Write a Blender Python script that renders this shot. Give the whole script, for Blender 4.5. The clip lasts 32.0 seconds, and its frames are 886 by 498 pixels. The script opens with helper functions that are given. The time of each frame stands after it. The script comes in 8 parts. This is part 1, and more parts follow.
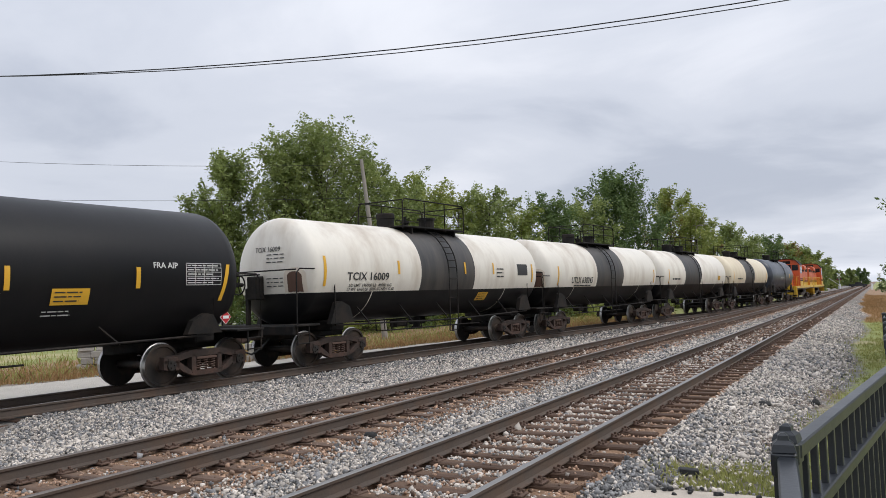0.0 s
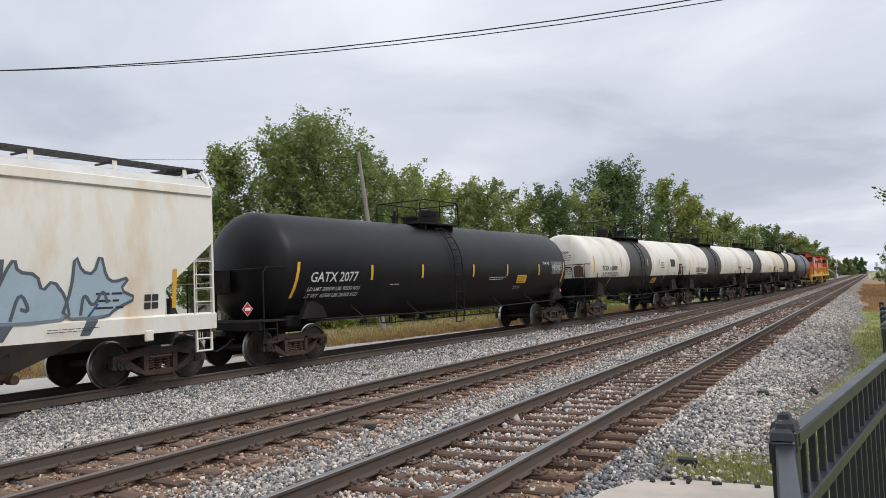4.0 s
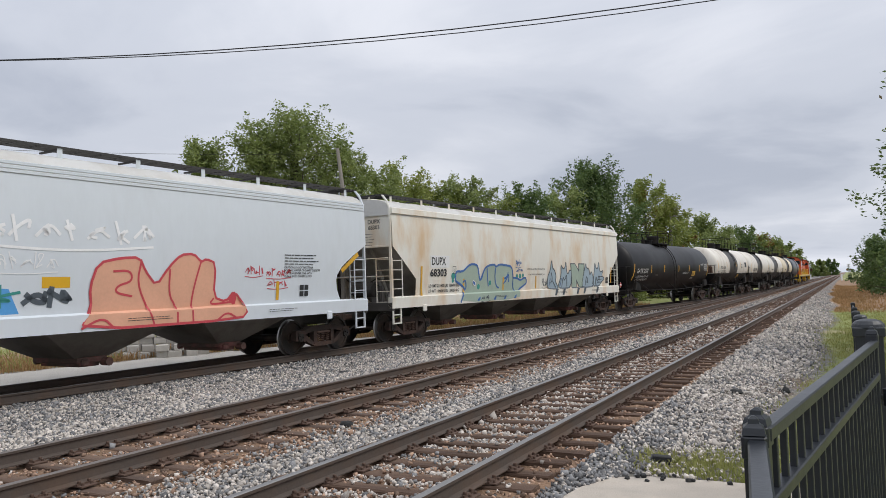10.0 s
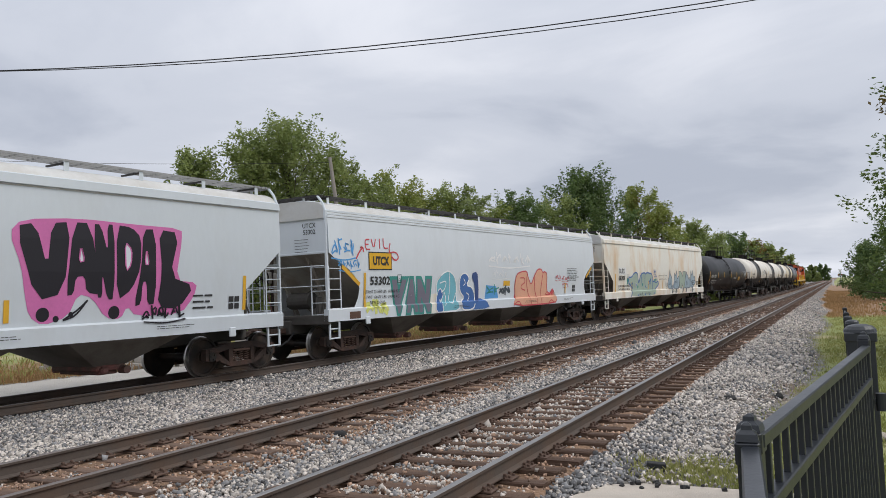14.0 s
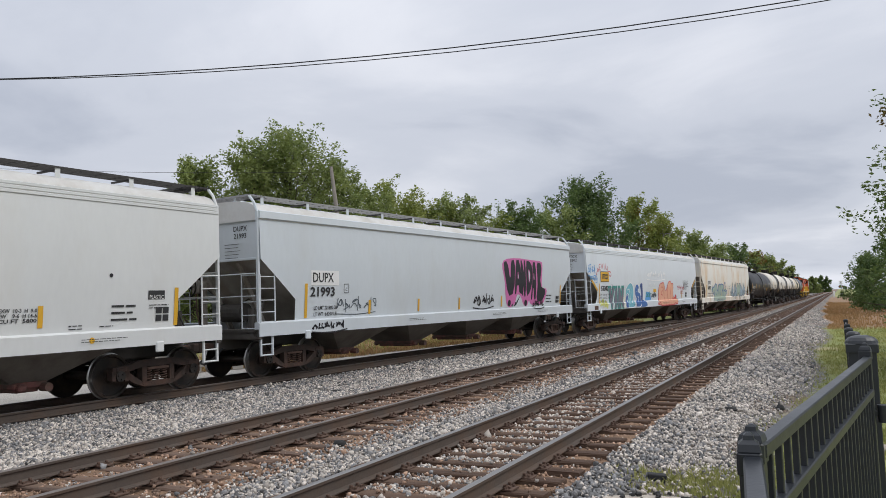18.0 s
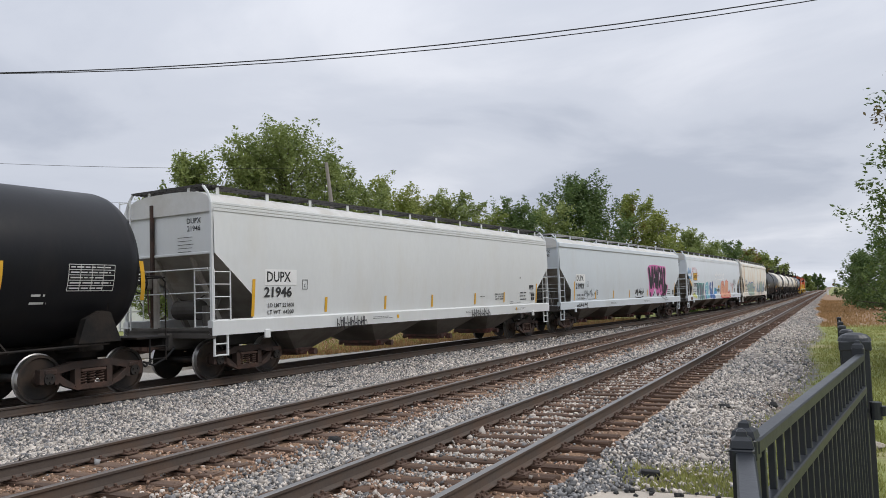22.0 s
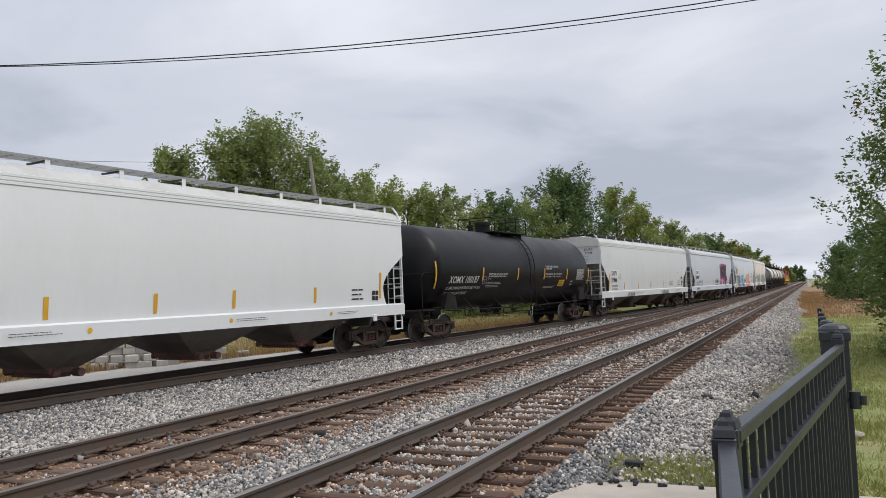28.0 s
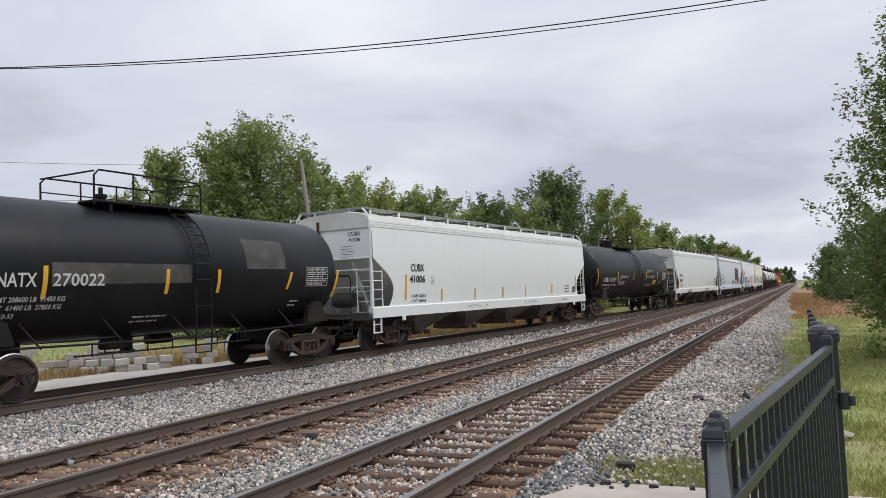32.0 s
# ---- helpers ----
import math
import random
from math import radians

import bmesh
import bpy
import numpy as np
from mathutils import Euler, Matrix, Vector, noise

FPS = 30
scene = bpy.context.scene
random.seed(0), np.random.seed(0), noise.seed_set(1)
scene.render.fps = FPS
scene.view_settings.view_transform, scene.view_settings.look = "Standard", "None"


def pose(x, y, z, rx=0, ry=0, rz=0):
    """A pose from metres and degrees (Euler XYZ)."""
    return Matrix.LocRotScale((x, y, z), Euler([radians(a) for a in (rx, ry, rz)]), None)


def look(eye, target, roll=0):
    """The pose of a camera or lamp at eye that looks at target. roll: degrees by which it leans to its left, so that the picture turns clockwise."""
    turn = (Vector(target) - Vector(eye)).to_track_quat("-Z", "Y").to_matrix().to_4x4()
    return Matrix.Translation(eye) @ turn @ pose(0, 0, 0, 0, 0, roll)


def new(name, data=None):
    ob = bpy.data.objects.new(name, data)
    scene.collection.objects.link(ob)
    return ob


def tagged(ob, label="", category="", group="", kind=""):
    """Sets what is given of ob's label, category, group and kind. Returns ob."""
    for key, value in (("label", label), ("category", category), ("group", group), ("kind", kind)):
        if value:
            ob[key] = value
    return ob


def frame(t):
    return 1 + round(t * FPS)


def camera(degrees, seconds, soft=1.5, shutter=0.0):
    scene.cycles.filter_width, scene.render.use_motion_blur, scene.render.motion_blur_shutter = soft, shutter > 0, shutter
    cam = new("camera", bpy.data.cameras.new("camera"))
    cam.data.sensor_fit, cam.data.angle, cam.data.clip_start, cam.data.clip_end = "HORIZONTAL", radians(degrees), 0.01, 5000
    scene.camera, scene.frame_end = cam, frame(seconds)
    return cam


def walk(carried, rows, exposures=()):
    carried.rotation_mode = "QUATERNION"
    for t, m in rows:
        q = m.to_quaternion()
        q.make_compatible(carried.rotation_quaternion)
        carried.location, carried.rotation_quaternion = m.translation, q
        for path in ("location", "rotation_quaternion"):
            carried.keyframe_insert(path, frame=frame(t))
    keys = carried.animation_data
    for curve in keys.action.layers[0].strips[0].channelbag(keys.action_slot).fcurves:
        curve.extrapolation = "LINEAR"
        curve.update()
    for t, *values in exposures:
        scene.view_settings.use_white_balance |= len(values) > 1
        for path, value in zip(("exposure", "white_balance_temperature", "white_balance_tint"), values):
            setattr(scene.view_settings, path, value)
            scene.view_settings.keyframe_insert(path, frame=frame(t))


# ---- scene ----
import functools
import itertools

# ---- camera: held in the hand over a fence, turning slowly to its right ----
# seconds, eye x y z, yaw to the left of the track's direction, pitch up, lean
PATH_ROWS = [
    (0,3.964,-0.001,1.735,29.103,3.451,-1.952), (0.5,3.962,0.001,1.732,29.003,3.144,-1.918), (1,3.962,0.001,1.733,28.956,2.987,-1.931),
    (1.5,3.963,0.002,1.732,28.857,3.065,-2.007), (2,3.964,0.003,1.732,28.697,3.088,-2.074), (2.5,3.965,0.001,1.732,28.616,3.013,-2.120),
    (3,3.965,0.002,1.732,28.708,2.928,-2.227), (3.5,3.964,0.003,1.732,28.928,2.921,-2.403), (5.5,3.962,0.009,1.729,28.927,2.720,-2.074),
    (6,3.962,0.009,1.728,28.832,2.721,-2.020), (6.5,3.963,0.006,1.729,28.629,2.775,-2.014), (7,3.963,0.006,1.727,28.314,2.814,-1.953),
    (7.5,3.963,0.006,1.726,28.096,2.859,-1.979), (8,3.963,0.008,1.728,27.976,2.821,-2.043), (8.5,3.964,0.008,1.728,27.901,2.769,-2.050),
    (9,3.964,0.007,1.727,27.758,2.776,-1.956), (9.5,3.965,0.005,1.727,27.505,2.701,-1.936), (10,3.964,0.004,1.724,27.389,2.653,-1.874),
    (10.5,3.965,0.002,1.727,27.233,2.732,-1.914), (11,3.965,0.001,1.728,27.043,2.865,-1.983), (11.5,3.965,0.001,1.728,26.929,2.922,-1.974),
    (12,3.963,0.001,1.727,26.951,2.883,-2.137), (12.5,3.963,0.002,1.726,27.068,2.858,-2.194), (13,3.967,0.003,1.726,27.069,3.024,-2.261),
    (13.5,3.966,0.003,1.725,26.971,3.174,-2.277), (14,3.966,0.004,1.725,26.857,3.236,-2.302), (14.5,3.966,0.004,1.724,26.846,3.229,-2.375),
    (16.5,3.964,0.004,1.724,26.862,3.771,-2.032), (17,3.966,0.005,1.724,26.987,3.954,-2.061), (17.5,3.964,0.005,1.723,26.930,4.024,-2.032),
    (18,3.963,0.004,1.721,26.872,3.964,-2.040), (18.5,3.966,0.004,1.724,26.826,4.006,-2.025), (19,3.962,0.003,1.721,26.954,3.966,-2.056),
    (19.5,3.962,0.002,1.721,27.075,3.793,-2.057), (20,3.963,0.001,1.721,26.967,3.695,-1.969), (20.5,3.961,0.000,1.721,26.836,3.617,-1.870),
    (21,3.962,-0.000,1.721,26.751,3.614,-1.862), (21.5,3.962,-0.000,1.720,26.668,3.661,-1.906), (22,3.964,0.001,1.720,26.516,3.696,-1.848),
    (22.5,3.963,-0.000,1.719,26.281,3.655,-1.821), (23,3.962,-0.001,1.721,26.178,3.594,-1.913), (23.5,3.963,-0.003,1.720,26.190,3.586,-1.973),
    (24,3.964,-0.002,1.719,26.162,3.559,-2.018), (24.5,3.964,-0.002,1.721,26.055,3.500,-1.966), (25,3.963,-0.002,1.719,25.971,3.385,-1.805),
    (25.5,3.964,-0.003,1.719,25.900,3.285,-1.866), (27.5,3.966,-0.006,1.721,25.387,3.225,-2.121), (28,3.966,-0.007,1.719,25.372,3.183,-2.185),
    (28.5,3.967,-0.008,1.720,25.316,3.148,-2.273), (29,3.970,-0.009,1.719,25.170,3.163,-2.267), (29.5,3.970,-0.011,1.719,25.083,3.139,-2.168),
    (30,3.969,-0.015,1.718,25.087,3.104,-2.168), (30.5,3.969,-0.015,1.719,24.945,3.183,-2.291), (31,3.971,-0.014,1.721,24.686,3.289,-2.387),
    (31.5,3.970,-0.015,1.720,24.623,3.319,-2.345), (32,3.971,-0.014,1.719,24.749,3.333,-2.350),
]


def aim(x, y, z, yaw, pitch, lean):
    a, b = radians(yaw), radians(pitch)
    way = Vector((-math.sin(a) * math.cos(b), math.cos(a) * math.cos(b), math.sin(b)))
    return look((x, y, z), Vector((x, y, z)) + way, lean)


cam = camera(59.44, 32.0, soft=0.6, shutter=0.0)
walk(cam, [(r[0], aim(*r[1:])) for r in PATH_ROWS], exposures=[(0, 0.1), (4.5, 0.08), (6.5, 0.0), (21, -0.04), (23.5, 0.07), (26, 0.06), (28, -0.03), (30, 0.0), (32, 0.06)])

# ---- overcast daylight ----
SUN_EL, SUN_AZ = 50.0, 72.0
world = bpy.data.worlds.new("sky")
scene.world = world
world.use_nodes = True
wn, wl = world.node_tree.nodes, world.node_tree.links
wn.clear()


def wnode(kind, **kw):
    n = wn.new(kind)
    for k, v in kw.items():
        n.inputs[k].default_value = v
    return n


def wmath(op, a, b=None, c=None):
    n = wn.new("ShaderNodeMath")
    n.operation = op
    for i, v in enumerate((a, b, c)):
        if v is None:
            continue
        if isinstance(v, (int, float)):
            n.inputs[i].default_value = v
        else:
            wl.new(v, n.inputs[i])
    return n.outputs[0]


w_out = wn.new("ShaderNodeOutputWorld")
w_coord = wn.new("ShaderNodeTexCoord")
w_sep = wn.new("ShaderNodeSeparateXYZ")
wl.new(w_coord.outputs["Generated"], w_sep.inputs[0])
up = wmath("MAXIMUM", w_sep.outputs[2], 0.0)
# clouds lie on a flat sheet overhead, so they crowd together towards the horizon
spread = wmath("ADD", up, 0.16)
w_plane = wn.new("ShaderNodeCombineXYZ")
wl.new(wmath("ADD", wmath("DIVIDE", w_sep.outputs[0], spread), 3.1), w_plane.inputs[0])
wl.new(wmath("DIVIDE", w_sep.outputs[1], spread), w_plane.inputs[1])
w_noise = wnode("ShaderNodeTexNoise", Scale=1.05, Detail=7.0, Roughness=0.52, Distortion=0.35)
wl.new(w_plane.outputs[0], w_noise.inputs["Vector"])
w_soft = wnode("ShaderNodeTexNoise", Scale=0.42, Detail=3.0, Roughness=0.5, Distortion=0.2)
wl.new(w_plane.outputs[0], w_soft.inputs["Vector"])
cloud = wmath("ADD", wmath("MULTIPLY", w_noise.outputs["Fac"], 0.6), wmath("MULTIPLY", w_soft.outputs["Fac"], 0.4))
w_ramp = wn.new("ShaderNodeValToRGB")
w_ramp.color_ramp.interpolation = "EASE"
el = w_ramp.color_ramp.elements
el[0].position, el[0].color = 0.36, (0.458, 0.495, 0.583, 1)
el[1].position, el[1].color = 0.62, (0.722, 0.745, 0.815, 1)
mid = el.new(0.48)
mid.color = (0.582, 0.615, 0.697, 1)
wl.new(cloud, w_ramp.inputs["Fac"])
# an overcast sky is brightest overhead
lift = wmath("ADD", wmath("MULTIPLY", wmath("POWER", up, 1.35), 0.72), 1.04)
# and a pale gap stays open low over the horizon
lift = wmath("ADD", lift, wmath("MULTIPLY", wmath("POWER", 2.718, wmath("MULTIPLY", up, -26.0)), 0.22))
w_gain = wn.new("ShaderNodeVectorMath")
w_gain.operation = "SCALE"
wl.new(w_ramp.outputs["Color"], w_gain.inputs[0])
wl.new(lift, w_gain.inputs["Scale"])
w_sky = wn.new("ShaderNodeTexSky")
w_sky.sky_type = "NISHITA"
w_sky.sun_disc = False
w_sky.sun_elevation, w_sky.sun_rotation = radians(SUN_EL), radians(SUN_AZ)
bg_sky = wnode("ShaderNodeBackground", Strength=0.05)
wl.new(w_sky.outputs[0], bg_sky.inputs["Color"])
bg_cloud = wnode("ShaderNodeBackground", Strength=1.0)
wl.new(w_gain.outputs[0], bg_cloud.inputs["Color"])
w_mix = wnode("ShaderNodeMixShader", Fac=0.93)
wl.new(bg_sky.outputs[0], w_mix.inputs[1])
wl.new(bg_cloud.outputs[0], w_mix.inputs[2])
wl.new(w_mix.outputs[0], w_out.inputs["Surface"])

sun = new("sun", bpy.data.lights.new("sun", "SUN"))
sun.data.energy, sun.data.angle, sun.data.color = 1.3, radians(25), (1.0, 0.96, 0.9)
sun.matrix_world = look((math.sin(radians(SUN_AZ)) * 60, math.cos(radians(SUN_AZ)) * 60, 60 * math.tan(radians(SUN_EL))), (0, 0, 0))

# ---- materials ----


def material(name, base, rough=0.7, metal=0.0, vary=0.25, scale=3.0, fine=40.0, bump=0.15, second=None, amount=0.5, stretch=(1, 1, 1), spec=0.5,
             island=0.0, each=0.0, two=(0.45, 0.62), coat=0.0, space="Object"):
    """Base colour mottled at two scales, with fine relief; second: a stain colour laid over in patches."""
    m = bpy.data.materials.new(name)
    m.use_nodes = True
    nt = m.node_tree
    n, l = nt.nodes, nt.links
    p = n["Principled BSDF"]
    p.inputs["Roughness"].default_value, p.inputs["Metallic"].default_value = rough, metal
    p.inputs["Specular IOR Level"].default_value = spec
    p.inputs["Coat Weight"].default_value = coat
    tc, mp = n.new("ShaderNodeTexCoord"), n.new("ShaderNodeMapping")
    mp.inputs["Scale"].default_value = stretch
    if space == "World":
        gp = n.new("ShaderNodeNewGeometry")
        l.new(gp.outputs["Position"], mp.inputs["Vector"])
    else:
        l.new(tc.outputs["Object"], mp.inputs["Vector"])

    def tex(s, detail):
        t = n.new("ShaderNodeTexNoise")
        t.inputs["Scale"].default_value, t.inputs["Detail"].default_value, t.inputs["Roughness"].default_value = s, detail, 0.6
        l.new(mp.outputs[0], t.inputs["Vector"])
        return t.outputs["Fac"]

    def math_node(op, a, b):
        t = n.new("ShaderNodeMath")
        t.operation = op
        for i, v in enumerate((a, b)):
            if isinstance(v, (int, float)):
                t.inputs[i].default_value = v
            else:
                l.new(v, t.inputs[i])
        return t.outputs[0]

    big, small = tex(scale, 4), tex(fine, 3)
    shade = math_node("ADD", math_node("MULTIPLY", big, vary * 1.3), math_node("MULTIPLY", small, vary * 0.7))
    shade = math_node("ADD", shade, 1.0 - vary)
    if island:
        g = n.new("ShaderNodeNewGeometry")
        shade = math_node("MULTIPLY", shade, math_node("ADD", math_node("MULTIPLY", g.outputs["Random Per Island"], island), 1 - island * 0.5))
    if each:
        oi = n.new("ShaderNodeObjectInfo")
        shade = math_node("MULTIPLY", shade, math_node("ADD", math_node("MULTIPLY", oi.outputs["Random"], each), 1 - each * 0.5))
    col = n.new("ShaderNodeVectorMath")
    col.operation = "SCALE"
    col.inputs[0].default_value = base
    l.new(shade, col.inputs["Scale"])
    out = col.outputs[0]
    if second:
        r = n.new("ShaderNodeMapRange")
        r.inputs["From Min"].default_value, r.inputs["From Max"].default_value = two
        r.inputs["To Max"].default_value = amount
        l.new(tex(scale * 0.6 + 0.37, 6), r.inputs["Value"])
        mx = n.new("ShaderNodeMix")
        mx.data_type = "RGBA"
        l.new(r.outputs[0], mx.inputs[0])
        l.new(out, mx.inputs[6])
        mx.inputs[7].default_value = (*second, 1)
        out = mx.outputs[2]
    l.new(out, p.inputs["Base Color"])
    if bump:
        b = n.new("ShaderNodeBump")
        b.inputs["Strength"].default_value, b.inputs["Distance"].default_value = bump, 0.02
        l.new(small, b.inputs["Height"])
        l.new(b.outputs[0], p.inputs["Normal"])
        rr = math_node("ADD", math_node("MULTIPLY", big, 0.25), rough - 0.12)
        l.new(rr, p.inputs["Roughness"])
    return m


def leaf_material(name, a, b, dark=0.55):
    m = bpy.data.materials.new(name)
    m.use_nodes = True
    n, l = m.node_tree.nodes, m.node_tree.links
    p = n["Principled BSDF"]
    g, tc = n.new("ShaderNodeNewGeometry"), n.new("ShaderNodeTexCoord")
    t = n.new("ShaderNodeTexNoise")
    t.inputs["Scale"].default_value = 0.6
    l.new(tc.outputs["Object"], t.inputs["Vector"])
    mx = n.new("ShaderNodeMix")
    mx.data_type = "RGBA"
    mx.inputs[6].default_value, mx.inputs[7].default_value = (*a, 1), (*b, 1)
    ad = n.new("ShaderNodeMath")
    ad.operation = "MULTIPLY_ADD"
    l.new(g.outputs["Random Per Island"], ad.inputs[0])
    ad.inputs[1].default_value = 0.55
    sb = n.new("ShaderNodeMath")
    sb.operation = "MULTIPLY_ADD"
    l.new(t.outputs["Fac"], sb.inputs[0])
    sb.inputs[1].default_value, sb.inputs[2].default_value = 1.6, -0.6
    l.new(sb.outputs[0], ad.inputs[2])
    ad.use_clamp = True
    l.new(ad.outputs[0], mx.inputs[0])
    l.new(mx.outputs[2], p.inputs["Base Color"])
    p.inputs["Roughness"].default_value = 0.55
    tr = n.new("ShaderNodeBsdfTranslucent")
    l.new(mx.outputs[2], tr.inputs["Color"])
    ms = n.new("ShaderNodeMixShader")
    ms.inputs[0].default_value = 0.42
    l.new(p.outputs[0], ms.inputs[1])
    l.new(tr.outputs[0], ms.inputs[2])
    l.new(ms.outputs[0], n["Material Output"].inputs["Surface"])
    return m


M = {}
M["white_paint"] = material("aged white car paint", (0.68, 0.695, 0.69), 0.45, vary=0.12, scale=0.5, fine=9, bump=0.03, stretch=(1, 1, 0.35), second=(0.52, 0.46, 0.36), amount=0.22, two=(0.52, 0.75))
M["cream_paint"] = material("rust-stained cream paint", (0.81, 0.785, 0.71), 0.5, vary=0.14, scale=0.5, fine=9, bump=0.04, stretch=(1, 1, 0.4), second=(0.66, 0.43, 0.21), amount=0.78, two=(0.485, 0.68))
M["grey_paint"] = material("pale grey car paint", (0.70, 0.745, 0.785), 0.42, vary=0.1, scale=0.4, fine=8, bump=0.03, stretch=(1, 1, 0.35), second=(0.44, 0.43, 0.41), amount=0.2, two=(0.55, 0.75))
M["blue_grey"] = material("blue-grey car paint", (0.60, 0.645, 0.68), 0.45, vary=0.12, scale=0.5, fine=9, bump=0.03, stretch=(1, 1, 0.35), second=(0.44, 0.42, 0.37), amount=0.2, two=(0.52, 0.75))
M["clean_white"] = material("clean white car paint", (0.80, 0.815, 0.81), 0.38, vary=0.07, scale=0.5, fine=9, bump=0.02, stretch=(1, 1, 0.3), second=(0.6, 0.58, 0.52), amount=0.12, two=(0.55, 0.75))
M["tank_white"] = material("stained white tank paint", (0.74, 0.70, 0.625), 0.42, vary=0.16, scale=0.6, fine=10, bump=0.03, stretch=(1, 1, 0.3), second=(0.36, 0.27, 0.19), amount=0.6, two=(0.52, 0.74))
M["tank_cream"] = material("dusty cream tank paint", (0.70, 0.62, 0.47), 0.45, vary=0.14, scale=0.6, fine=10, bump=0.03, stretch=(1, 1, 0.3), second=(0.45, 0.34, 0.2), amount=0.3)
M["tank_black"] = material("black tank paint", (0.0085, 0.0085, 0.0098), 0.42, spec=0.24, vary=0.5, scale=0.5, fine=14, bump=0.03, stretch=(1, 1, 0.4), second=(0.022, 0.018, 0.016), amount=0.5, two=(0.5, 0.8))
M["tank_band"] = material("sooty grey band paint", (0.03, 0.03, 0.032), 0.5, vary=0.5, scale=0.8, fine=12, bump=0.03, stretch=(1, 2.5, 0.25), second=(0.13, 0.108, 0.09), amount=0.55, two=(0.45, 0.75))
M["tank_blue"] = material("blue-black tank paint", (0.03, 0.04, 0.06), 0.35, vary=0.4, scale=0.5, fine=14, bump=0.03, second=(0.07, 0.07, 0.075), amount=0.5)
M["tank_matte"] = material("dull black tank paint", (0.0092, 0.0098, 0.012), 0.4, spec=0.24, vary=0.45, scale=0.6, fine=14, bump=0.05, stretch=(1, 1, 0.4), second=(0.03, 0.024, 0.021), amount=0.55, two=(0.5, 0.78))
M["underframe"] = material("grimy black steel", (0.012, 0.011, 0.0105), 0.75, spec=0.25, vary=0.5, scale=2.5, fine=30, bump=0.2, second=(0.035, 0.026, 0.02), amount=0.6)
M["truck_iron"] = material("rust-brown cast iron", (0.038, 0.026, 0.021), 0.85, vary=0.5, scale=3, fine=28, bump=0.35, second=(0.105, 0.052, 0.036), amount=0.6)
M["wheel_steel"] = material("dark wheel steel", (0.028, 0.0245, 0.022), 0.6, 0.3, vary=0.4, scale=3, fine=25, bump=0.12, second=(0.1, 0.065, 0.045), amount=0.5)
M["tread"] = material("bright worn tread steel", (0.45, 0.44, 0.43), 0.32, 0.9, vary=0.2, scale=4, fine=30, bump=0.03)
M["spring"] = material("rusty coil spring", (0.1, 0.06, 0.045), 0.8, vary=0.4, scale=6, fine=40, bump=0.2)
M["roof_dust"] = material("dusty roof paint", (0.60, 0.595, 0.575), 0.6, vary=0.2, scale=0.8, fine=12, bump=0.03, second=(0.4, 0.36, 0.3), amount=0.4)
# car paint with the shade of the recessed ends mixed into its grey
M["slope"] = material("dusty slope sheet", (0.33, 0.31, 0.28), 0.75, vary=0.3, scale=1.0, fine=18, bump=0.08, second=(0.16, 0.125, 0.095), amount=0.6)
# grime plus the shadow of the car's end, both put into the colour
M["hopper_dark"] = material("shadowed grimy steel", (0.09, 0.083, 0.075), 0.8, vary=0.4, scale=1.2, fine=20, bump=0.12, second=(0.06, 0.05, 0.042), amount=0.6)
M["grate_pale"] = material("grey steel grating", (0.3, 0.3, 0.3), 0.6, vary=0.3, scale=2, fine=30, bump=0.05)
M["grate_dark"] = material("dark steel grating", (0.045, 0.042, 0.04), 0.7, vary=0.4, scale=2, fine=30, bump=0.05)
# grimy grey, lowered further to carry the shade beneath a car
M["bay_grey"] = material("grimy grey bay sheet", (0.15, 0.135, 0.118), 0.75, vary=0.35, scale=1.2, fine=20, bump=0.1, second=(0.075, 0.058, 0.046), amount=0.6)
M["gate_rust"] = material("rusted gate steel", (0.12, 0.075, 0.06), 0.85, vary=0.4, scale=5, fine=40, bump=0.3, second=(0.3, 0.1, 0.09), amount=0.5)
M["stripe"] = material("yellow reflective tape", (0.72, 0.40, 0.035), 0.4, vary=0.18, scale=4, fine=30, bump=0.02)
M["ink"] = material("black stencil paint", (0.03, 0.03, 0.032), 0.6, vary=0.3, scale=5, fine=50, bump=0)
M["pale_ink"] = material("white stencil paint", (0.6, 0.6, 0.585), 0.6, vary=0.2, scale=5, fine=50, bump=0)
M["plate_white"] = material("white placard", (0.8, 0.8, 0.79), 0.5, vary=0.06, scale=4, fine=40, bump=0)
M["red"] = material("red placard", (0.5, 0.02, 0.03), 0.5, vary=0.15, scale=4, fine=40, bump=0)
M["loco_orange"] = material("orange locomotive paint", (0.60, 0.105, 0.028), 0.4, vary=0.2, scale=0.8, fine=12, bump=0.03, second=(0.3, 0.08, 0.04), amount=0.4)
M["loco_yellow"] = material("yellow locomotive paint", (0.66, 0.42, 0.03), 0.42, vary=0.2, scale=0.8, fine=12, bump=0.03, second=(0.4, 0.25, 0.06), amount=0.4)
M["glass"] = material("dark cab glass", (0.02, 0.025, 0.03), 0.08, vary=0.1, scale=2, fine=10, bump=0)
M["rail_side"] = material("rust-brown rail web", (0.105, 0.082, 0.068), 0.8, 0.2, vary=0.4, scale=1.5, fine=30, bump=0.15, second=(0.14, 0.085, 0.055), amount=0.5)
M["rail_top"] = material("polished rail head", (0.26, 0.252, 0.245), 0.44, 0.75, vary=0.18, scale=1.2, fine=25, bump=0.03, stretch=(1, 0.1, 1))
M["rail_dull"] = material("dull rail head", (0.19, 0.165, 0.15), 0.5, 0.6, vary=0.25, scale=1.2, fine=25, bump=0.05, stretch=(1, 0.1, 1))
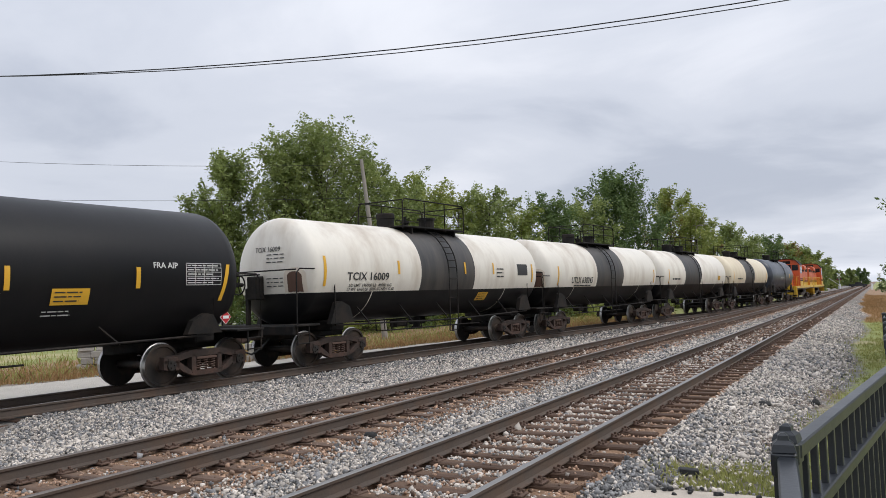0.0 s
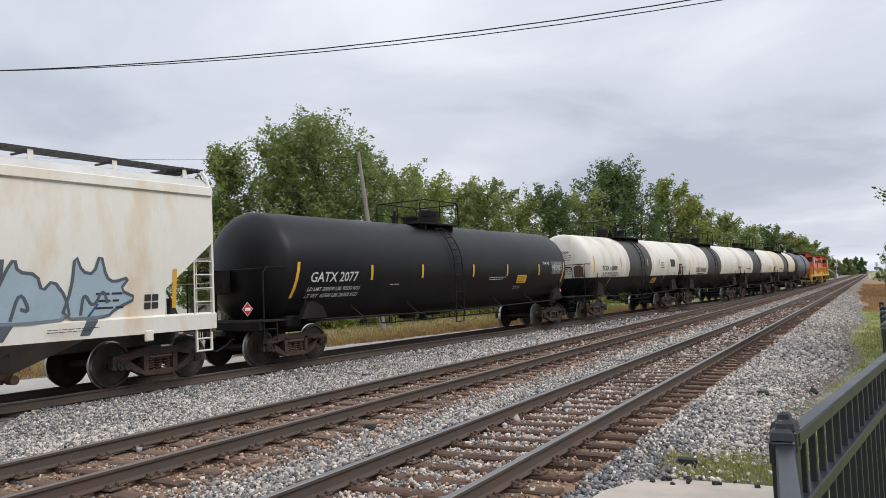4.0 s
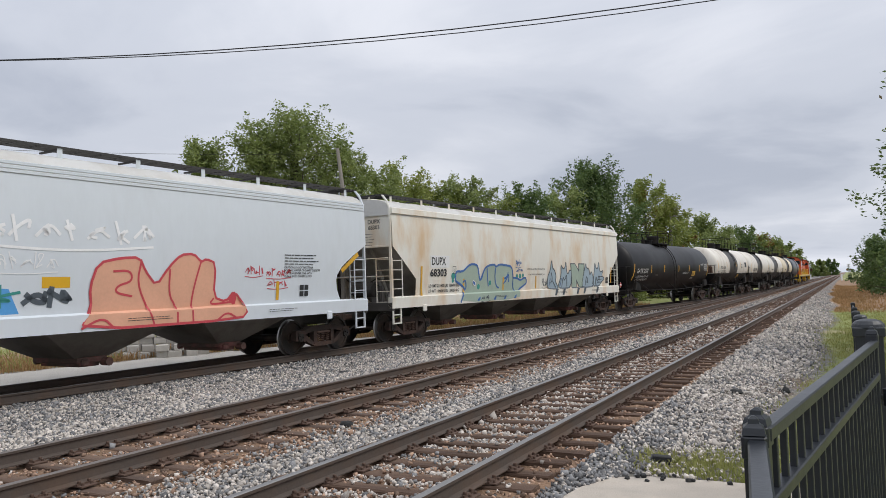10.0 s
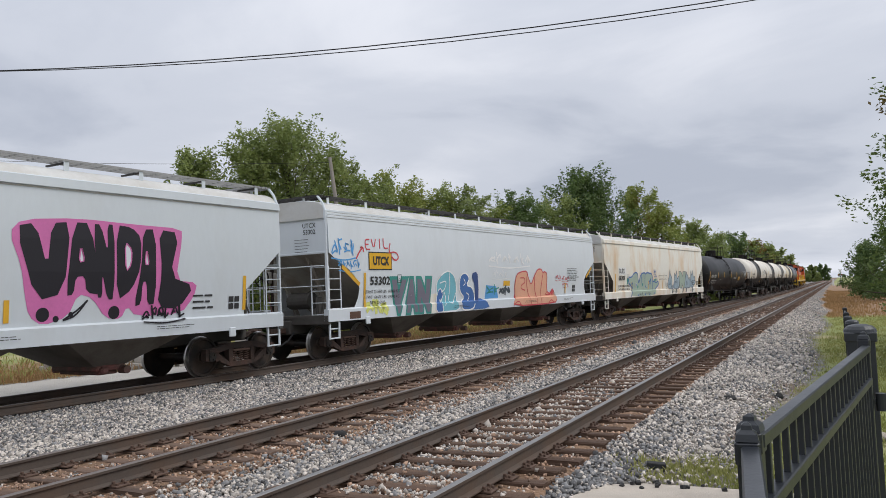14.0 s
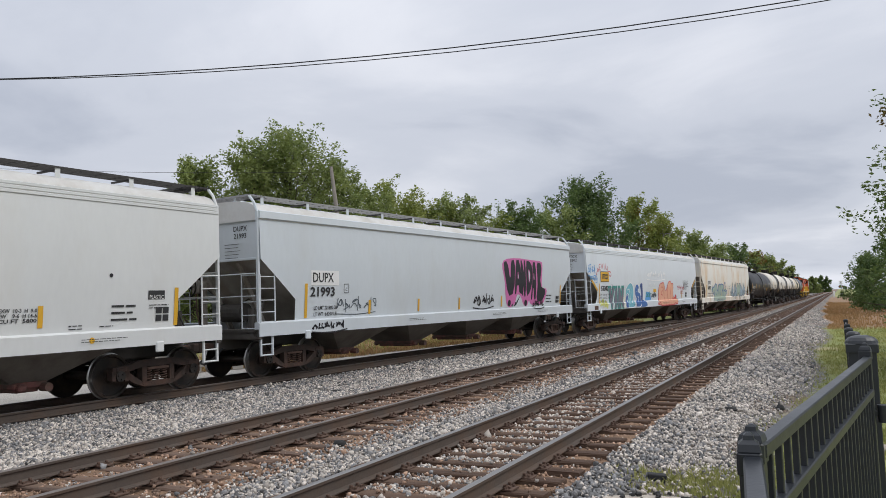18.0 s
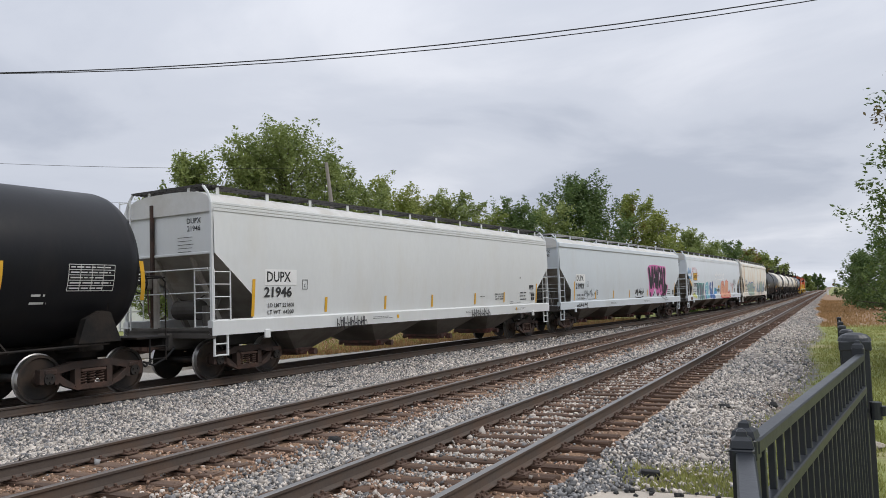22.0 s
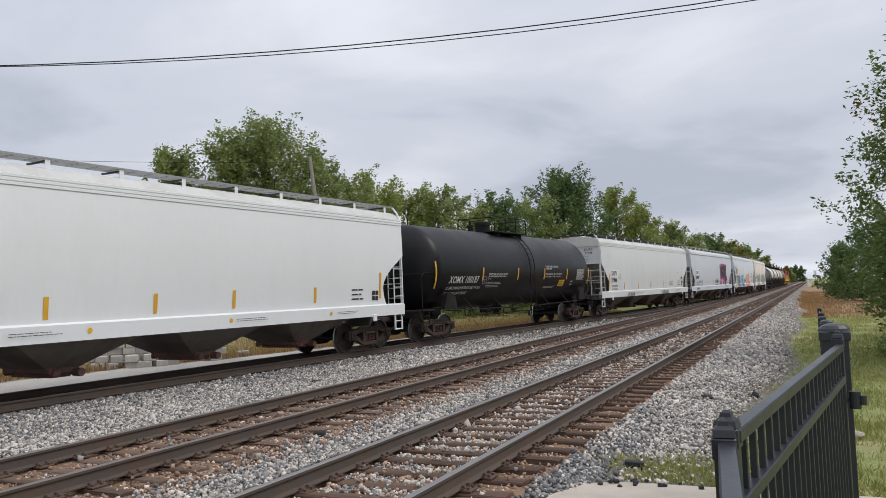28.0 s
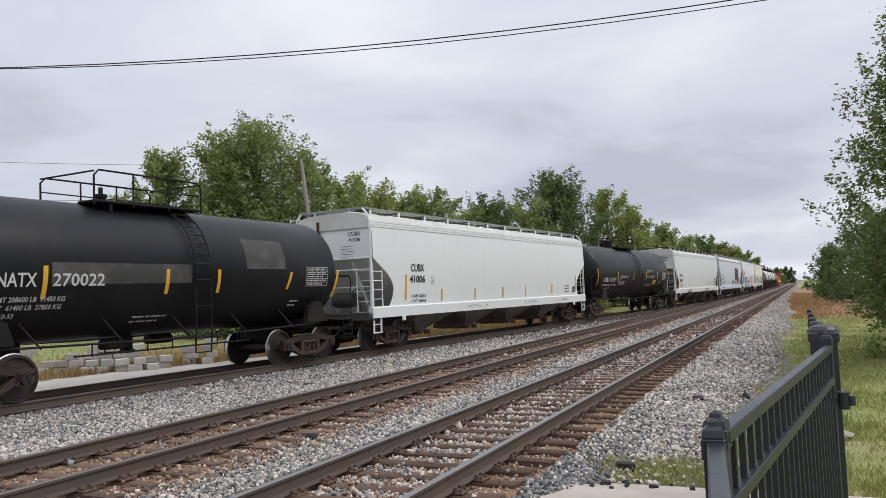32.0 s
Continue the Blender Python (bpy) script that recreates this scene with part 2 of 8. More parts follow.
M["tie"] = material("weathered brown tie timber", (0.095, 0.06, 0.043), 0.92, spec=0.25, vary=0.6, scale=2.2, fine=24, bump=0.5, stretch=(0.35, 4, 4), second=(0.19, 0.125, 0.088), amount=0.5, each=0.5)
M["tie_old"] = material("red-brown old tie timber", (0.105, 0.066, 0.047), 0.9, vary=0.6, scale=2.2, fine=24, bump=0.5, stretch=(0.35, 4, 4), second=(0.2, 0.128, 0.085), amount=0.6, each=0.5)
M["plate"] = material("rusted tie plate", (0.12, 0.075, 0.055), 0.85, 0.2, vary=0.4, scale=6, fine=50, bump=0.25)
M["fence"] = material("black powder-coated steel", (0.019, 0.0225, 0.028), 0.38, spec=0.5, vary=0.25, scale=3, fine=70, bump=0.04, second=(0.035, 0.037, 0.04), amount=0.3)
M["concrete"] = material("pale worn concrete", (0.47, 0.415, 0.35), 0.9, vary=0.45, scale=1.5, fine=95, bump=0.4, second=(0.35, 0.32, 0.28), amount=0.5, space="World")
M["block"] = material("grey cast concrete block", (0.42, 0.395, 0.36), 0.9, vary=0.3, scale=1.5, fine=30, bump=0.25, second=(0.27, 0.25, 0.22), amount=0.5, each=0.7)
M["bark"] = material("grey-brown bark", (0.1, 0.08, 0.065), 0.95, vary=0.5, scale=3, fine=25, bump=0.6, stretch=(1, 1, 0.3))
M["pole"] = material("weathered pole timber", (0.27, 0.245, 0.215), 0.9, vary=0.4, scale=2, fine=25, bump=0.4, stretch=(4, 4, 0.4))
M["wire"] = material("black cable sheath", (0.02, 0.02, 0.022), 0.6, vary=0.2, scale=2, fine=20, bump=0)
M["leaf_maple"] = leaf_material("maple leaves", (0.15, 0.205, 0.06), (0.34, 0.39, 0.13))
M["leaf_dark"] = leaf_material("dark oak leaves", (0.07, 0.125, 0.04), (0.175, 0.24, 0.075))
M["leaf_light"] = leaf_material("yellow-green leaves", (0.17, 0.23, 0.05), (0.37, 0.39, 0.105))
M["leaf_right"] = leaf_material("hackberry leaves", (0.10, 0.17, 0.048), (0.25, 0.31, 0.09))
M["leaf_turn"] = leaf_material("leaves turning brown", (0.14, 0.12, 0.03), (0.26, 0.15, 0.05))
M["grass"] = leaf_material("grass blades", (0.22, 0.25, 0.06), (0.48, 0.46, 0.18))
M["dry_grass"] = leaf_material("dry tall grass", (0.27, 0.18, 0.075), (0.5, 0.30, 0.145))
M["stone"] = material("grey limestone ballast", (0.535, 0.483, 0.43), 0.9, vary=0.3, scale=6, fine=60, bump=0.2, island=0.85)
M["stone_dark"] = material("blue-grey ballast", (0.2, 0.198, 0.198), 0.9, vary=0.3, scale=6, fine=60, bump=0.2, island=1.1)
M["stone_rust"] = material("rust-dusted ballast", (0.33, 0.215, 0.15), 0.9, vary=0.35, scale=6, fine=60, bump=0.2, island=1.3)
M["rock"] = material("dark lump of slag", (0.03, 0.03, 0.03), 0.9, vary=0.4, scale=8, fine=60, bump=0.3)
M["building"] = material("white metal siding", (0.75, 0.75, 0.74), 0.5, vary=0.06, scale=1, fine=10, bump=0.02)
M["roof_grey"] = material("grey roofing", (0.25, 0.25, 0.26), 0.8, vary=0.2, scale=2, fine=20, bump=0.1)
M["car_dark"] = material("dark vehicle paint", (0.02, 0.022, 0.026), 0.25, vary=0.1, scale=1, fine=10, bump=0, coat=0.5)
M["rubber"] = material("tyre rubber", (0.02, 0.02, 0.02), 0.8, vary=0.2, scale=3, fine=30, bump=0.1)
M["signal"] = material("galvanised signal steel", (0.4, 0.4, 0.41), 0.5, 0.4, vary=0.15, scale=3, fine=30, bump=0.03)
PAINTS = {"teal": (0.05, 0.29, 0.25), "plum": (0.19, 0.18, 0.23), "cyan": (0.19, 0.5, 0.6), "blue": (0.06, 0.16, 0.42), "navy": (0.04, 0.08, 0.24), "salmon": (0.78, 0.42, 0.28), "crimson": (0.58, 0.07, 0.09),
          "pink": (0.62, 0.16, 0.4), "black": (0.012, 0.01, 0.016), "sage": (0.38, 0.47, 0.39), "steel": (0.36, 0.46, 0.53), "ghost": (0.9, 0.9, 0.9), "lime": (0.72, 0.74, 0.22), "sky": (0.1, 0.35, 0.7), "slate": (0.09, 0.11, 0.13), "moss": (0.3, 0.4, 0.25)}
for k_, c_ in PAINTS.items():
    M[k_] = material(k_ + " spray paint", c_, 0.55, vary=0.25, scale=1.2, fine=18, bump=0)
M["logo"] = material("golden yellow sign paint", (0.75, 0.42, 0.02), 0.5, vary=0.1, scale=2, fine=20, bump=0)
M["dull_patch"] = material("grey overpaint patch", (0.06, 0.058, 0.056), 0.6, spec=0.25, vary=0.5, scale=1.5, fine=20, bump=0.05, second=(0.16, 0.15, 0.14), amount=0.5)
M["rust_pale"] = material("thin rust stain", (0.66, 0.585, 0.49), 0.5, vary=0.3, scale=1.5, fine=12, bump=0, stretch=(1, 1, 0.2))
M["rust_run"] = material("rust run", (0.11, 0.06, 0.042), 0.8, vary=0.5, scale=2, fine=12, bump=0.1, stretch=(1, 1, 0.2))


# ---- mesh helpers ----


class Geo:
    """Vertices and faces of one mesh."""

    def __init__(self):
        self.v, self.f, self.m = [], [], []
        self.slot = 0

    def add(self, vs, fs):
        k = len(self.v)
        self.v += [tuple(p) for p in vs]
        self.f += [tuple(i + k for i in q) for q in fs]
        self.m += [self.slot] * len(fs)
        return self

    def box(self, c, s, b=0.0, rot=None):
        hx, hy, hz = (abs(q) / 2 for q in s)
        if b <= 0 or b * 2.2 > 2 * min(hx, hy, hz):
            vs = [(x, y, z) for x in (-hx, hx) for y in (-hy, hy) for z in (-hz, hz)]
            fs = [(0, 1, 3, 2), (4, 6, 7, 5), (0, 4, 5, 1), (2, 3, 7, 6), (0, 2, 6, 4), (1, 5, 7, 3)]
        else:
            vs, fs, at = [], [], {}
            for sx, sy, sz in itertools.product((-1, 1), repeat=3):
                for ax in range(3):
                    p = [sx * (hx - b), sy * (hy - b), sz * (hz - b)]
                    p[ax] += (sx, sy, sz)[ax] * b
                    at[sx, sy, sz, ax] = len(vs)
                    vs.append(tuple(p))
            for ax in range(3):
                u, w = [i for i in range(3) if i != ax]
                for s1 in (-1, 1):
                    q = []
                    for a2, b2 in ((-1, -1), (1, -1), (1, 1), (-1, 1)):
                        sg = [0, 0, 0]
                        sg[ax], sg[u], sg[w] = s1, a2, b2
                        q.append(at[(*sg, ax)])
                    flip = (s1 > 0) == (ax == 1)
                    fs.append(tuple(reversed(q)) if flip else tuple(q))
                for a2, b2 in itertools.product((-1, 1), repeat=2):
                    def key(end, face):
                        sg = [0, 0, 0]
                        sg[ax], sg[u], sg[w] = end, a2, b2
                        return at[(*sg, face)]
                    fs.append((key(-1, u), key(1, u), key(1, w), key(-1, w)))
            for sg in itertools.product((-1, 1), repeat=3):
                fs.append((at[(*sg, 0)], at[(*sg, 1)], at[(*sg, 2)]))
        c = Vector(c)
        if rot is not None:
            vs = [rot @ Vector(p) + c for p in vs]
        else:
            vs = [(p[0] + c.x, p[1] + c.y, p[2] + c.z) for p in vs]
        return self.add(vs, fs)

    def cyl(self, a, b, r, n=8, r2=None, caps=True):
        a, b = Vector(a), Vector(b)
        q = (b - a).to_track_quat("Z", "Y")
        r2 = r if r2 is None else r2
        vs = []
        for p, rr in ((a, r), (b, r2)):
            vs += [p + q @ Vector((math.cos(2 * math.pi * i / n) * rr, math.sin(2 * math.pi * i / n) * rr, 0)) for i in range(n)]
        fs = [(i, (i + 1) % n, n + (i + 1) % n, n + i) for i in range(n)]
        if caps:
            fs += [tuple(range(n - 1, -1, -1)), tuple(range(n, 2 * n))]
        return self.add(vs, fs)

    def tube(self, pts, r, n=6, close=False):
        pts = [Vector(p) for p in pts]
        vs, fs, k = [], [], len(pts)
        for i, p in enumerate(pts):
            d = (pts[min(i + 1, k - 1)] - pts[max(i - 1, 0)])
            q = d.to_track_quat("Z", "Y")
            rr = r[i] if isinstance(r, (list, tuple)) else r
            vs += [p + q @ Vector((math.cos(2 * math.pi * j / n) * rr, math.sin(2 * math.pi * j / n) * rr, 0)) for j in range(n)]
        for i in range(k - 1):
            fs += [(i * n + j, i * n + (j + 1) % n, (i + 1) * n + (j + 1) % n, (i + 1) * n + j) for j in range(n)]
        fs += [tuple(range(n - 1, -1, -1)), tuple(range((k - 1) * n, k * n))]
        return self.add(vs, fs)

    def prism(self, poly, lo, hi, axis="x"):
        """A flat outline pulled from lo to hi along an axis; the outline's two numbers are the other axes in order."""
        def at(p, d):
            return {"x": (d, p[0], p[1]), "y": (p[0], d, p[1]), "z": (p[0], p[1], d)}[axis]
        n = len(poly)
        vs = [at(p, lo) for p in poly] + [at(p, hi) for p in poly]
        fs = [(i, (i + 1) % n, n + (i + 1) % n, n + i) for i in range(n)] + [tuple(range(n - 1, -1, -1)), tuple(range(n, 2 * n))]
        return self.add(vs, fs)

    def revolve(self, prof, axis="x", n=24, c=(0, 0, 0), caps=True):
        """prof: (along, radius) pairs turned about an axis through c."""
        vs, fs, k = [], [], len(prof)
        for a, r in prof:
            for i in range(n):
                u, w = math.cos(2 * math.pi * i / n) * r, math.sin(2 * math.pi * i / n) * r
                p = {"x": (a, u, w), "y": (w, a, u), "z": (u, w, a)}[axis]
                vs.append((p[0] + c[0], p[1] + c[1], p[2] + c[2]))
        for i in range(k - 1):
            fs += [(i * n + j, i * n + (j + 1) % n, (i + 1) * n + (j + 1) % n, (i + 1) * n + j) for j in range(n)]
        if caps:
            fs += [tuple(range(n - 1, -1, -1)), tuple(range((k - 1) * n, k * n))]
        return self.add(vs, fs)

    def grid(self, rows):
        """A sheet through rows of points."""
        n = len(rows[0])
        fs = [(i * n + j, i * n + j + 1, (i + 1) * n + j + 1, (i + 1) * n + j) for i in range(len(rows) - 1) for j in range(n - 1)]
        return self.add([p for r in rows for p in r], fs)

    def mesh(self, name, mats, smooth=False):
        me = bpy.data.meshes.new(name)
        me.from_pydata(self.v, [], self.f)
        for q in (mats if isinstance(mats, (list, tuple)) else [mats]):
            me.materials.append(q)
        if any(self.m):
            me.polygons.foreach_set("material_index", self.m)
        bm = bmesh.new()
        bm.from_mesh(me)
        bmesh.ops.recalc_face_normals(bm, faces=bm.faces)
        bm.to_mesh(me)
        bm.free()
        if smooth:
            me.polygons.foreach_set("use_smooth", [True] * len(me.polygons))
            me.set_sharp_from_angle(angle=radians(smooth if smooth > 1 else 38))
        me.update()
        return me


def part(name, geo, mat, parent=None, label="", smooth=False, kind=""):
    """Links a mesh as one object under a thing or a part."""
    me = geo if isinstance(geo, bpy.types.Mesh) else geo.mesh(name, mat, smooth)
    ob = new(name, me)
    ob.parent = parent
    return tagged(ob, label, kind=kind)


def thing(name, label, category, group="", m=None):
    ob = new(name)
    ob.empty_display_size = 0.3
    if m is not None:
        ob.matrix_basis = m
    return tagged(ob, label, category, group)


def single(name, geo, mat, label, category, group="", kind="", smooth=False):
    ob = part(name, geo, mat, None, "", smooth)
    return tagged(ob, label, category, group, kind)


@functools.lru_cache(maxsize=None)
def letters(text, size, bold=0.0, lean=0.0, gap=1.0):
    """Flat vertices and faces of a line of writing, centred, x along and y up."""
    c = bpy.data.curves.new("writing", "FONT")
    c.body, c.size, c.offset, c.shear, c.space_character, c.resolution_u = text, size, bold, lean, gap, 2
    c.align_x, c.align_y = "CENTER", "CENTER"
    o = bpy.data.objects.new("writing", c)
    scene.collection.objects.link(o)
    dg = bpy.context.evaluated_depsgraph_get()
    me = o.evaluated_get(dg).to_mesh()
    vs = [tuple(v.co)[:2] for v in me.vertices]
    fs = [tuple(p.vertices) for p in me.polygons]
    o.evaluated_get(dg).to_mesh_clear()
    bpy.data.objects.remove(o)
    bpy.data.curves.remove(c)
    return vs, fs


def lettering(geo, text, y, z, size, surf, eps=0.012, bold=0.0, lean=0.0, wide=1.0, gap=1.0, sign=1):
    """Writing laid on a car's side; surf(z) is how far out the side stands at that height."""
    vs, fs = letters(text, size, bold, lean, gap)
    if wide > 1.9 or wide < 0:
        wide = abs(wide) / max(0.01, max(u for u, v in vs) - min(u for u, v in vs))
    geo.add([(sign * (surf(z + v) + eps), y + sign * u * wide, z + v) for u, v in vs], fs)


def bars(geo, y, z, w, h, lines, surf, eps=0.012, seed=1):
    """Unreadable small print: plain bars of its size."""
    rng = random.Random(seed)
    step = h / lines
    for i in range(lines):
        zz, x = z + h / 2 - step * (i + 0.5), y - w / 2
        end = y + w / 2 - rng.random() * w * 0.25
        while x < end:
            q = min(end - x, step * rng.uniform(0.9, 3.2))
            patch(geo, x + q / 2, zz, q, step * 0.3, surf, eps)
            x += q + step * 0.35


def patch(geo, y, z, w, h, surf, eps=0.01, cut=3):
    """A thin rectangle on a car's side, following its curve."""
    rows = []
    for i in range(cut + 1):
        zz = z - h / 2 + h * i / cut
        rows.append([(surf(zz) + eps, y - w / 2, zz), (surf(zz) + eps, y + w / 2, zz)])
    geo.grid(rows)


def stripe(parent, y, z, w, h, surf, slant=0.0):
    g = Geo()
    rows = []
    for i in range(5):
        zz = z - h / 2 + h * i / 4
        o = slant * (i / 4 - 0.5)
        rows.append([(surf(zz) + 0.012, y + o - w / 2, zz), (surf(zz) + 0.012, y + o + w / 2, zz)])
    g.grid(rows)
    return part("reflective_stripe", g, M["stripe"], parent, "yellow reflective stripe")


def drape(geo, vs, fs, surf, eps):
    """Lays a flat outline (y, z) on a car's side, cut where the side bends so that it follows every fold."""
    bm = bmesh.new()
    pts = [bm.verts.new((y, z, 0)) for y, z in vs]
    for f in fs:
        if len(set(f)) > 2:
            try:
                bm.faces.new([pts[i] for i in f])
            except ValueError:
                pass
    lo, hi = min(z for y, z in vs), max(z for y, z in vs)
    for z in (1.07, 1.38, 1.422, 1.8, 2.1, 2.4, 2.7, 3.0, 3.3):
        if lo < z < hi:
            bmesh.ops.bisect_plane(bm, geom=bm.verts[:] + bm.edges[:] + bm.faces[:], plane_co=(0, z, 0), plane_no=(0, 1, 0), clear_inner=z == 1.07)
    bm.verts.index_update()
    geo.add([(surf(v.co.y) + eps, v.co.x, v.co.y) for v in bm.verts], [tuple(v.index for v in f.verts) for f in bm.faces])
    bm.free()


def painted_name(car, text, y0, y1, z0, z1, fill, line, surf, seed=1, bold=0.075, edge=0.05, swell=0.0):
    """Block letters sprayed on a side, filling their box side by side, in a fill colour with an outline."""
    rng = random.Random(seed)
    widths = [{"I": 0.5, "L": 0.85}.get(ch, 1.0) for ch in text]
    total, at, spots = sum(widths), y0, []
    for k, (ch, q) in enumerate(zip(text, widths)):
        w = (y1 - y0) * q / total
        bulge = swell * math.sin(math.pi * (k + 0.5) / len(text)) * (z1 - z0)
        spots.append((ch, at + w / 2, w * 1.05, z0 + rng.uniform(0, 0.06) * (z1 - z0) - bulge * 0.3, z1 - rng.uniform(0, 0.08) * (z1 - z0) + bulge, rng.uniform(-0.09, 0.09)))
        at += w
    for bo, mat, eps, nm in ((bold + edge, line, 0.006, "painted_outline"), (bold, fill, 0.010, "painted_name")):
        for k, (ch, yc, w, za, zb, tilt) in enumerate(spots):
            g = Geo()
            vs, fs = letters(ch, 1.0, bo)
            base, _ = letters(ch, 1.0, bold)
            u0, u1 = min(p[0] for p in base), max(p[0] for p in base)
            v0, v1 = min(p[1] for p in base), max(p[1] for p in base)
            kx, kz = w / max(0.05, u1 - u0), (zb - za) / max(0.05, v1 - v0)
            out = []
            for u, v in vs:
                z = za + (v - v0) * kz
                f = (z - za) / max(0.1, zb - za)
                out.append((yc + (u - (u0 + u1) / 2) * kx * (0.86 + 0.2 * f) + tilt * (z - (za + zb) / 2), z))
            drape(g, out, fs, surf, eps + 0.0006 * k)
            part(nm, g, M[mat], car, line + " painted outline" if nm == "painted_outline" else fill + " painted letter")


def ribbon(g, pts, w, surf, eps):
    """A flat brush stroke through points (y, z) on a side; w: its width, or one for each point."""
    n = len(pts)
    lft, rgt = [], []
    for i, (y, z) in enumerate(pts):
        a, b = pts[max(0, i - 1)], pts[min(n - 1, i + 1)]
        d = math.hypot(b[0] - a[0], b[1] - a[1]) or 1
        ww = w[i] if isinstance(w, (list, tuple)) else w
        ny, nz = -(b[1] - a[1]) / d * ww / 2, (b[0] - a[0]) / d * ww / 2
        lft.append((y - ny, z - nz))
        rgt.append((y + ny, z + nz))
    quads = [(i, i + 1, n + i + 1, n + i) for i in range(n - 1)]
    if isinstance(w, (list, tuple)) or w > 0.09:
        drape(g, lft + rgt, quads, surf, eps)
    else:
        g.add([(surf(z) + eps, y, z) for y, z in lft + rgt], quads)


# letter-like strokes that spell nothing, in a unit box
STROKES = [
    [[(0, 1), (0, 0), (0.8, 0.02)]],
    [[(0.8, 0.5), (0.7, 0.9), (0.4, 1), (0.1, 0.9), (0, 0.5), (0.1, 0.1), (0.4, 0), (0.7, 0.1), (0.8, 0.5)]],
    [[(0, 0), (0.06, 1)], [(0.04, 0.95), (0.75, 0.85), (0.7, 0.55), (0.1, 0.5), (0.85, 0)]],
    [[(0, 0), (0.02, 1), (0.8, 0), (0.82, 1)]],
    [[(0.85, 0.85), (0.4, 1), (0.05, 0.72), (0.75, 0.35), (0.6, 0.02), (0, 0.1)]],
    [[(0, 0), (0.4, 1), (0.8, 0)], [(0.15, 0.35), (0.7, 0.4)]],
    [[(0.9, 0.8), (0.4, 1), (0, 0.5), (0.4, 0), (0.9, 0.2)]],
    [[(0.8, 1), (0, 0.97), (0.02, 0), (0.85, 0.03)], [(0.05, 0.5), (0.6, 0.52)]],
    [[(0, 1), (0.04, 0.3), (0.4, 0), (0.8, 0.3), (0.84, 1)]],
    [[(0, 1), (0, 0)], [(0.8, 1), (0.06, 0.45), (0.85, 0)]],
]


def soften(line, times=2):
    """Rounds a broken line's corners."""
    for _ in range(times):
        out = [line[0]]
        for a, b in zip(line, line[1:]):
            out += [(a[0] * 0.75 + b[0] * 0.25, a[1] * 0.75 + b[1] * 0.25), (a[0] * 0.25 + b[0] * 0.75, a[1] * 0.25 + b[1] * 0.75)]
        line = out + [line[-1]]
    return line


def scribble(car, y0, y1, z0, z1, mat, surf, seed, w=0.03, loops=5.0, eps=0.008, name="spray_tag"):
    """A quick spray-can tag of letter-like strokes that says nothing."""
    rng = random.Random(seed)
    n = max(2, int(round(loops)))
    cell = (y1 - y0) / n
    g = Geo()
    for k in range(n):
        h = (z1 - z0) * rng.uniform(0.75, 1.05)
        up = z0 + rng.uniform(0, 0.16) * (z1 - z0)
        slant = rng.uniform(0.05, 0.3)
        wild = [(rng.uniform(-0.15, 1.0), rng.uniform(0, 1)) for _ in range(rng.choice((4, 5, 6)))]
        for line in (wild, [(0.1, 1.0), (rng.uniform(0, 0.5), 0.0)] if k % 2 else [(0, 0.2), (0.5, rng.uniform(0.3, 1.0)), (0.95, 0.3)]):
            pts = [(y0 + cell * (k + 0.06) + (u + slant * v * 0.4) * cell * 0.98, up + v * h) for u, v in soften(line)]
            ribbon(g, pts, w, surf, eps)
    if loops > 3.5:
        ribbon(g, soften([(y0, z0 - w), (y0 + (y1 - y0) * 0.5, z0 - w * 2.5), (y1, z0 - w * 0.5)]), w * 0.8, surf, eps)
    return part(name, g, M[mat], car, mat + " spray-can tag")


# ---- plan: the near track runs along y at x = 0; rail heads lie at z = 0 ----
GAUGE = 0.7525
MIDDLE_X = -3.84
SIDING_Y = [-200, -60, -30, 0, 10, 20, 30, 40, 50, 60, 70, 85, 105, 130, 160, 200, 700]
SIDING_X = [-19.8, -13.3, -12.05, -10.85, -10.4, -9.82, -9.05, -8.1, -7.1, -6.2, -5.45, -4.75, -4.2, -3.92, -3.84, -3.84, -3.84]
sy = np.arange(-200, 700, 0.5)
kern = np.exp(-0.5 * (np.arange(-30, 31) * 0.5 / 6) ** 2)
sx = np.convolve(np.pad(np.interp(sy, SIDING_Y, SIDING_X), 30, mode="reflect", reflect_type="odd"), kern / kern.sum(), "valid")
ss = np.concatenate([[0], np.cumsum(np.hypot(np.diff(sx), np.diff(sy)))])
ss -= np.interp(0, sy, ss)


def siding(s):
    """The train's track: a point s metres along it, 0 beside the camera."""
    return float(np.interp(s, ss, sx)), float(np.interp(s, ss, sy))


def siding_x(y):
    return np.interp(y, sy, sx)


def travel(t):
    """How far the train has rolled after t seconds."""
    u = t / 32
    return 147.674 * u - 30.905 * u ** 2 + 159.906 * u ** 3 - 329.827 * u ** 4 + 401.814 * u ** 5 - 282.764 * u ** 6 + 83.734 * u ** 7


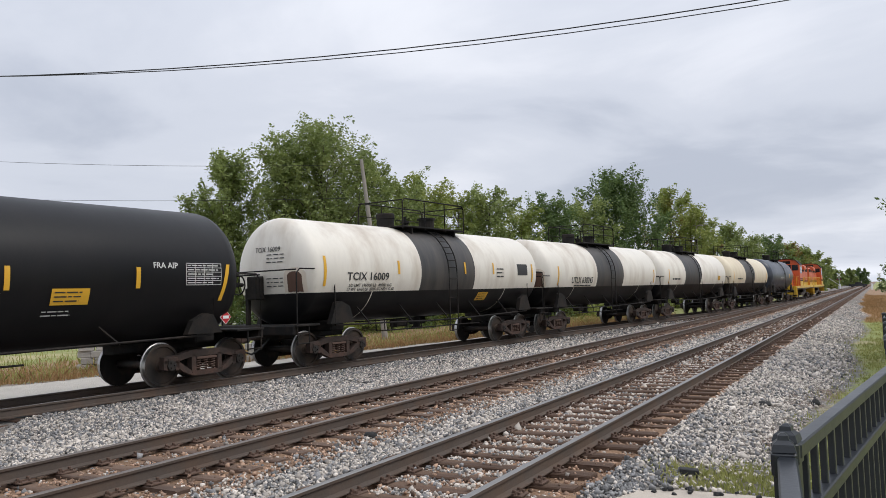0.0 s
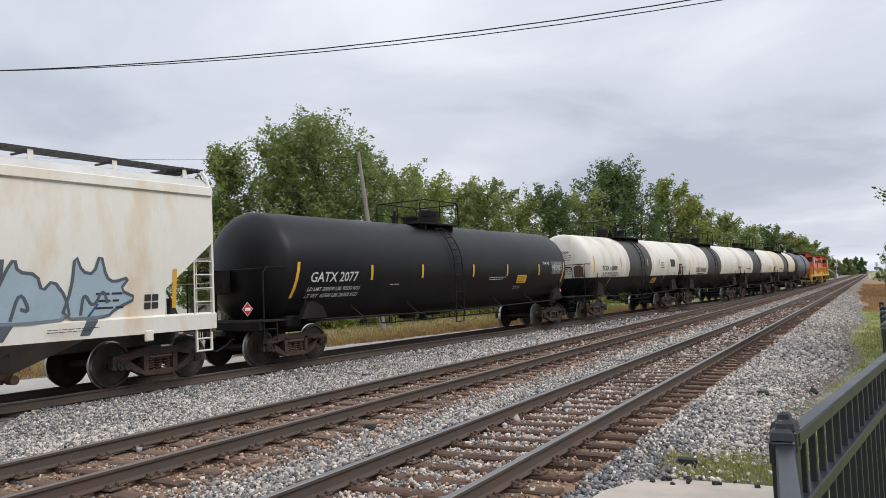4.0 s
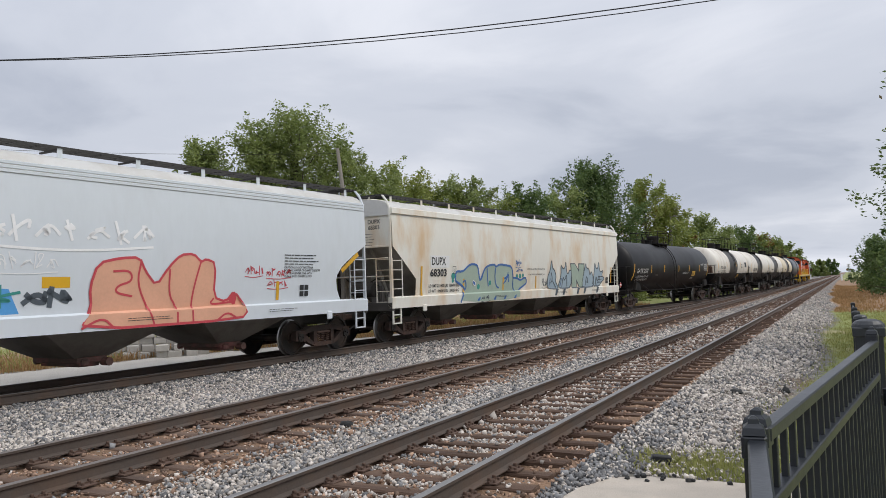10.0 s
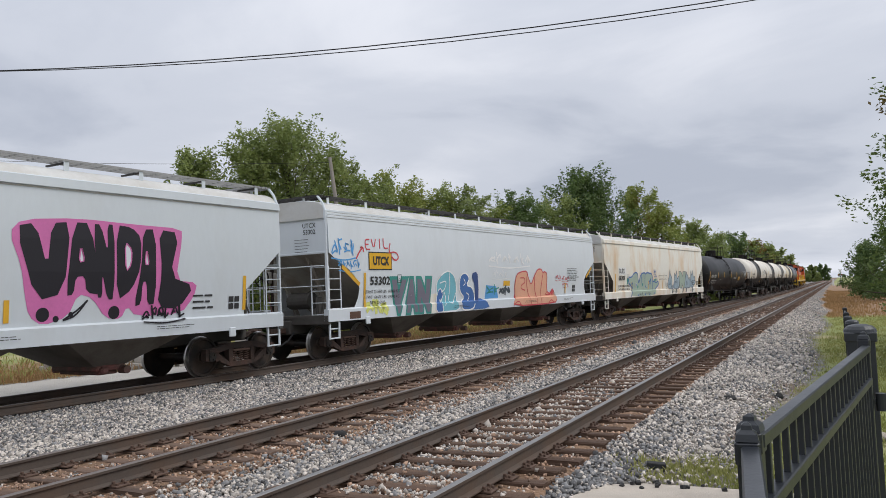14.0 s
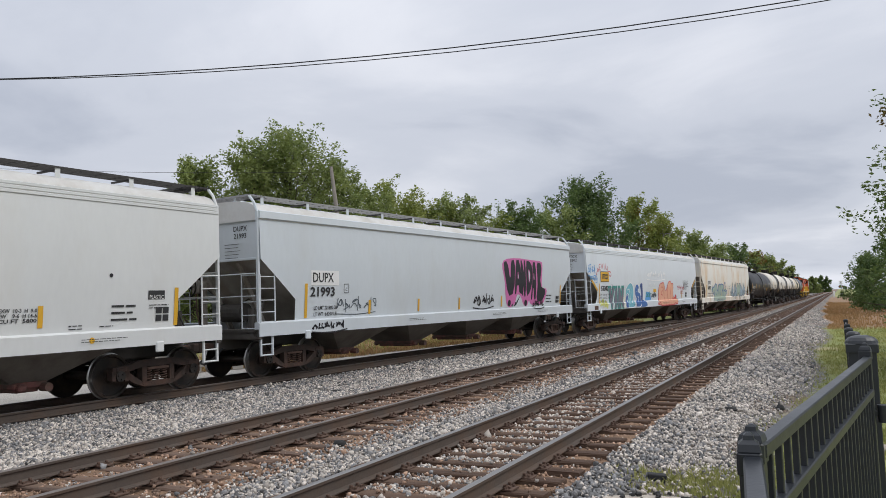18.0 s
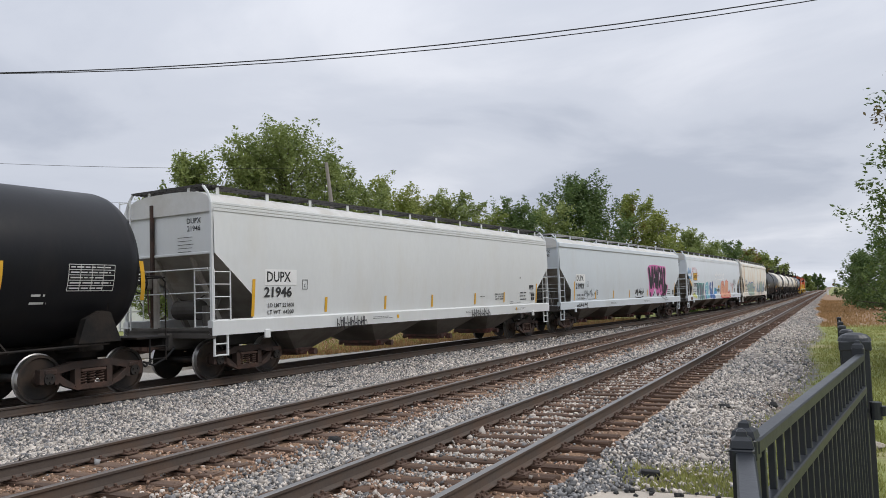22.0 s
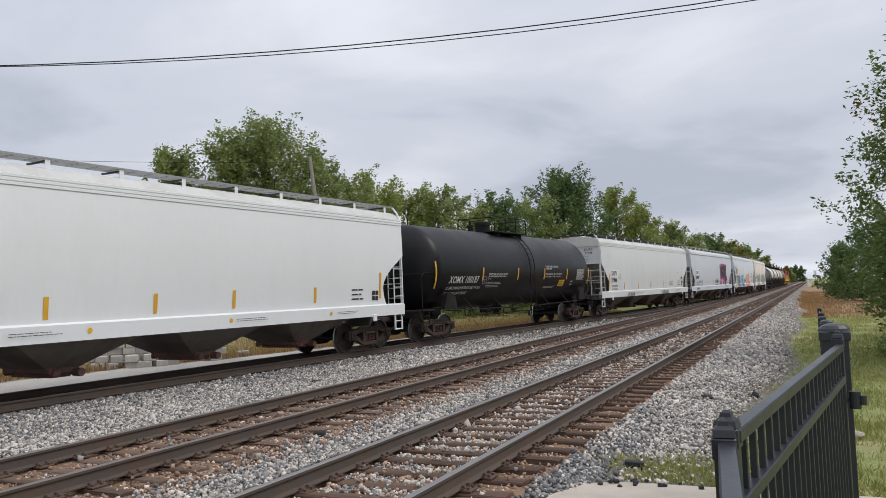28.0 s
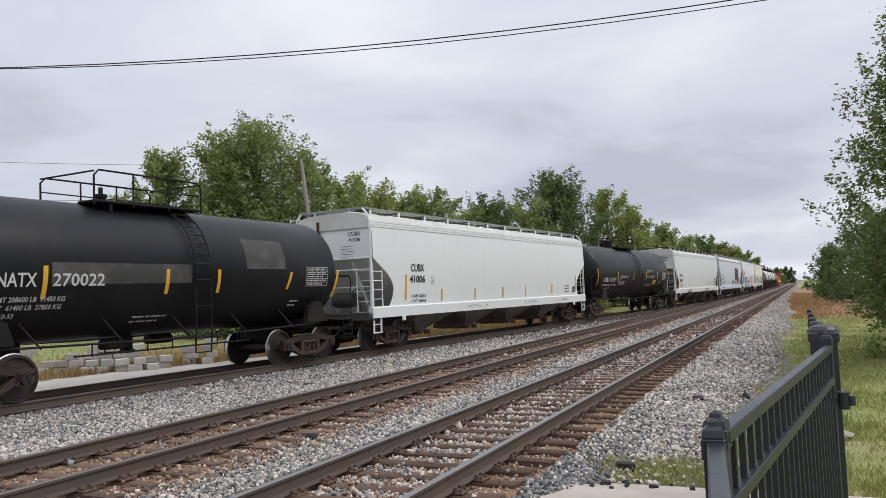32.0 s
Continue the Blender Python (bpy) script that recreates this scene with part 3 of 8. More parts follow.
def lie(x, y):
    """Height of the ground (arrays)."""
    x, y = np.asarray(x, float), np.asarray(y, float)
    tx = siding_x(y)
    bed = -0.235 + 0 * x
    # the shoulder falls away to the grass beyond the near track
    z = np.where(x > 1.45, bed - np.clip((x - 1.45) * 0.17, 0, 0.30), bed)
    # the verge climbs towards the fence where the camera is held
    near = np.clip((9.5 - y) / 7.5, 0, 1) * np.clip((x - 1.6) / 1.6, 0, 1)
    z = z + near * 0.42
    # dips between the tracks
    z = z - 0.05 * np.exp(-((x + 1.92) / 0.5) ** 2)
    gap = np.clip((-(MIDDLE_X - 1.5) + tx) / -2.0, 0, 1)
    z = z - 0.06 * np.exp(-((x - (tx + MIDDLE_X) / 2) / 0.8) ** 2) * gap
    # road beyond the siding, then rough ground
    off = tx - x
    z = np.where(off > 1.5, z - np.clip((off - 1.5) * 0.12, 0, 0.1), z)
    z = np.where(off > 6, z + np.clip((off - 6) * 0.03, 0, 0.3), z)
    return z


def EDGE(y):
    """Where the ballast shoulder ends and the grass begins."""
    return np.interp(y, [0, 9, 16, 24, 46, 60, 80, 160], [2.75, 2.8, 2.95, 3.0, 3.05, 2.95, 2.3, 1.95]) + 0.22 * np.sin(y * 0.35)


def road_edge(y):
    """How far the gravel road reaches beyond the siding's middle."""
    return np.interp(y, [0, 12, 18, 22, 27, 45, 60], [6.9, 6.6, 6.0, 5.0, 4.4, 3.6, 3.0])


def ground_material():
    """Stone ballast, gravel road, grass and earth, each in its strip of the plan."""
    m = bpy.data.materials.new("ground")
    m.use_nodes = True
    n, l = m.node_tree.nodes, m.node_tree.links
    p = n["Principled BSDF"]
    p.inputs["Roughness"].default_value = 0.95
    geo = n.new("ShaderNodeNewGeometry")

    def noise_of(scale, detail=4):
        t = n.new("ShaderNodeTexNoise")
        t.inputs["Scale"].default_value, t.inputs["Detail"].default_value = scale, detail
        l.new(geo.outputs["Position"], t.inputs["Vector"])
        return t.outputs["Fac"]

    vor = n.new("ShaderNodeTexVoronoi")
    vor.inputs["Scale"].default_value = 24
    l.new(geo.outputs["Position"], vor.inputs["Vector"])
    sep = n.new("ShaderNodeSeparateColor")
    l.new(vor.outputs["Color"], sep.inputs[0])

    def mix(fac, a, b):
        x = n.new("ShaderNodeMix")
        x.data_type = "RGBA"
        for v, i in ((fac, 0), (a, 6), (b, 7)):
            if isinstance(v, tuple):
                x.inputs[i].default_value = (*v, 1)
            elif isinstance(v, (int, float)):
                x.inputs[i].default_value = v
            else:
                l.new(v, x.inputs[i])
        return x.outputs[2]

    def ramp(v, a, b):
        r = n.new("ShaderNodeMapRange")
        r.interpolation_type = "SMOOTHSTEP"
        r.inputs["From Min"].default_value, r.inputs["From Max"].default_value = a, b
        l.new(v, r.inputs["Value"])
        return r.outputs[0]

    zone = n.new("ShaderNodeVertexColor")
    zone.layer_name = "zone"
    zs = n.new("ShaderNodeSeparateColor")
    l.new(zone.outputs["Color"], zs.inputs[0])
    stone = mix(sep.outputs[0], (0.05, 0.048, 0.046), (0.33, 0.315, 0.295))
    stone = mix(ramp(noise_of(0.9), 0.42, 0.7), stone, mix(sep.outputs[1], (0.07, 0.05, 0.04), (0.27, 0.2, 0.15)))
    road = mix(noise_of(1.2, 8), (0.34, 0.315, 0.28), (0.52, 0.49, 0.44))
    turf = mix(noise_of(2.5, 8), (0.15, 0.185, 0.05), (0.32, 0.335, 0.12))
    turf = mix(ramp(noise_of(0.35), 0.5, 0.72), turf, (0.4, 0.34, 0.19))
    earth = mix(noise_of(1.0, 8), (0.19, 0.11, 0.06), (0.36, 0.24, 0.145))

    def ragged(v):
        a = n.new("ShaderNodeMath")
        a.operation = "MULTIPLY_ADD"
        l.new(noise_of(3.2, 6), a.inputs[0])
        a.inputs[1].default_value = 0.7
        l.new(v, a.inputs[2])
        return ramp(a.outputs[0], 0.62, 0.95)

    soil = mix(noise_of(2.2, 8), (0.115, 0.07, 0.044), (0.32, 0.195, 0.115))
    c = mix(ragged(zone.outputs["Alpha"]), stone, soil)
    c = mix(ragged(zs.outputs[0]), c, turf)
    c = mix(ragged(zs.outputs[1]), c, road)
    c = mix(ragged(zs.outputs[2]), c, earth)
    # first channel paints the train's shadow and dark ballast near black
    oil = n.new("ShaderNodeVertexColor")
    oil.layer_name = "grime"
    os_ = n.new("ShaderNodeSeparateColor")
    l.new(oil.outputs["Color"], os_.inputs[0])
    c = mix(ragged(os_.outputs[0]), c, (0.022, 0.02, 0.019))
    c = mix(ragged(os_.outputs[1]), c, mix(noise_of(9.0, 6), (0.05, 0.043, 0.034), (0.22, 0.2, 0.16)))
    l.new(c, p.inputs["Base Color"])
    b = n.new("ShaderNodeBump")
    b.inputs["Strength"].default_value, b.inputs["Distance"].default_value = 0.7, 0.03
    h = n.new("ShaderNodeMath")
    h.operation = "SUBTRACT"
    h.inputs[0].default_value = 1.0
    l.new(vor.outputs["Distance"], h.inputs[1])
    l.new(h.outputs[0], b.inputs["Height"])
    l.new(b.outputs[0], p.inputs["Normal"])
    return m


def build_ground():
    def steps(marks):
        out = []
        for (a, b, d) in marks:
            out += list(np.arange(a, b, d))
        return np.array(out + [marks[-1][1]])
    xs = steps([(-2500, -300, 275), (-300, -60, 30), (-60, -24, 3), (-24, 8, 0.25), (8, 40, 2), (40, 300, 26), (300, 2500, 275)])
    ys = steps([(-2500, -200, 230), (-200, -20, 20), (-20, 0, 2), (0, 45, 0.3), (45, 130, 1.5), (130, 420, 8), (420, 900, 48), (900, 4000, 310)])
    X, Y = np.meshgrid(xs, ys)
    Z = lie(X, Y)
    rng = np.random.default_rng(4)
    Z += rng.normal(0, 0.012, Z.shape) * ((np.abs(X) < 24) & (Y < 60))
    nx, ny = len(xs), len(ys)
    verts = np.stack([X, Y, Z], -1).reshape(-1, 3)
    i = (np.arange(ny - 1)[:, None] * nx + np.arange(nx - 1)[None]).reshape(-1)
    faces = np.stack([i, i + 1, i + nx + 1, i + nx], -1)
    me = bpy.data.meshes.new("ground")
    me.from_pydata(verts.tolist(), [], faces.tolist())
    me.polygons.foreach_set("use_smooth", [True] * len(me.polygons))
    off = (siding_x(Y) - X).reshape(-1)
    x, y = X.reshape(-1), Y.reshape(-1)
    edge, far = EDGE(y), road_edge(y)
    turf = np.clip((x - edge) / 0.9 + 0.1, 0, 1)
    turf = np.maximum(turf, np.clip((off - far) / 0.8, 0, 1) * np.clip((200 - y) / 20, 0, 1))
    turf = np.maximum(turf, np.clip((np.abs(x) - 40) / 10, 0, 1))
    road = np.clip((off - 1.6) / 0.5, 0, 1) * np.clip((far + 0.4 - off) / 0.8, 0, 1) * np.clip((64 - y) / 15, 0, 1)
    road = np.maximum(road, np.clip((y - 296) / 3, 0, 1) * np.clip((307 - y) / 3, 0, 1))
    earth = np.clip((x - edge) / 0.6 + 0.2, 0, 1) * np.clip((y - 46) / 10, 0, 1) * np.clip((255 - y) / 20, 0, 1) * np.clip((16 - x) / 2, 0, 1)
    earth = np.maximum(earth, 0.62 * np.clip((off - far) / 0.8, 0, 1) * np.clip((14 - off) / 3, 0, 1) * np.clip((70 - y) / 20, 0, 1))
    soil = np.maximum(np.clip((1.5 - np.abs(x)) / 0.3, 0, 1), np.clip((1.65 - np.abs(x - MIDDLE_X)) / 0.3, 0, 1))
    col = np.stack([turf, road, earth, soil], -1)
    # strip between the siding rails where the train's shadow is painted on dark ballast
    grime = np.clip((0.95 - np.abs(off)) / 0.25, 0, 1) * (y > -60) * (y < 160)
    dirt = np.clip((x - 1.75) / 0.3, 0, 1) * np.clip((9.5 - y) / 0.6, 0, 1) * np.clip((y - 7.4) / 0.4, 0, 1) * np.clip((3.7 - x) / 0.3, 0, 1)
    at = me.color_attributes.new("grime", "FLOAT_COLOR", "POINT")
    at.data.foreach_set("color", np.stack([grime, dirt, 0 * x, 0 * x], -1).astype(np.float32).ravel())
    at = me.color_attributes.new("zone", "FLOAT_COLOR", "POINT")
    at.data.foreach_set("color", col.astype(np.float32).ravel())
    me.materials.append(ground_material())
    ob = new("ground", me)
    return tagged(ob, "grey stone ballast between the tracks with grass and a gravel road", "ground", kind="structure")


build_ground()

# ---- tracks ----
RAIL = [(-0.068, -0.172), (0.068, -0.172), (0.068, -0.160), (0.012, -0.140), (0.009, -0.050), (0.034, -0.036), (0.037, -0.008), (0.027, 0.0),
        (-0.027, 0.0), (-0.037, -0.008), (-0.034, -0.036), (-0.009, -0.050), (-0.012, -0.140), (-0.068, -0.160)]


def rail(name, line, parent, bright, label):
    """A steel rail swept along points (x, y, heading)."""
    g = Geo()
    n = len(RAIL)
    vs, fs, ms = [], [], []
    for x, y, a in line:
        ca, sa = math.cos(a), math.sin(a)
        vs += [(x + u * ca, y + u * sa, v) for u, v in RAIL]
    for i in range(len(line) - 1):
        for j in range(n):
            fs.append((i * n + j, i * n + (j + 1) % n, (i + 1) * n + (j + 1) % n, (i + 1) * n + j))
            ms.append(1 if j in (6, 7, 8) else 0)
    g.v, g.f, g.m = vs, fs, ms
    return part(name, g, [M["rail_side"], M["rail_top" if bright else "rail_dull"]], parent, label)


def straight(x):
    return [(x, float(y), 0.0) for y in (-60, -10, 0, 10, 25, 50, 100, 200, 400, 800)]


def siding_line(off):
    out = []
    for s in list(range(-80, 165, 3)):
        x, y = siding(s)
        x2, y2 = siding(s + 0.5)
        a = -math.atan2(x2 - x, y2 - y)
        out.append((x + off * math.cos(a), y + off * math.sin(a), a))
    return out


def tie_mesh(name, mat, seed, length=2.6):
    rng = random.Random(seed)
    g = Geo()
    g.box((0, 0, -0.275), (length, 0.225, 0.17), 0.012)
    g.v = [(x + rng.uniform(-.012, .012), y + rng.uniform(-.008, .008), z + rng.uniform(-.006, .004)) for x, y, z in g.v]
    return g.mesh(name, mat)


def plate_mesh():
    """A tie plate with its shoulders and four spikes."""
    g = Geo()
    g.box((0, 0, -0.183), (0.34, 0.19, 0.02), 0.004)
    for sx_ in (-1, 1):
        g.box((sx_ * 0.085, 0, -0.166), (0.02, 0.19, 0.018))
        for oy in (-0.06, 0.06):
            g.box((sx_ * 0.082, oy, -0.145), (0.034, 0.03, 0.03), 0.005)
            g.box((sx_ * 0.13, oy * 0.9, -0.162), (0.026, 0.026, 0.03), 0.004)
    return g.mesh("tie_plate", M["plate"])


def build_tracks():
    rng = random.Random(7)
    plate = plate_mesh()
    specs = (("near", lambda y: (0.0, y, 0.0), "tie", True, 2.6), ("middle", lambda y: (MIDDLE_X, y, 0.0), "tie_old", False, 68.0), )
    track = {}
    for tag, place, wood, bright, start in specs:
        t = thing("railway_track", "straight railway track, steel rails on timber ties in grey ballast" if bright else "railway track with dull brown rails and rusty ties", "track", "railway tracks")
        t["kind"] = "structure"
        x0 = place(0)[0]
        for s in (-1, 1):
            rail("rail", straight(x0 + s * GAUGE), t, bright, "steel rail with a bright worn head" if bright else "brown rail with a dull head")
        meshes = [tie_mesh("tie", M[wood], k) for k in range(5)]
        far = Geo()
        y = 1.2 - 0.52 * 16
        k = 0
        while y < 400:
            yy = y + rng.uniform(-0.03, 0.03)
            turn = rng.uniform(-1.2, 1.2)
            if y < 62:
                o = part("tie", meshes[k % 5], None, t)
                o.matrix_basis = pose(x0 + rng.uniform(-.05, .05), yy, rng.uniform(-.012, .006) - (0.0 if bright else 0.01), 0, 0, turn)
                if -1 < y < 42:
                    for s in (-1, 1):
                        q = part("tie_plate", plate, None, t)
                        q.matrix_basis = pose(x0 + s * GAUGE, yy, 0, 0, 0, rng.uniform(-1, 1))
            else:
                far.box((x0 + rng.uniform(-.05, .05), yy, -0.27), (2.6, 0.225, 0.17))
            y += 0.52
            k += 1
        part("distant_ties", far, M[wood], t, kind="stuff")
    t = thing("railway_track", "curving siding under the train, dark rails and buried ties", "track", "railway tracks")
    t["kind"] = "structure"
    for s in (-1, 1):
        rail("rail", siding_line(s * GAUGE), t, False, "dark oily rail")
    meshes = [tie_mesh("tie", M["tie"], 20 + k) for k in range(3)]
    s, k = -6.0, 0
    while s < 62:
        x, y = siding(s)
        x2, y2 = siding(s + 0.5)
        o = part("tie", meshes[k % 3], None, t)
        o.matrix_basis = pose(x, y, -0.03, 0, 0, math.degrees(-math.atan2(x2 - x, y2 - y)))
        s += 0.54
        k += 1


build_tracks()


# ---- rolling stock: in a car's own space y is the way it rolls, x faces the camera, z = 0 is the rail head ----
WHEEL_R = 0.457
AXLE = 0.96


def wheelset_mesh():
    g = Geo()
    for s in (-1, 1):
        prof = [(0.66, 0.12), (0.665, 0.34), (0.675, 0.40), (0.68, 0.482), (0.705, 0.484), (0.715, 0.462), (0.81, 0.452), (0.815, 0.40), (0.775, 0.385), (0.765, 0.15), (0.80, 0.13), (0.80, 0.10)]
        g.slot = 0
        k0 = len(g.f)
        g.revolve([(s * a, r) for a, r in prof], "x", 28)
        for f in range(k0 + 28 * 3, k0 + 28 * 6):
            g.m[f] = 1
    g.slot = 0
    g.cyl((-0.98, 0, 0), (0.98, 0, 0), 0.085, 12)
    for s in (-1, 1):
        g.cyl((s * 0.93, 0, 0), (s * 1.12, 0, 0), 0.11, 14)
        for k in range(3):
            a = k * 2.094
            g.cyl((s * 1.12, 0.06 * math.cos(a), 0.06 * math.sin(a)), (s * 1.145, 0.06 * math.cos(a), 0.06 * math.sin(a)), 0.02, 6)
    return g.mesh("wheelset", [M["wheel_steel"], M["tread"]], smooth=35)


def sideframe_mesh(s):
    """Cast side frame: an arched top member, a low spring seat and sloping legs, with openings between."""
    g = Geo()
    x0, x1 = s * 0.93, s * 1.09
    top = [(-1.14, 0.50), (-1.14, 0.64), (-0.78, 0.66), (-0.45, 0.74), (0.45, 0.74), (0.78, 0.66), (1.14, 0.64), (1.14, 0.50), (0.78, 0.53), (0.42, 0.60), (-0.42, 0.60), (-0.78, 0.53)]
    g.prism(top, x0, x1)
    g.prism([(-0.38, 0.19), (0.38, 0.19), (0.42, 0.29), (-0.42, 0.29)], x0, x1)
    for q in (-1, 1):
        g.prism([(q * 0.38, 0.19), (q * 0.44, 0.31), (q * 0.82, 0.56), (q * 0.95, 0.52), (q * 0.66, 0.30)], x0, x1)
        g.prism([(q * 0.30, 0.27), (q * 0.42, 0.27), (q * 0.42, 0.64), (q * 0.30, 0.64)], x0, x1)
        g.prism([(q * 0.76, 0.34), (q * 0.84, 0.34), (q * 0.86, 0.56), (q * 0.74, 0.56)], x0, x1)
        g.prism([(q * 1.06, 0.36), (q * 1.15, 0.38), (q * 1.15, 0.56), (q * 1.04, 0.56)], x0, x1)
        g.box((s * 1.01, q * 0.93, 0.58), (0.2, 0.26, 0.10), 0.02)
    return g.mesh("side_frame", M["truck_iron"], smooth=30)


def springs_mesh(s):
    g = Geo()
    for y in (-0.2, 0.0, 0.2):
        pts = [(s * 1.0 + 0.07 * math.cos(k * 0.9), y + 0.075 * math.sin(k * 0.9), 0.29 + 0.012 * k * 0.62) for k in range(32)]
        g.tube(pts, 0.014, 4)
    g.box((s * 1.0, 0, 0.555), (0.2, 0.56, 0.06), 0.015)
    return g.mesh("spring_group", M["spring"])


def bolster_mesh():
    g = Geo()
    g.box((0, 0, 0.57), (2.02, 0.36, 0.2), 0.03)
    g.cyl((0, 0, 0.66), (0, 0, 0.86), 0.2, 16)
    for q in (-1, 1):
        g.box((0, q * 0.42, 0.44), (1.7, 0.09, 0.16), 0.02)
        for s in (-1, 1):
            g.box((s * 0.74, q * 0.45, 0.44), (0.13, 0.1, 0.32), 0.02)
    g.cyl((0, -0.9, 0.5), (0, 0.9, 0.5), 0.03, 8)
    return g.mesh("bolster", M["underframe"])


WHEELS, FRAME_R, FRAME_L, SPRING_R, SPRING_L, BOLSTER = wheelset_mesh(), sideframe_mesh(1), sideframe_mesh(-1), springs_mesh(1), springs_mesh(-1), bolster_mesh()
AXLES = []


def truck(car, y):
    """A four-wheel truck under a car."""
    t = part("truck", BOLSTER, None, car, "rust-brown freight truck with coil springs")
    t.matrix_basis = pose(0, y, 0)
    for me in (FRAME_R, FRAME_L, SPRING_R, SPRING_L):
        part(me.name.split(".")[0], me, None, t)
    for q in (-1, 1):
        w = part("wheelset", WHEELS, None, t, "steel wheels on one axle")
        w.matrix_basis = pose(0, q * AXLE, WHEEL_R)
        AXLES.append((w, q))
    return t


def coupler(car, y, s):
    g = Geo()
    g.box((0, y + s * 0.30, 0.84), (0.16, 0.7, 0.16), 0.03)
    g.box((0, y + s * 0.66, 0.84), (0.26, 0.26, 0.28), 0.06)
    g.box((0.09, y + s * 0.80, 0.84), (0.10, 0.16, 0.26), 0.03)
    part("coupler", g, M["truck_iron"], car, "rusty knuckle coupler")
    g = Geo()
    g.tube([(0.28, y + s * 0.1, 0.78), (0.3, y + s * 0.35, 0.58), (0.2, y + s * 0.62, 0.42), (0.12, y + s * 0.85, 0.52)], 0.028, 6)
    part("air_hose", g, M["rubber"], car)


def handwheel(car, x, y, z, s):
    g = Geo()
    ring = [(x + 0.26 * math.cos(a), y, z + 0.26 * math.sin(a)) for a in np.linspace(0, 2 * math.pi, 21)]
    g.tube(ring, 0.02, 6)
    for a in np.linspace(0, 2 * math.pi, 6)[:-1]:
        g.cyl((x, y, z), (x + 0.26 * math.cos(a), y, z + 0.26 * math.sin(a)), 0.013, 5)
    g.cyl((x, y - s * 0.16, z), (x, y + s * 0.03, z), 0.05, 8)
    part("brake_wheel", g, M["underframe"], car, "spoked hand brake wheel")


def ladder(car, x, y, z0, z1, width, along, mat, step=0.36, r=0.013, name="ladder"):
    """Two stiles and their rungs; along: 'y' on a side, 'x' on an end."""
    g = Geo()
    d = Vector((0, width / 2, 0)) if along == "y" else Vector((width / 2, 0, 0))
    c = Vector((x, y, 0))
    for s in (-1, 1):
        a = c + d * s
        g.box((a.x, a.y, (z0 + z1) / 2), (0.03, 0.03, z1 - z0), 0.005)
    n = max(2, int((z1 - z0) / step))
    for i in range(n + 1):
        z = z0 + 0.06 + (z1 - z0 - 0.12) * i / n
        g.cyl(c - d + Vector((0, 0, z)), c + d + Vector((0, 0, z)), r, 6)
    return part(name, g, mat, car)


# ---- tank cars ----


def tank_shell(r, half, band, dish):
    """Outline of a welded cylinder with dished heads, split at the edges of its painted band."""
    head = [(-half + dish - dish * math.cos(math.pi / 2 * i / 8), max(0.02, r * math.sin(math.pi / 2 * i / 8))) for i in range(9)]
    ys = sorted({-half * 0.5, half * 0.5, 0.0, *[q for b in band for q in b[:2]]})
    return head + [(y, r) for y in ys] + [(-a, q) for a, q in reversed(head)]


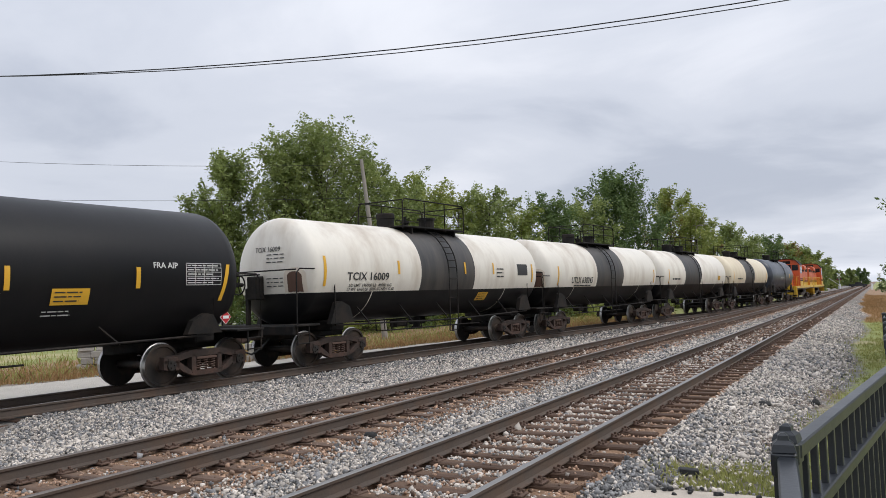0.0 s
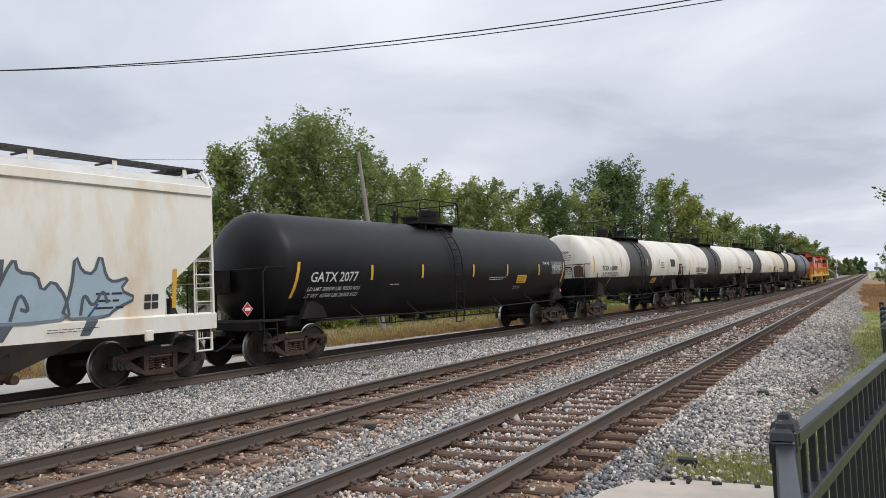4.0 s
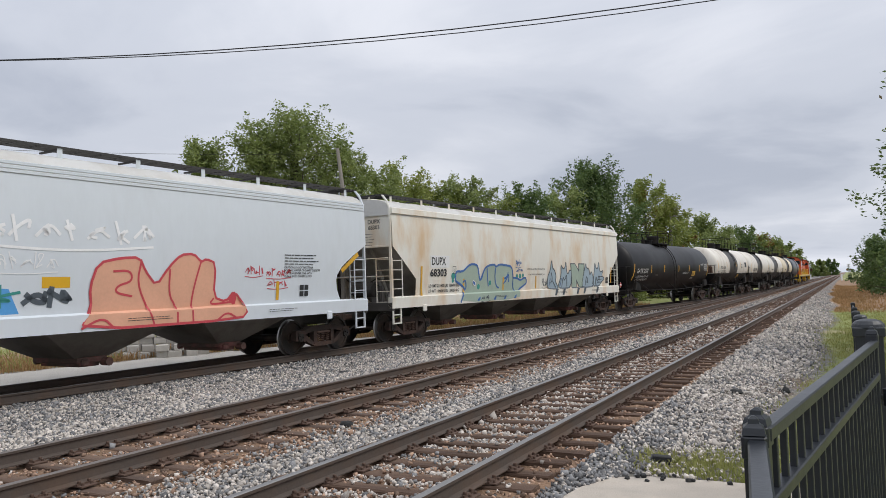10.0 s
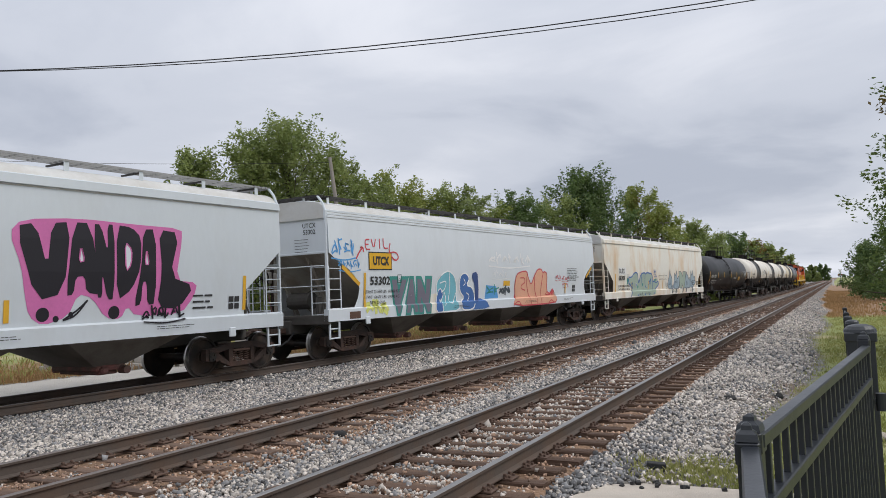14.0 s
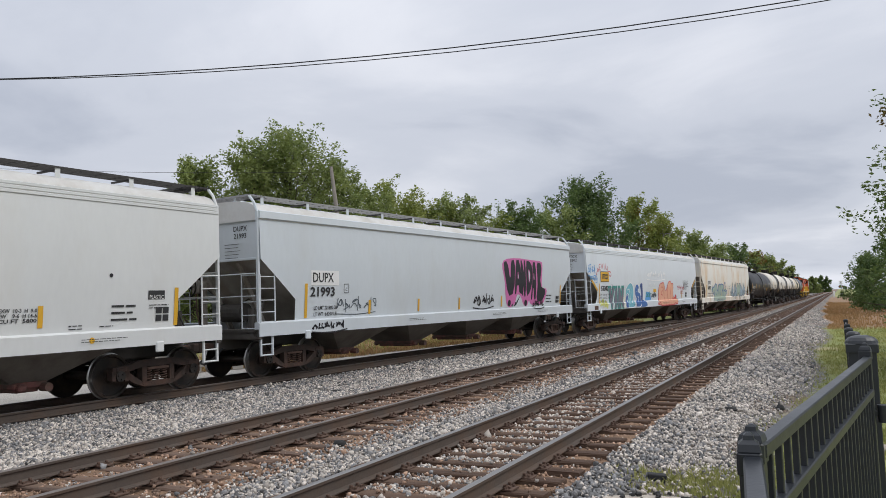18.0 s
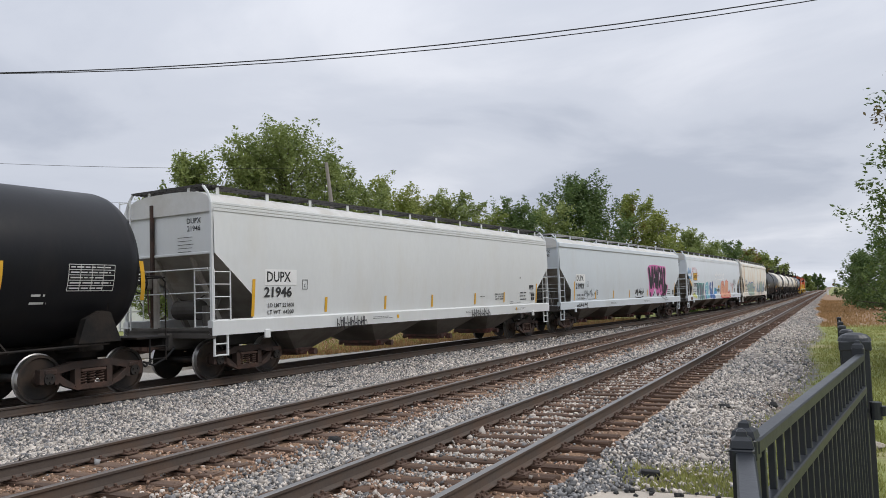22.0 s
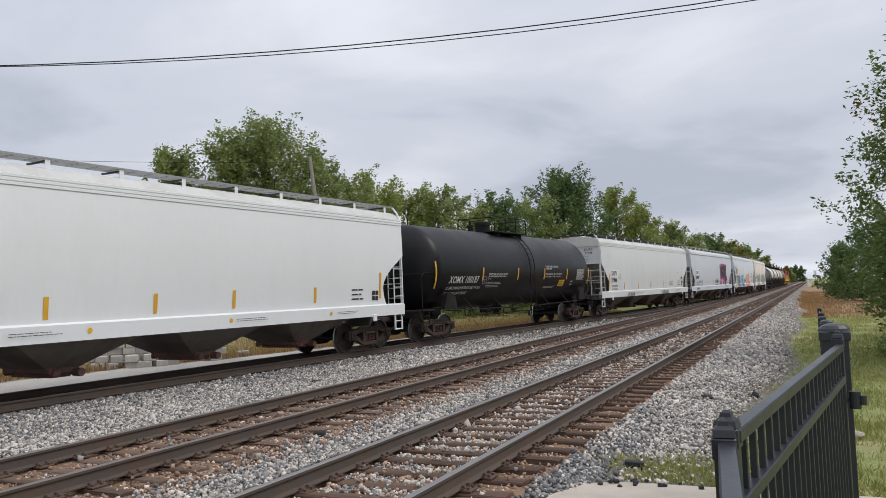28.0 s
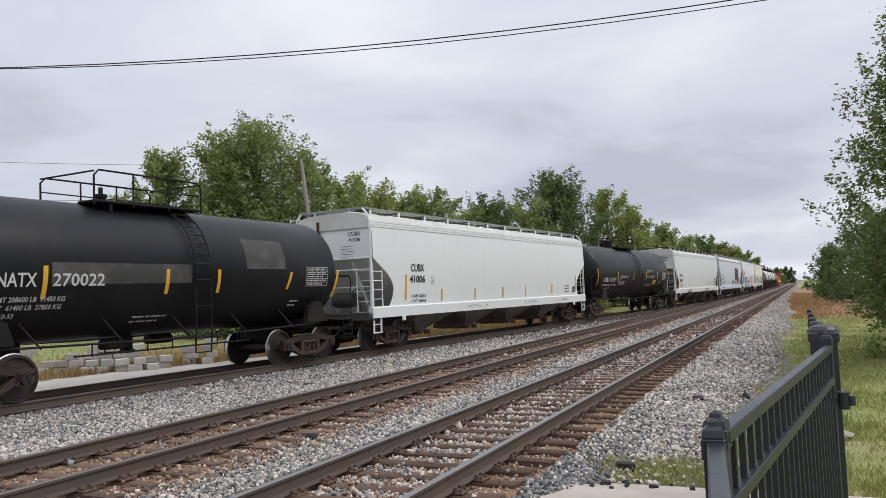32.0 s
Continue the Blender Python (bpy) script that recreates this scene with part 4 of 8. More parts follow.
def tank_car(spec):
    """spec: half length, radius, axis height, truck spacing, paint, band, lower paint, marks."""
    half, r, zc, tc = spec["half"], spec["r"], spec["zc"], spec["tc"]
    car = thing("tank_car", spec["label"], "tank car", "cars of the freight train")
    top, low = M[spec["paint"]], M[spec.get("low", spec["paint"])]
    band = spec.get("band")
    dish = r * spec.get("dish", 0.48)
    prof = tank_shell(r, half, [band] if band else [], dish)
    cut = spec.get("cut", -9)
    g = Geo()
    n = 56
    g.revolve(prof, "y", n, (0, 0, zc))
    ms = []
    for f in g.f:
        cy = sum(g.v[i][1] for i in f) / len(f)
        cz = sum(g.v[i][2] for i in f) / len(f)
        ms.append(1 if cz < zc + cut else 2 if band and band[0] < cy < band[1] else 0)
    g.m = ms
    me = g.mesh("tank", [top, low, M["tank_band"]], smooth=40)
    if cut > -9:
        # the lower paint ends in a straight line
        bm = bmesh.new()
        bm.from_mesh(me)
        bmesh.ops.bisect_plane(bm, geom=bm.verts[:] + bm.edges[:] + bm.faces[:], plane_co=(0, 0, zc + cut), plane_no=(0, 0, 1))
        for f in bm.faces:
            c = f.calc_center_median()
            f.material_index = 1 if c.z < zc + cut else 2 if band and band[0] < c.y < band[1] else 0
        bm.to_mesh(me)
        bm.free()
    part("tank", me, None, car)

    def surf(z):
        return math.sqrt(max(0.01, r * r - (z - zc) ** 2))

    def on_head(g, pts, faces, eps=0.012):
        g.add([(x, -(half - dish) - dish * math.sqrt(max(0.0, 1 - (x * x + (z - zc) ** 2) / (r * r))) - eps, z) for x, z in pts], faces)

    for x0, x1, z0, z1, mat in spec.get("head_stains", ()):
        # a rust run: a dark heart with ragged feet inside a thin brown halo
        rng = random.Random(3)
        for name, grow, paint, eps in (("rust_halo", 0.1, "rust_pale", 0.009), ("rust_stain", 0.0, mat, 0.013)):
            g = Geo()
            n_ = 13
            feet = [z0 - 0.03 + rng.uniform(0.0, 0.03) for _ in range(n_)]
            pts = []
            for j in range(5):
                for i in range(n_):
                    u = i / (n_ - 1)
                    crest = z1 + grow - (0.10 + grow * 0.5) * abs(2 * u - 1) ** 3
                    pts.append((x0 - grow + (x1 - x0 + 2 * grow) * u, feet[i] + (crest - feet[i]) * j / 4))
            on_head(g, pts, [(j * n_ + i, j * n_ + i + 1, (j + 1) * n_ + i + 1, (j + 1) * n_ + i) for j in range(4) for i in range(n_ - 1)], eps)
            part(name, g, M[paint], car, "brown rust stain on the tank's end")
    for x, z, w, lines in spec.get("head_print", ()):
        rng = random.Random(6)
        for k in range(lines):
            g = Geo()
            e = x
            while e < x + w:
                q = min(rng.uniform(0.06, 0.2), x + w - e)
                on_head(g, [(e, z - k * 0.1), (e + q, z - k * 0.1), (e + q, z - k * 0.1 + 0.026), (e, z - k * 0.1 + 0.026)], [(0, 1, 2, 3)], 0.02)
                e += q + 0.05
            part("small_print", g, M["ink"], car)
    for txt, x, z, size in spec.get("head_text", ()):
        g = Geo()
        vs, fs = letters(txt, size, size * 0.012)
        on_head(g, [(x + u, z + v) for u, v in vs], fs, 0.02)
        part("end_writing", g, M["ink"], car)
    # weld seams
    for y in spec.get("seams", (-half * 0.55, half * 0.55)):
        g = Geo()
        g.revolve([(y - 0.02, r + 0.001), (y, r + 0.004), (y + 0.02, r + 0.001)], "y", n, (0, 0, zc), caps=False)
        part("weld_seam", g, top, car)
    # draft sills, end platforms and their rails
    rail_z = spec.get("rail_z", 2.4)
    for s in (-1, 1):
        end = half + 0.32
        g = Geo()
        g.box((0, s * (half - 1.25), 0.90), (0.42, 3.1, 0.36), 0.03)
        g.box((0, s * end, 1.0), (2.7, 0.16, 0.24), 0.02)
        g.box((0, s * (tc / 2), 1.04), (2.1, 0.55, 0.30), 0.04)
        part("end_sill", g, M["underframe"], car)
        g = Geo()
        g.box((0, s * (half - 0.08), 1.11), (2.86, 0.85, 0.05), 0.01)
        part("end_platform", g, M["underframe"], car)
        for q in (-1, 1):
            g = Geo()
            y0 = s * (half + 0.28)
            y1 = s * (half - 1.15)
            g.tube([(q * 1.38, y0, 0.62), (q * 1.38, y0, 1.15), (q * 1.38, y0, rail_z - 0.12), (q * 1.38, y0 - s * 0.12, rail_z), (q * 1.38, y1 + s * 0.12, rail_z), (q * 1.38, y1, rail_z - 0.12), (q * 1.38, y1, 1.12)], 0.02, 6)
            for z in (0.66, 0.92):
                g.cyl((q * 1.38, y0, z), (q * 1.38, y0 - s * 0.42, z), 0.016, 6)
            g.cyl((q * 1.38, y0 - s * 0.42, 0.62), (q * 1.38, y0 - s * 0.42, 1.12), 0.018, 6)
            part("handrail", g, M["underframe"], car)
            # saddle that carries the tank
            g = Geo()
            g.prism([(s * (half - 1.9), 1.1), (s * (half - 0.95), 1.1), (s * (half - 1.2), zc - r * 0.6), (s * (half - 1.4), zc - r * 0.58), (s * (half - 1.75), zc - r * 0.68)], q * (r * 0.86), q * (r * 0.96))
            part("saddle", g, M["underframe"], car)
        g = Geo()
        g.tube([(-1.36, s * (half + 0.28), rail_z - 0.02), (1.36, s * (half + 0.28), rail_z - 0.02)], 0.02, 6)
        part("end_handrail", g, M["underframe"], car)
        coupler(car, s * (half + 0.1), s)
        truck(car, s * tc / 2)
    we = spec.get("wheel_end", -1)
    wx, wz = spec.get("wheel_at", (-0.65, 2.2))
    handwheel(car, wx, we * (half + 0.36), wz, we)
    g = Geo()
    g.box((wx + 0.42, we * (half + 0.14), wz - 0.1), (0.36, 0.3, 0.62), 0.03)
    g.box((wx + 0.2, we * (half + 0.2), (wz + 1.1) / 2 - 0.1), (0.12, 0.1, wz - 1.1), 0.01)
    part("brake_gear", g, M["underframe"], car, "black hand brake gear")
    # long rods and pipes below the tank
    for q in (-1, 1):
        g = Geo()
        g.tube([(q * (r - 0.12), -half + 1.2, 1.06), (q * (r - 0.10), -1.0, 0.98), (q * (r - 0.10), 1.0, 0.98), (q * (r - 0.12), half - 1.2, 1.06)], 0.026, 6)
        for y in np.linspace(-half * 0.6, half * 0.6, 5):
            g.cyl((q * (r - 0.11), y, 1.0), (q * r * 0.72, y - 0.25, zc - r * 0.70), 0.022, 5)
        part("side_rod", g, M["underframe"], car)
    g = Geo()
    for y in np.linspace(-half * 0.35, half * 0.35, 7):
        g.cyl((0.8, y, 1.0), (0.8, y, 0.72), 0.018, 5)
    g.tube([(0.8, -half * 0.42, 0.76), (0.8, half * 0.42, 0.74)], 0.022, 6)
    g.box((0.3, -half * 0.2, 0.92), (0.3, 0.6, 0.22), 0.04)
    g.cyl((-0.4, half * 0.05, 0.92), (-0.4, half * 0.05 + 0.7, 0.92), 0.12, 14)
    part("brake_rigging", g, M["underframe"], car)
    # the running gear and the shell stand about the car's true middle
    for o in car.children:
        o.location.y += spec.get("mid", 0.0)
    g = Geo()
    g.cyl((0, spec.get("dome", 0), zc - r - 0.02), (0, spec.get("dome", 0), 0.72), 0.12, 12)
    g.box((0, spec.get("dome", 0), 0.72), (0.26, 0.26, 0.08), 0.02)
    part("bottom_outlet", g, M["underframe"], car)
    # top platform, fittings and guard rails
    dy = spec.get("dome", 0.0)
    zt = zc + r
    pl = spec.get("platform", 1.6)
    g = Geo()
    for q in (-1, 1):
        g.box((q * 0.62, dy, zt - 0.02), (0.55, pl * 2, 0.05), 0.008)
        g.box((q * 0.5, dy - pl * 0.7, zt - 0.13), (0.7, 0.06, 0.22))
        g.box((q * 0.5, dy + pl * 0.7, zt - 0.13), (0.7, 0.06, 0.22))
    part("top_platform", g, M["underframe"], car)
    g = Geo()
    dr, dh, do = spec.get("dome_r", 0.34), spec.get("dome_h", 0.5), spec.get("dome_at", dy)
    g.revolve([(zt - 0.25, dr * 0.94), (zt + dh * 0.58, dr * 0.94), (zt + dh * 0.62, dr), (zt + dh * 0.9, dr), (zt + dh * 0.98, dr * 0.9), (zt + dh, 0.02)], "z", 22, (0, do, 0))
    part("dome", g, M[spec.get("dome_paint", "underframe")], car, smooth=35)
    g = Geo()
    my, mh = spec.get("manway_at", dy + 0.5), spec.get("manway_h", 0.16)
    g.cyl((0, my, zt - 0.1), (0, my, zt + mh), 0.27, 14)
    g.cyl((0, my, zt + mh), (0, my, zt + mh + 0.06), 0.32, 14)
    part("manway", g, M["underframe"], car)
    g = Geo()
    vy = spec.get("valve_at", dy + pl * 0.6)
    g.cyl((0, vy, zt - 0.1), (0, vy, zt + 0.2), 0.11, 10)
    g.cyl((0, vy, zt + 0.2), (0, vy, zt + 0.26), 0.15, 10)
    g.cyl((0, vy, zt + 0.26), (0, vy, zt + 0.42), 0.05, 8)
    part("valve", g, M["underframe"], car)
    gr = spec.get("guard", 0.85)
    for q in (-1, 1):
        g = Geo()
        x = q * 0.88
        g.tube([(x, dy - pl, zt - 0.1), (x, dy - pl, zt + gr - 0.12), (x, dy - pl + 0.12, zt + gr), (x, dy + pl - 0.12, zt + gr), (x, dy + pl, zt + gr - 0.12), (x, dy + pl, zt - 0.1)], 0.022, 6)
        for k in ((-0.33, 0.33) if pl > 1.2 else (0.0,)):
            g.cyl((x, dy + pl * k, zt - 0.1), (x, dy + pl * k, zt + gr), 0.02, 6)
        g.tube([(x, dy - pl, zt + gr * 0.5), (x, dy + pl, zt + gr * 0.5)], 0.016, 6)
        part("guard_rail", g, M["underframe"], car)
    for q in (-1, 1):
        g = Geo()
        g.tube([(-0.88, dy + q * pl, zt + gr * 0.95), (0.88, dy + q * pl, zt + gr * 0.95)], 0.02, 6)
        part("end_guard", g, M["underframe"], car)
    # side ladder bends over the tank's flank
    for q in (-1, 1):
        g = Geo()
        ly = spec.get("ladder_y", dy)
        angs = np.linspace(-0.35, 1.15, 9)
        arc = [(q * (r + 0.09) * math.cos(a), zc + (r + 0.09) * math.sin(a)) for a in angs]
        arc = [(q * (r + 0.05), 0.62), (q * (r + 0.08), 1.05), (q * (r + 0.09), zc - 0.5)] + arc[2:]
        for o in (-0.24, 0.24):
            g.tube([(x, ly + o, z) for x, z in arc], 0.02, 6)
        for k in range(12):
            u = k / 11 * (len(arc) - 1)
            i = min(int(u), len(arc) - 2)
            w = u - i
            x, z = arc[i][0] * (1 - w) + arc[i + 1][0] * w, arc[i][1] * (1 - w) + arc[i + 1][1] * w
            g.cyl((x, ly - 0.24, z), (x, ly + 0.24, z), 0.015, 6)
        part("ladder", g, M["underframe"], car)
    for y, z, h in spec.get("stripes", ()):
        stripe(car, y, z, 0.1, h, surf, spec.get("slant", 0.0) if abs(y) > half * 0.8 else 0.0)
    spec["marks"](car, surf, spec) if spec.get("marks") else None
    return car


# ---- covered hopper cars ----


def hopper_side(z):
    """How far out a hopper's side stands at height z."""
    zs = [1.05, 1.4, 1.8, 2.4, 3.0, 3.6, 3.98, 4.15, 4.32, 4.47, 4.55]
    xs = [1.53, 1.50, 1.535, 1.575, 1.585, 1.57, 1.545, 1.50, 1.40, 1.22, 1.0]
    return float(np.interp(z, zs, xs))


def hopper_skin(z):
    """The outermost skin of a hopper's side: the sill's face below, the side sheet above."""
    if z >= 1.422:
        return hopper_side(z)
    return float(np.interp(z, [1.06, 1.38, 1.422], [1.561, 1.571, 1.508]))


def hopper_car(spec):
    half, tc = spec["half"], spec["tc"]
    paint = M[spec["paint"]]
    car = thing("covered_hopper_car", spec["label"], "hopper car", "cars of the freight train")
    rise = spec.get("rise", 0.0)
    inset, z_hi, z_lo = spec.get("inset", 1.25), 2.95, 1.95
    rnd = spec.get("round", False)

    def reach(z):
        if z >= z_hi:
            return half - 0.06
        if z <= z_lo:
            u = max(0.0, (z - 1.38) / (z_lo - 1.38))
            return half - 0.06 - inset + (0.25 * (1 - u) ** 2 if rnd else 0.0)
        u = (z_hi - z) / (z_hi - z_lo)
        return half - 0.06 - inset * (math.sin(u * math.pi / 2) ** 1.1 if rnd else u)

    zs = [1.38, 1.5, 1.7, 1.95, 2.1, 2.3, 2.5, 2.7, 2.85, 2.95, 3.2, 3.6, 3.92]
    for q in (-1, 1):
        g = Geo()
        g.grid([[(q * hopper_side(z), y * reach(z), z) for y in np.linspace(-1, 1, 13)] for z in zs])
        part("side_sheet", g, paint, car, smooth=60)
        # ribs or a plain eave along the top of the side
        g = Geo()
        if spec.get("ribs", True):
            for z in (3.96, 4.04, 4.12):
                g = Geo()
                g.prism([(q * (hopper_side(z) - 0.03), z - 0.035), (q * (hopper_side(z) + 0.02), z - 0.03), (q * (hopper_side(z) + 0.02), z + 0.02), (q * (hopper_side(z) - 0.03), z + 0.035)], -half + 0.06, half - 0.06, "y")
                part("top_rib", g, paint, car)
        else:
            g.prism([(q * 1.5, 3.93), (q * 1.60, 3.96), (q * 1.585, 4.13), (q * 1.46, 4.17)], -half + 0.06, half - 0.06, "y")
            part("top_chord", g, paint, car)
        # side sill
        g = Geo()
        g.prism([(q * 1.40, 1.06), (q * 1.56, 1.06), (q * 1.57, 1.38), (q * 1.50, 1.42), (q * 1.40, 1.40)], -half, half, "y")
        part("side_sill", g, M[spec.get("sill", spec["paint"])], car, "pale side sill")
    # roof
    rz = [3.92, 4.14, 4.24, 4.32, 4.385, 4.43, 4.45]
    rx = [1.555, 1.50, 1.42, 1.31, 1.14, 0.85, 0.5]
    sec = [(-a, b + rise * i / 6) for i, (a, b) in enumerate(zip(rx, rz))] + [(0, 4.46 + rise)] + [(a, b + rise * i / 6) for i, (a, b) in reversed(list(enumerate(zip(rx, rz))))]
    g = Geo()
    g.grid([[(x, y, z) for x, z in sec] for y in np.linspace(-half + 0.06, half - 0.06, 9)])
    for s in (-1, 1):
        g.add([(x, s * (half - 0.06), z) for x, z in sec], [tuple(range(len(sec)))])
    part("roof", g, M["roof_dust"], car, "dusty rounded roof", smooth=50)
    # end walls, sloping sheets and posts
    for s in (-1, 1):
        e = s * (half - 0.12)
        g = Geo()
        pts = [(-hopper_side(z), e, z) for z in (2.95, 3.2, 3.6, 3.94)] + [(hopper_side(z), e, z) for z in (3.94, 3.6, 3.2, 2.95)]
        g.add(pts, [tuple(range(8))])
        part("end_wall", g, paint, car)
        g = Geo()
        g.box((-0.55, e + s * 0.06, 2.72), (0.1, 0.08, 3.0), 0.012)
        part("end_post", g, M["truck_iron"], car, "rust-brown end post")
        g = Geo()
        g.box((0.0, e + s * 0.02, 2.97), (3.0, 0.05, 0.06), 0.01)
        part("end_stiffener", g, paint, car)
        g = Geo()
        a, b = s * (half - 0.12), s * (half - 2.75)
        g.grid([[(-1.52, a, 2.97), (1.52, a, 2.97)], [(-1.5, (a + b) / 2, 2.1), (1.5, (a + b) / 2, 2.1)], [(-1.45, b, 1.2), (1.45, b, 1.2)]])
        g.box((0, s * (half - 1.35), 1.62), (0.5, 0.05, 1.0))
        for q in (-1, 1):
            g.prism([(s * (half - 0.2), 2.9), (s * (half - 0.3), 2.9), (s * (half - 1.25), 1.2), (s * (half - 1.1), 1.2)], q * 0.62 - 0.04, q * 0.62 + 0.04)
        # the default grey has shade in its colour; a spec can name plain paint
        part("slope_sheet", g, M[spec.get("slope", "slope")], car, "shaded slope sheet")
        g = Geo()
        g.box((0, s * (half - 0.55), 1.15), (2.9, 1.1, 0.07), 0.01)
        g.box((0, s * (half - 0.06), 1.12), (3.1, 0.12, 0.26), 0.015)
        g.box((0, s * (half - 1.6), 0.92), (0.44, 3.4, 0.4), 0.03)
        # this steel's dark tone includes the shadow under the slope sheet
        part("end_sill", g, M["hopper_dark"], car, "grimy end platform, shade in its colour")
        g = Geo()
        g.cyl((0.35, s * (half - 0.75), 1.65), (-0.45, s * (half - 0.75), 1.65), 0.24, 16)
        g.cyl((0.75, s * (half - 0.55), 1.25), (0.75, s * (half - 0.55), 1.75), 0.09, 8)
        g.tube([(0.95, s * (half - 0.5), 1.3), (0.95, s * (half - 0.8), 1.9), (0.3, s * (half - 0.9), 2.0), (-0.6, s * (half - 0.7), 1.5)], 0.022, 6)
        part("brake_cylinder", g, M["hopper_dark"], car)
        for q in (-1, 1):
            # corner stile from sill to roof
            g = Geo()
            g.box((q * 1.50, s * (half - 0.05), 2.66), (0.085, 0.07, 2.95), 0.012)
            g.tube([(q * 1.51, s * (half - 0.05), 4.1), (q * 1.40, s * (half - 0.05), 4.36), (q * 1.24, s * (half - 0.05), 4.54 + rise)], 0.034, 6)
            part("corner_post", g, paint, car)
            ladder(car, q * 1.54, s * (half - 0.32), 1.3, 2.58, 0.5, "y", paint, 0.32)
            if q > 0:
                ladder(car, 1.22, s * (half - 0.02), 1.2, 2.62, 0.52, "x", paint, 0.34)
            else:
                ladder(car, -1.42, s * (half + 0.05), 1.2, 4.4, 0.4, "x", paint, 0.36)
            g = Geo()
            y0 = s * (half - 0.1)
            for o in (0, 0.4):
                g.box((q * 1.5, y0 - s * o, 0.83), (0.05, 0.05, 0.5), 0.006)
            g.cyl((q * 1.5, y0, 0.6), (q * 1.5, y0 - s * 0.4, 0.6), 0.022, 6)
            g.cyl((q * 1.5, y0, 0.86), (q * 1.5, y0 - s * 0.4, 0.86), 0.018, 6)
            part("step", g, paint, car)
            g = Geo()
            g.box((q * 1.56, s * (half - 1.75), 1.02), (0.06, 0.2, 0.22), 0.02)
            part("jacking_lug", g, paint, car)
        g = Geo()
        g.tube([(-1.45, s * (half + 0.02), 2.6), (1.45, s * (half + 0.02), 2.6)], 0.018, 6)
        g.tube([(-1.45, s * (half + 0.02), 2.05), (1.45, s * (half + 0.02), 2.05)], 0.014, 6)
        part("crossover_rail", g, paint, car)
        coupler(car, s * (half - 0.1), s)
        truck(car, spec.get("trucks", (-tc / 2, tc / 2))[s > 0])
    handwheel(car, -0.78, -half - 0.12, 2.35, -1)
    g = Geo()
    g.box((-0.62, -half + 0.02, 2.35), (0.22, 0.22, 0.34), 0.03)
    g.box((-0.36, -half + 0.02, 1.85), (0.12, 0.1, 1.25), 0.01)
    part("brake_gear", g, M["slope"], car, "grey hand brake gear")
    g = Geo()
    g.tube([(-0.62, -half - 0.02, 2.2), (-0.6, -half - 0.02, 1.7), (-0.5, -half, 1.25)], 0.02, 5)
    part("brake_chain", g, M["gate_rust"], car)
    # running board on the roof: a grating on brackets
    zr = 4.555 + rise
    g = Geo()
    for q in (-1, 1):
        for k in range(4):
            g.box((q * (0.78 + 0.155 * k), 0, zr), (0.03, half * 2 - 0.1, 0.036))
        for y in np.arange(-half + 0.3, half, 0.45):
            g.box((q * 1.01, y, zr), (0.48, 0.03, 0.03))
    part("running_board", g, M[spec.get("walk", "grate_dark")], car, "steel grating running board")
    for s in (-1, 1):
        g = Geo()
        for k in range(5):
            g.box((0, s * (half - 0.05 - 0.13 * k), zr - 0.004), (2.56, 0.04, 0.05))
        for x in np.arange(-1.2, 1.25, 0.3):
            g.box((x, s * (half - 0.31), zr - 0.01), (0.03, 0.6, 0.035))
        part("end_walkway", g, M[spec.get("walk", "grate_dark")], car, "steel grating across the roof's end")
        for q in (-0.7, 0.7):
            g = Geo()
            g.box((q, s * (half - 0.1), (zr + 4.42) / 2), (0.05, 0.04, zr - 4.42))
            part("walkway_support", g, paint, car)
    for y in np.linspace(-half + 0.5, half - 0.5, 12):
        for q in (-1, 1):
            g = Geo()
            g.box((q * 1.235, y, zr - 0.13), (0.014, 0.11, 0.27), 0.004)
            g.box((q * 1.20, y + 0.05, (zr + 4.3) / 2), (0.06, 0.012, zr - 4.3))
            bracket = part("board_bracket", g, paint, car)
            g = Geo()
            g.box((q * 0.92, y, zr - 0.045), (0.6, 0.05, 0.035))
            part("bracket_arm", g, M["grate_dark"], bracket, "dark bracket arm")
    for y in np.linspace(-half * 0.86, half * 0.86, 8):
        g = Geo()
        g.box((0, y, 4.47 + rise), (0.72, 1.9, 0.10), 0.03)
        g.box((0, y, 4.53 + rise), (0.62, 1.8, 0.05), 0.02)
        part("roof_hatch", g, paint, car)
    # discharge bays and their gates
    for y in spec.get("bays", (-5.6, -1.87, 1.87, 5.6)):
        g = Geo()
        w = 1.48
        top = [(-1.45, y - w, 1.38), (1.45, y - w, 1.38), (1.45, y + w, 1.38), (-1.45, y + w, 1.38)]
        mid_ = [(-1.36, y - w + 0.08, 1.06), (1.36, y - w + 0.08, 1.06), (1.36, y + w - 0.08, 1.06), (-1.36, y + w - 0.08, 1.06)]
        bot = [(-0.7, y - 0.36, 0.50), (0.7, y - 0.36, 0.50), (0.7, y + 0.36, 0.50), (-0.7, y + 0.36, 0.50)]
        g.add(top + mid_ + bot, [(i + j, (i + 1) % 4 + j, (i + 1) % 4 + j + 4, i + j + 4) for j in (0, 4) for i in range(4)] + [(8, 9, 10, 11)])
        # default sheet colour holds part of the shade under the sills
        part("discharge_bay", g, M[spec.get("bay", "bay_grey")], car, "grimy discharge bay toned dark for shade")
        g = Geo()
        g.box((0, y, 0.46), (1.5, 0.68, 0.12), 0.02)
        g.box((0, y, 0.38), (1.3, 0.45, 0.12), 0.02)
        for q in (-1, 1):
            g.cyl((q * 0.7, y + 0.26, 0.40), (q * 0.92, y + 0.26, 0.40), 0.085, 12)
            g.box((q * 0.78, y - 0.2, 0.42), (0.12, 0.16, 0.14), 0.03)
